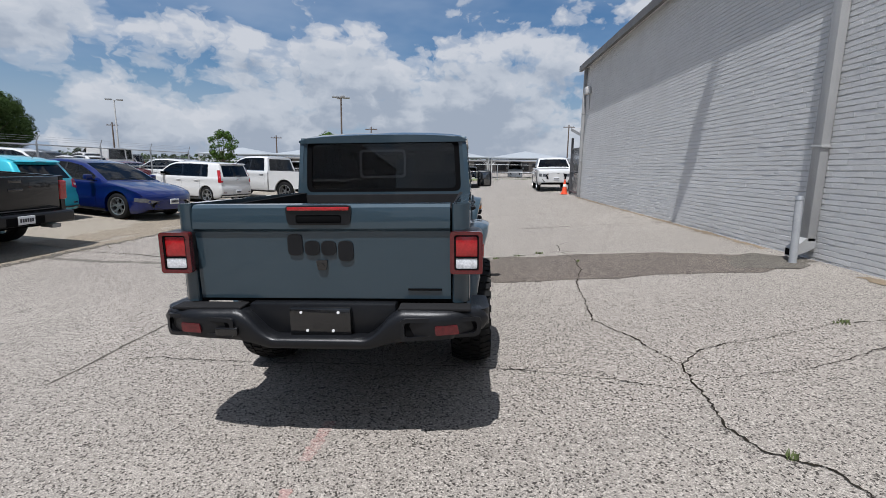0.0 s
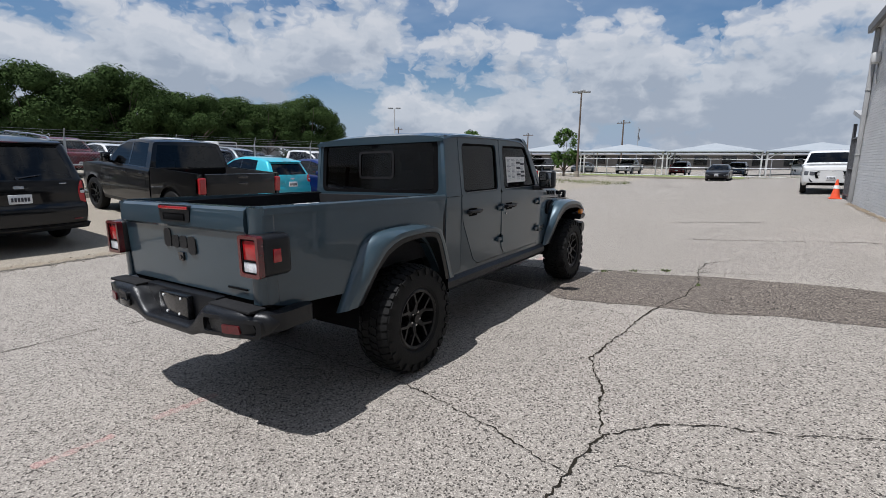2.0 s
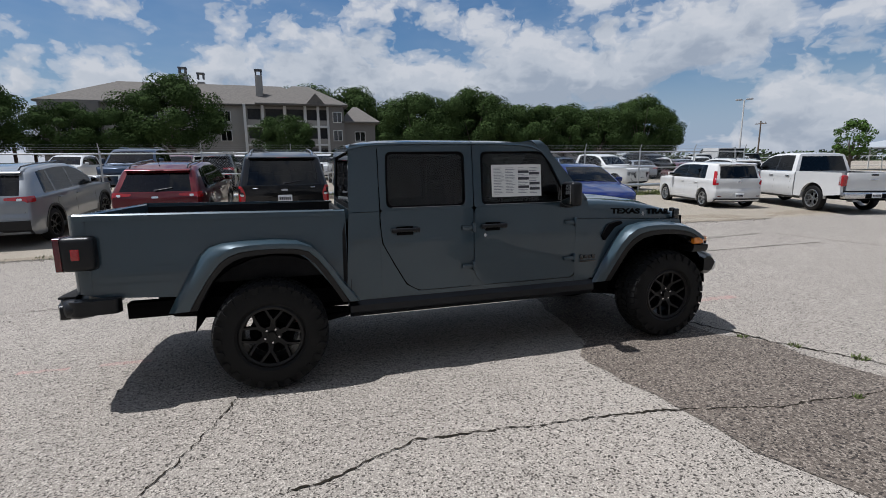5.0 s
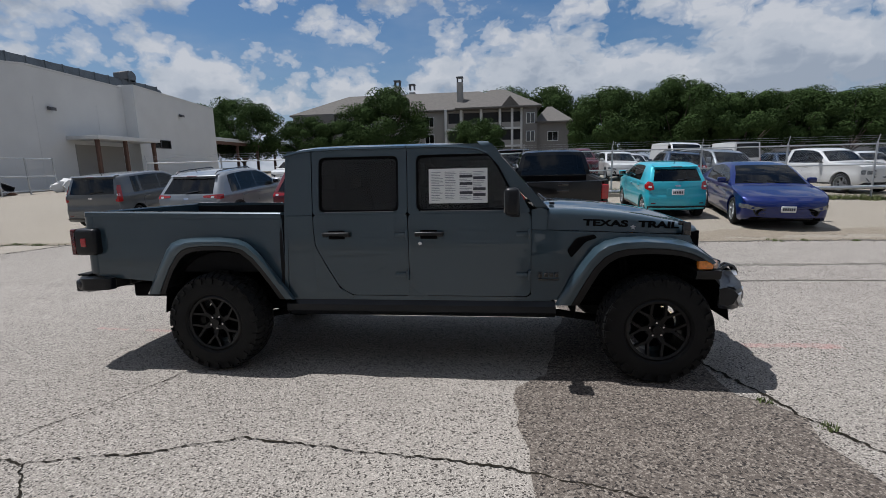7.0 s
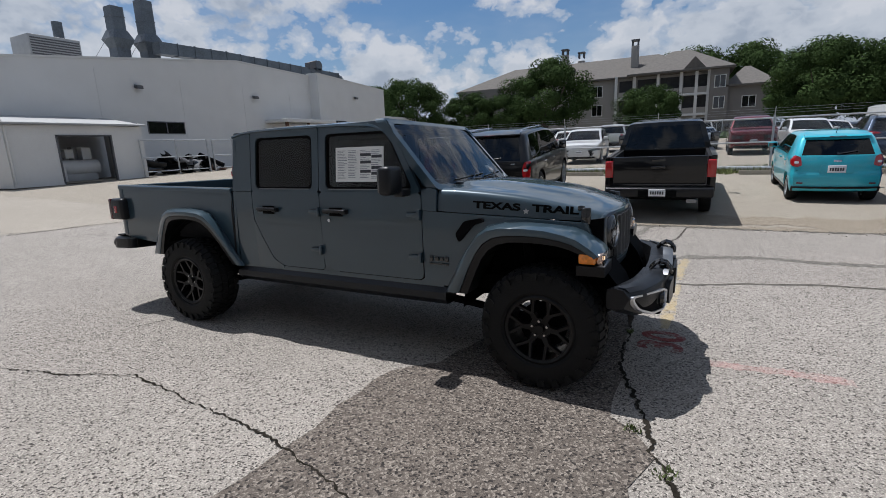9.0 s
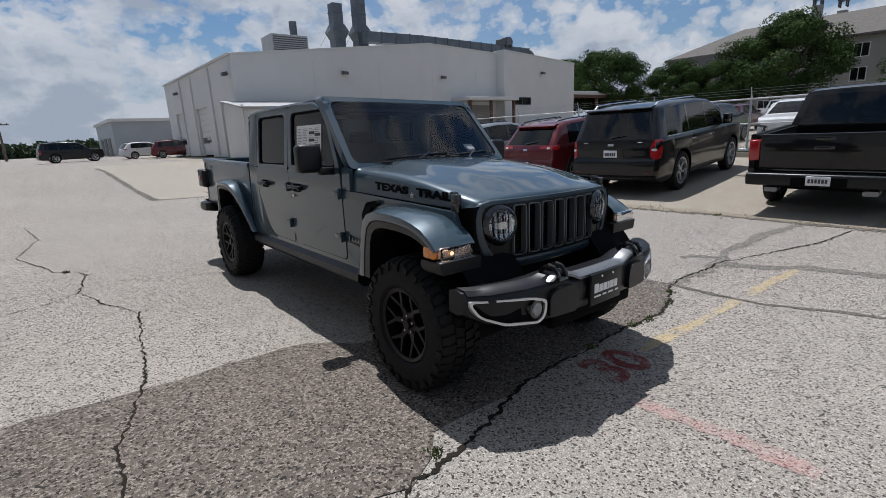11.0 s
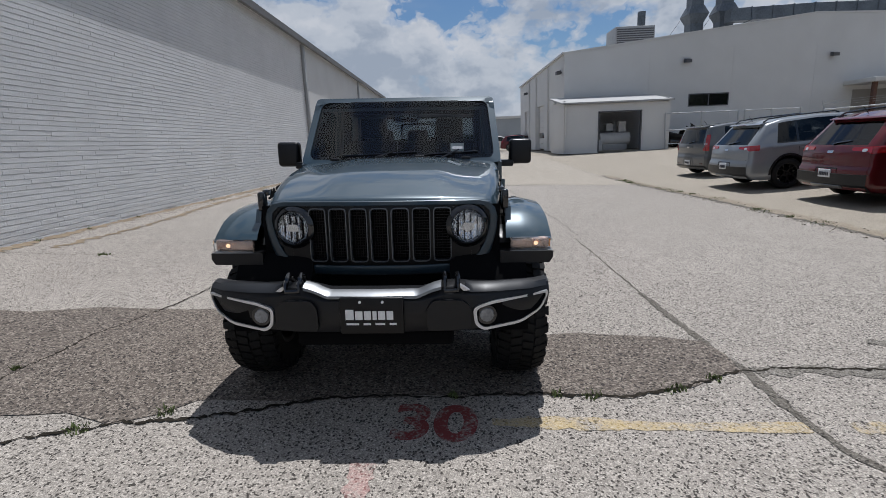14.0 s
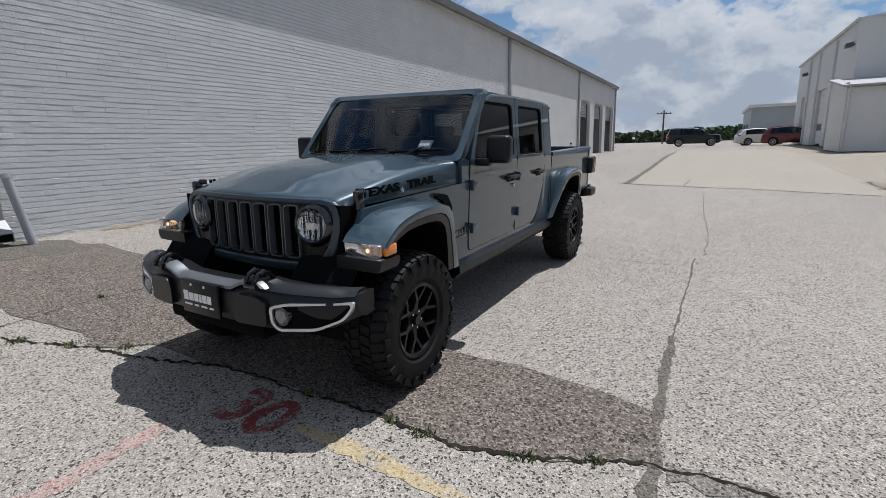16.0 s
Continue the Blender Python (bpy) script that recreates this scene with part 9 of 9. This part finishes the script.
# ---- bricks of the east wall ----
def build_bricks():
    """Running bond. A stretch by the drive is laid brick by brick; the rest is one mesh."""
    rs = random.Random(21)
    L, H, J, V, D = .2117, .067, .009, .0003, .008
    shared = []
    for k in range(4):
        bm = bmesh.new()
        a, b = .0012 * (k % 2), .0010 * (k // 2)
        vs = [bm.verts.new(p) for p in ((0, 0, 0), (0, L, 0), (0, L, H), (0, 0, H), (-D - a, 0, .003), (-D - b, L, .003), (-D - a, L, H - .003), (-D - b, 0, H - .003))]
        for f in ((4, 7, 6, 5), (0, 4, 5, 1), (1, 5, 6, 2), (2, 6, 7, 3), (3, 7, 4, 0)):
            bm.faces.new([vs[i] for i in f])
        me = bpy.data.meshes.new("brick")
        bmesh.ops.recalc_face_normals(bm, faces=bm.faces)
        bm.to_mesh(me)
        bm.free()
        me.materials.append(M["brickp"])
        shared.append(me)
    verts, faces, singles = [], [], 0
    z, row = .225, 0
    sag = [rs.uniform(-.003, .003) for k in range(90)]
    while z < EAVE - .05:
        y = -16.35 + (L + V) * .5 * (row % 2)
        while y < WALL_N - L:
            near = -1.1 < y < 1.0 and .40 < z < 2.55
            jx, jz = rs.uniform(-.0022, .0022), sag[row] + rs.uniform(-.0028, .0028)
            if near and singles < 300:
                o = new("brick", shared[rs.randrange(4)])
                o.parent = wall_east
                o.matrix_basis = pose(WALL_X + .014 + jx, y, z + jz)
                singles += 1
            else:
                x = WALL_X + .014 + jx
                x1 = x - D - rs.uniform(0, .0014)
                i = len(verts)
                y1, z1 = y + L, z + H
                zz = z + jz
                j4 = [rs.uniform(-.0016, .0016) for q in range(4)]
                verts += [(x, y, zz), (x, y1, zz), (x, y1, zz + H), (x, y, zz + H), (x1 + j4[0], y, zz + .004), (x1 + j4[1], y1, zz + .004), (x1 + j4[2], y1, zz + H - .004), (x1 + j4[3], y, zz + H - .004)]
                faces += [(i + 4, i + 7, i + 6, i + 5), (i, i + 4, i + 5, i + 1), (i + 1, i + 5, i + 6, i + 2), (i + 2, i + 6, i + 7, i + 3), (i + 3, i + 7, i + 4, i)]
            y += L + V
        z += H + J
        row += 1
    me = bpy.data.meshes.new("bricks")
    me.from_pydata(verts, [], faces)
    me.materials.append(M["brick"])
    ob = new("bricks", me)
    ob.parent = wall_east
    tagged(ob, kind="stuff")


build_bricks()
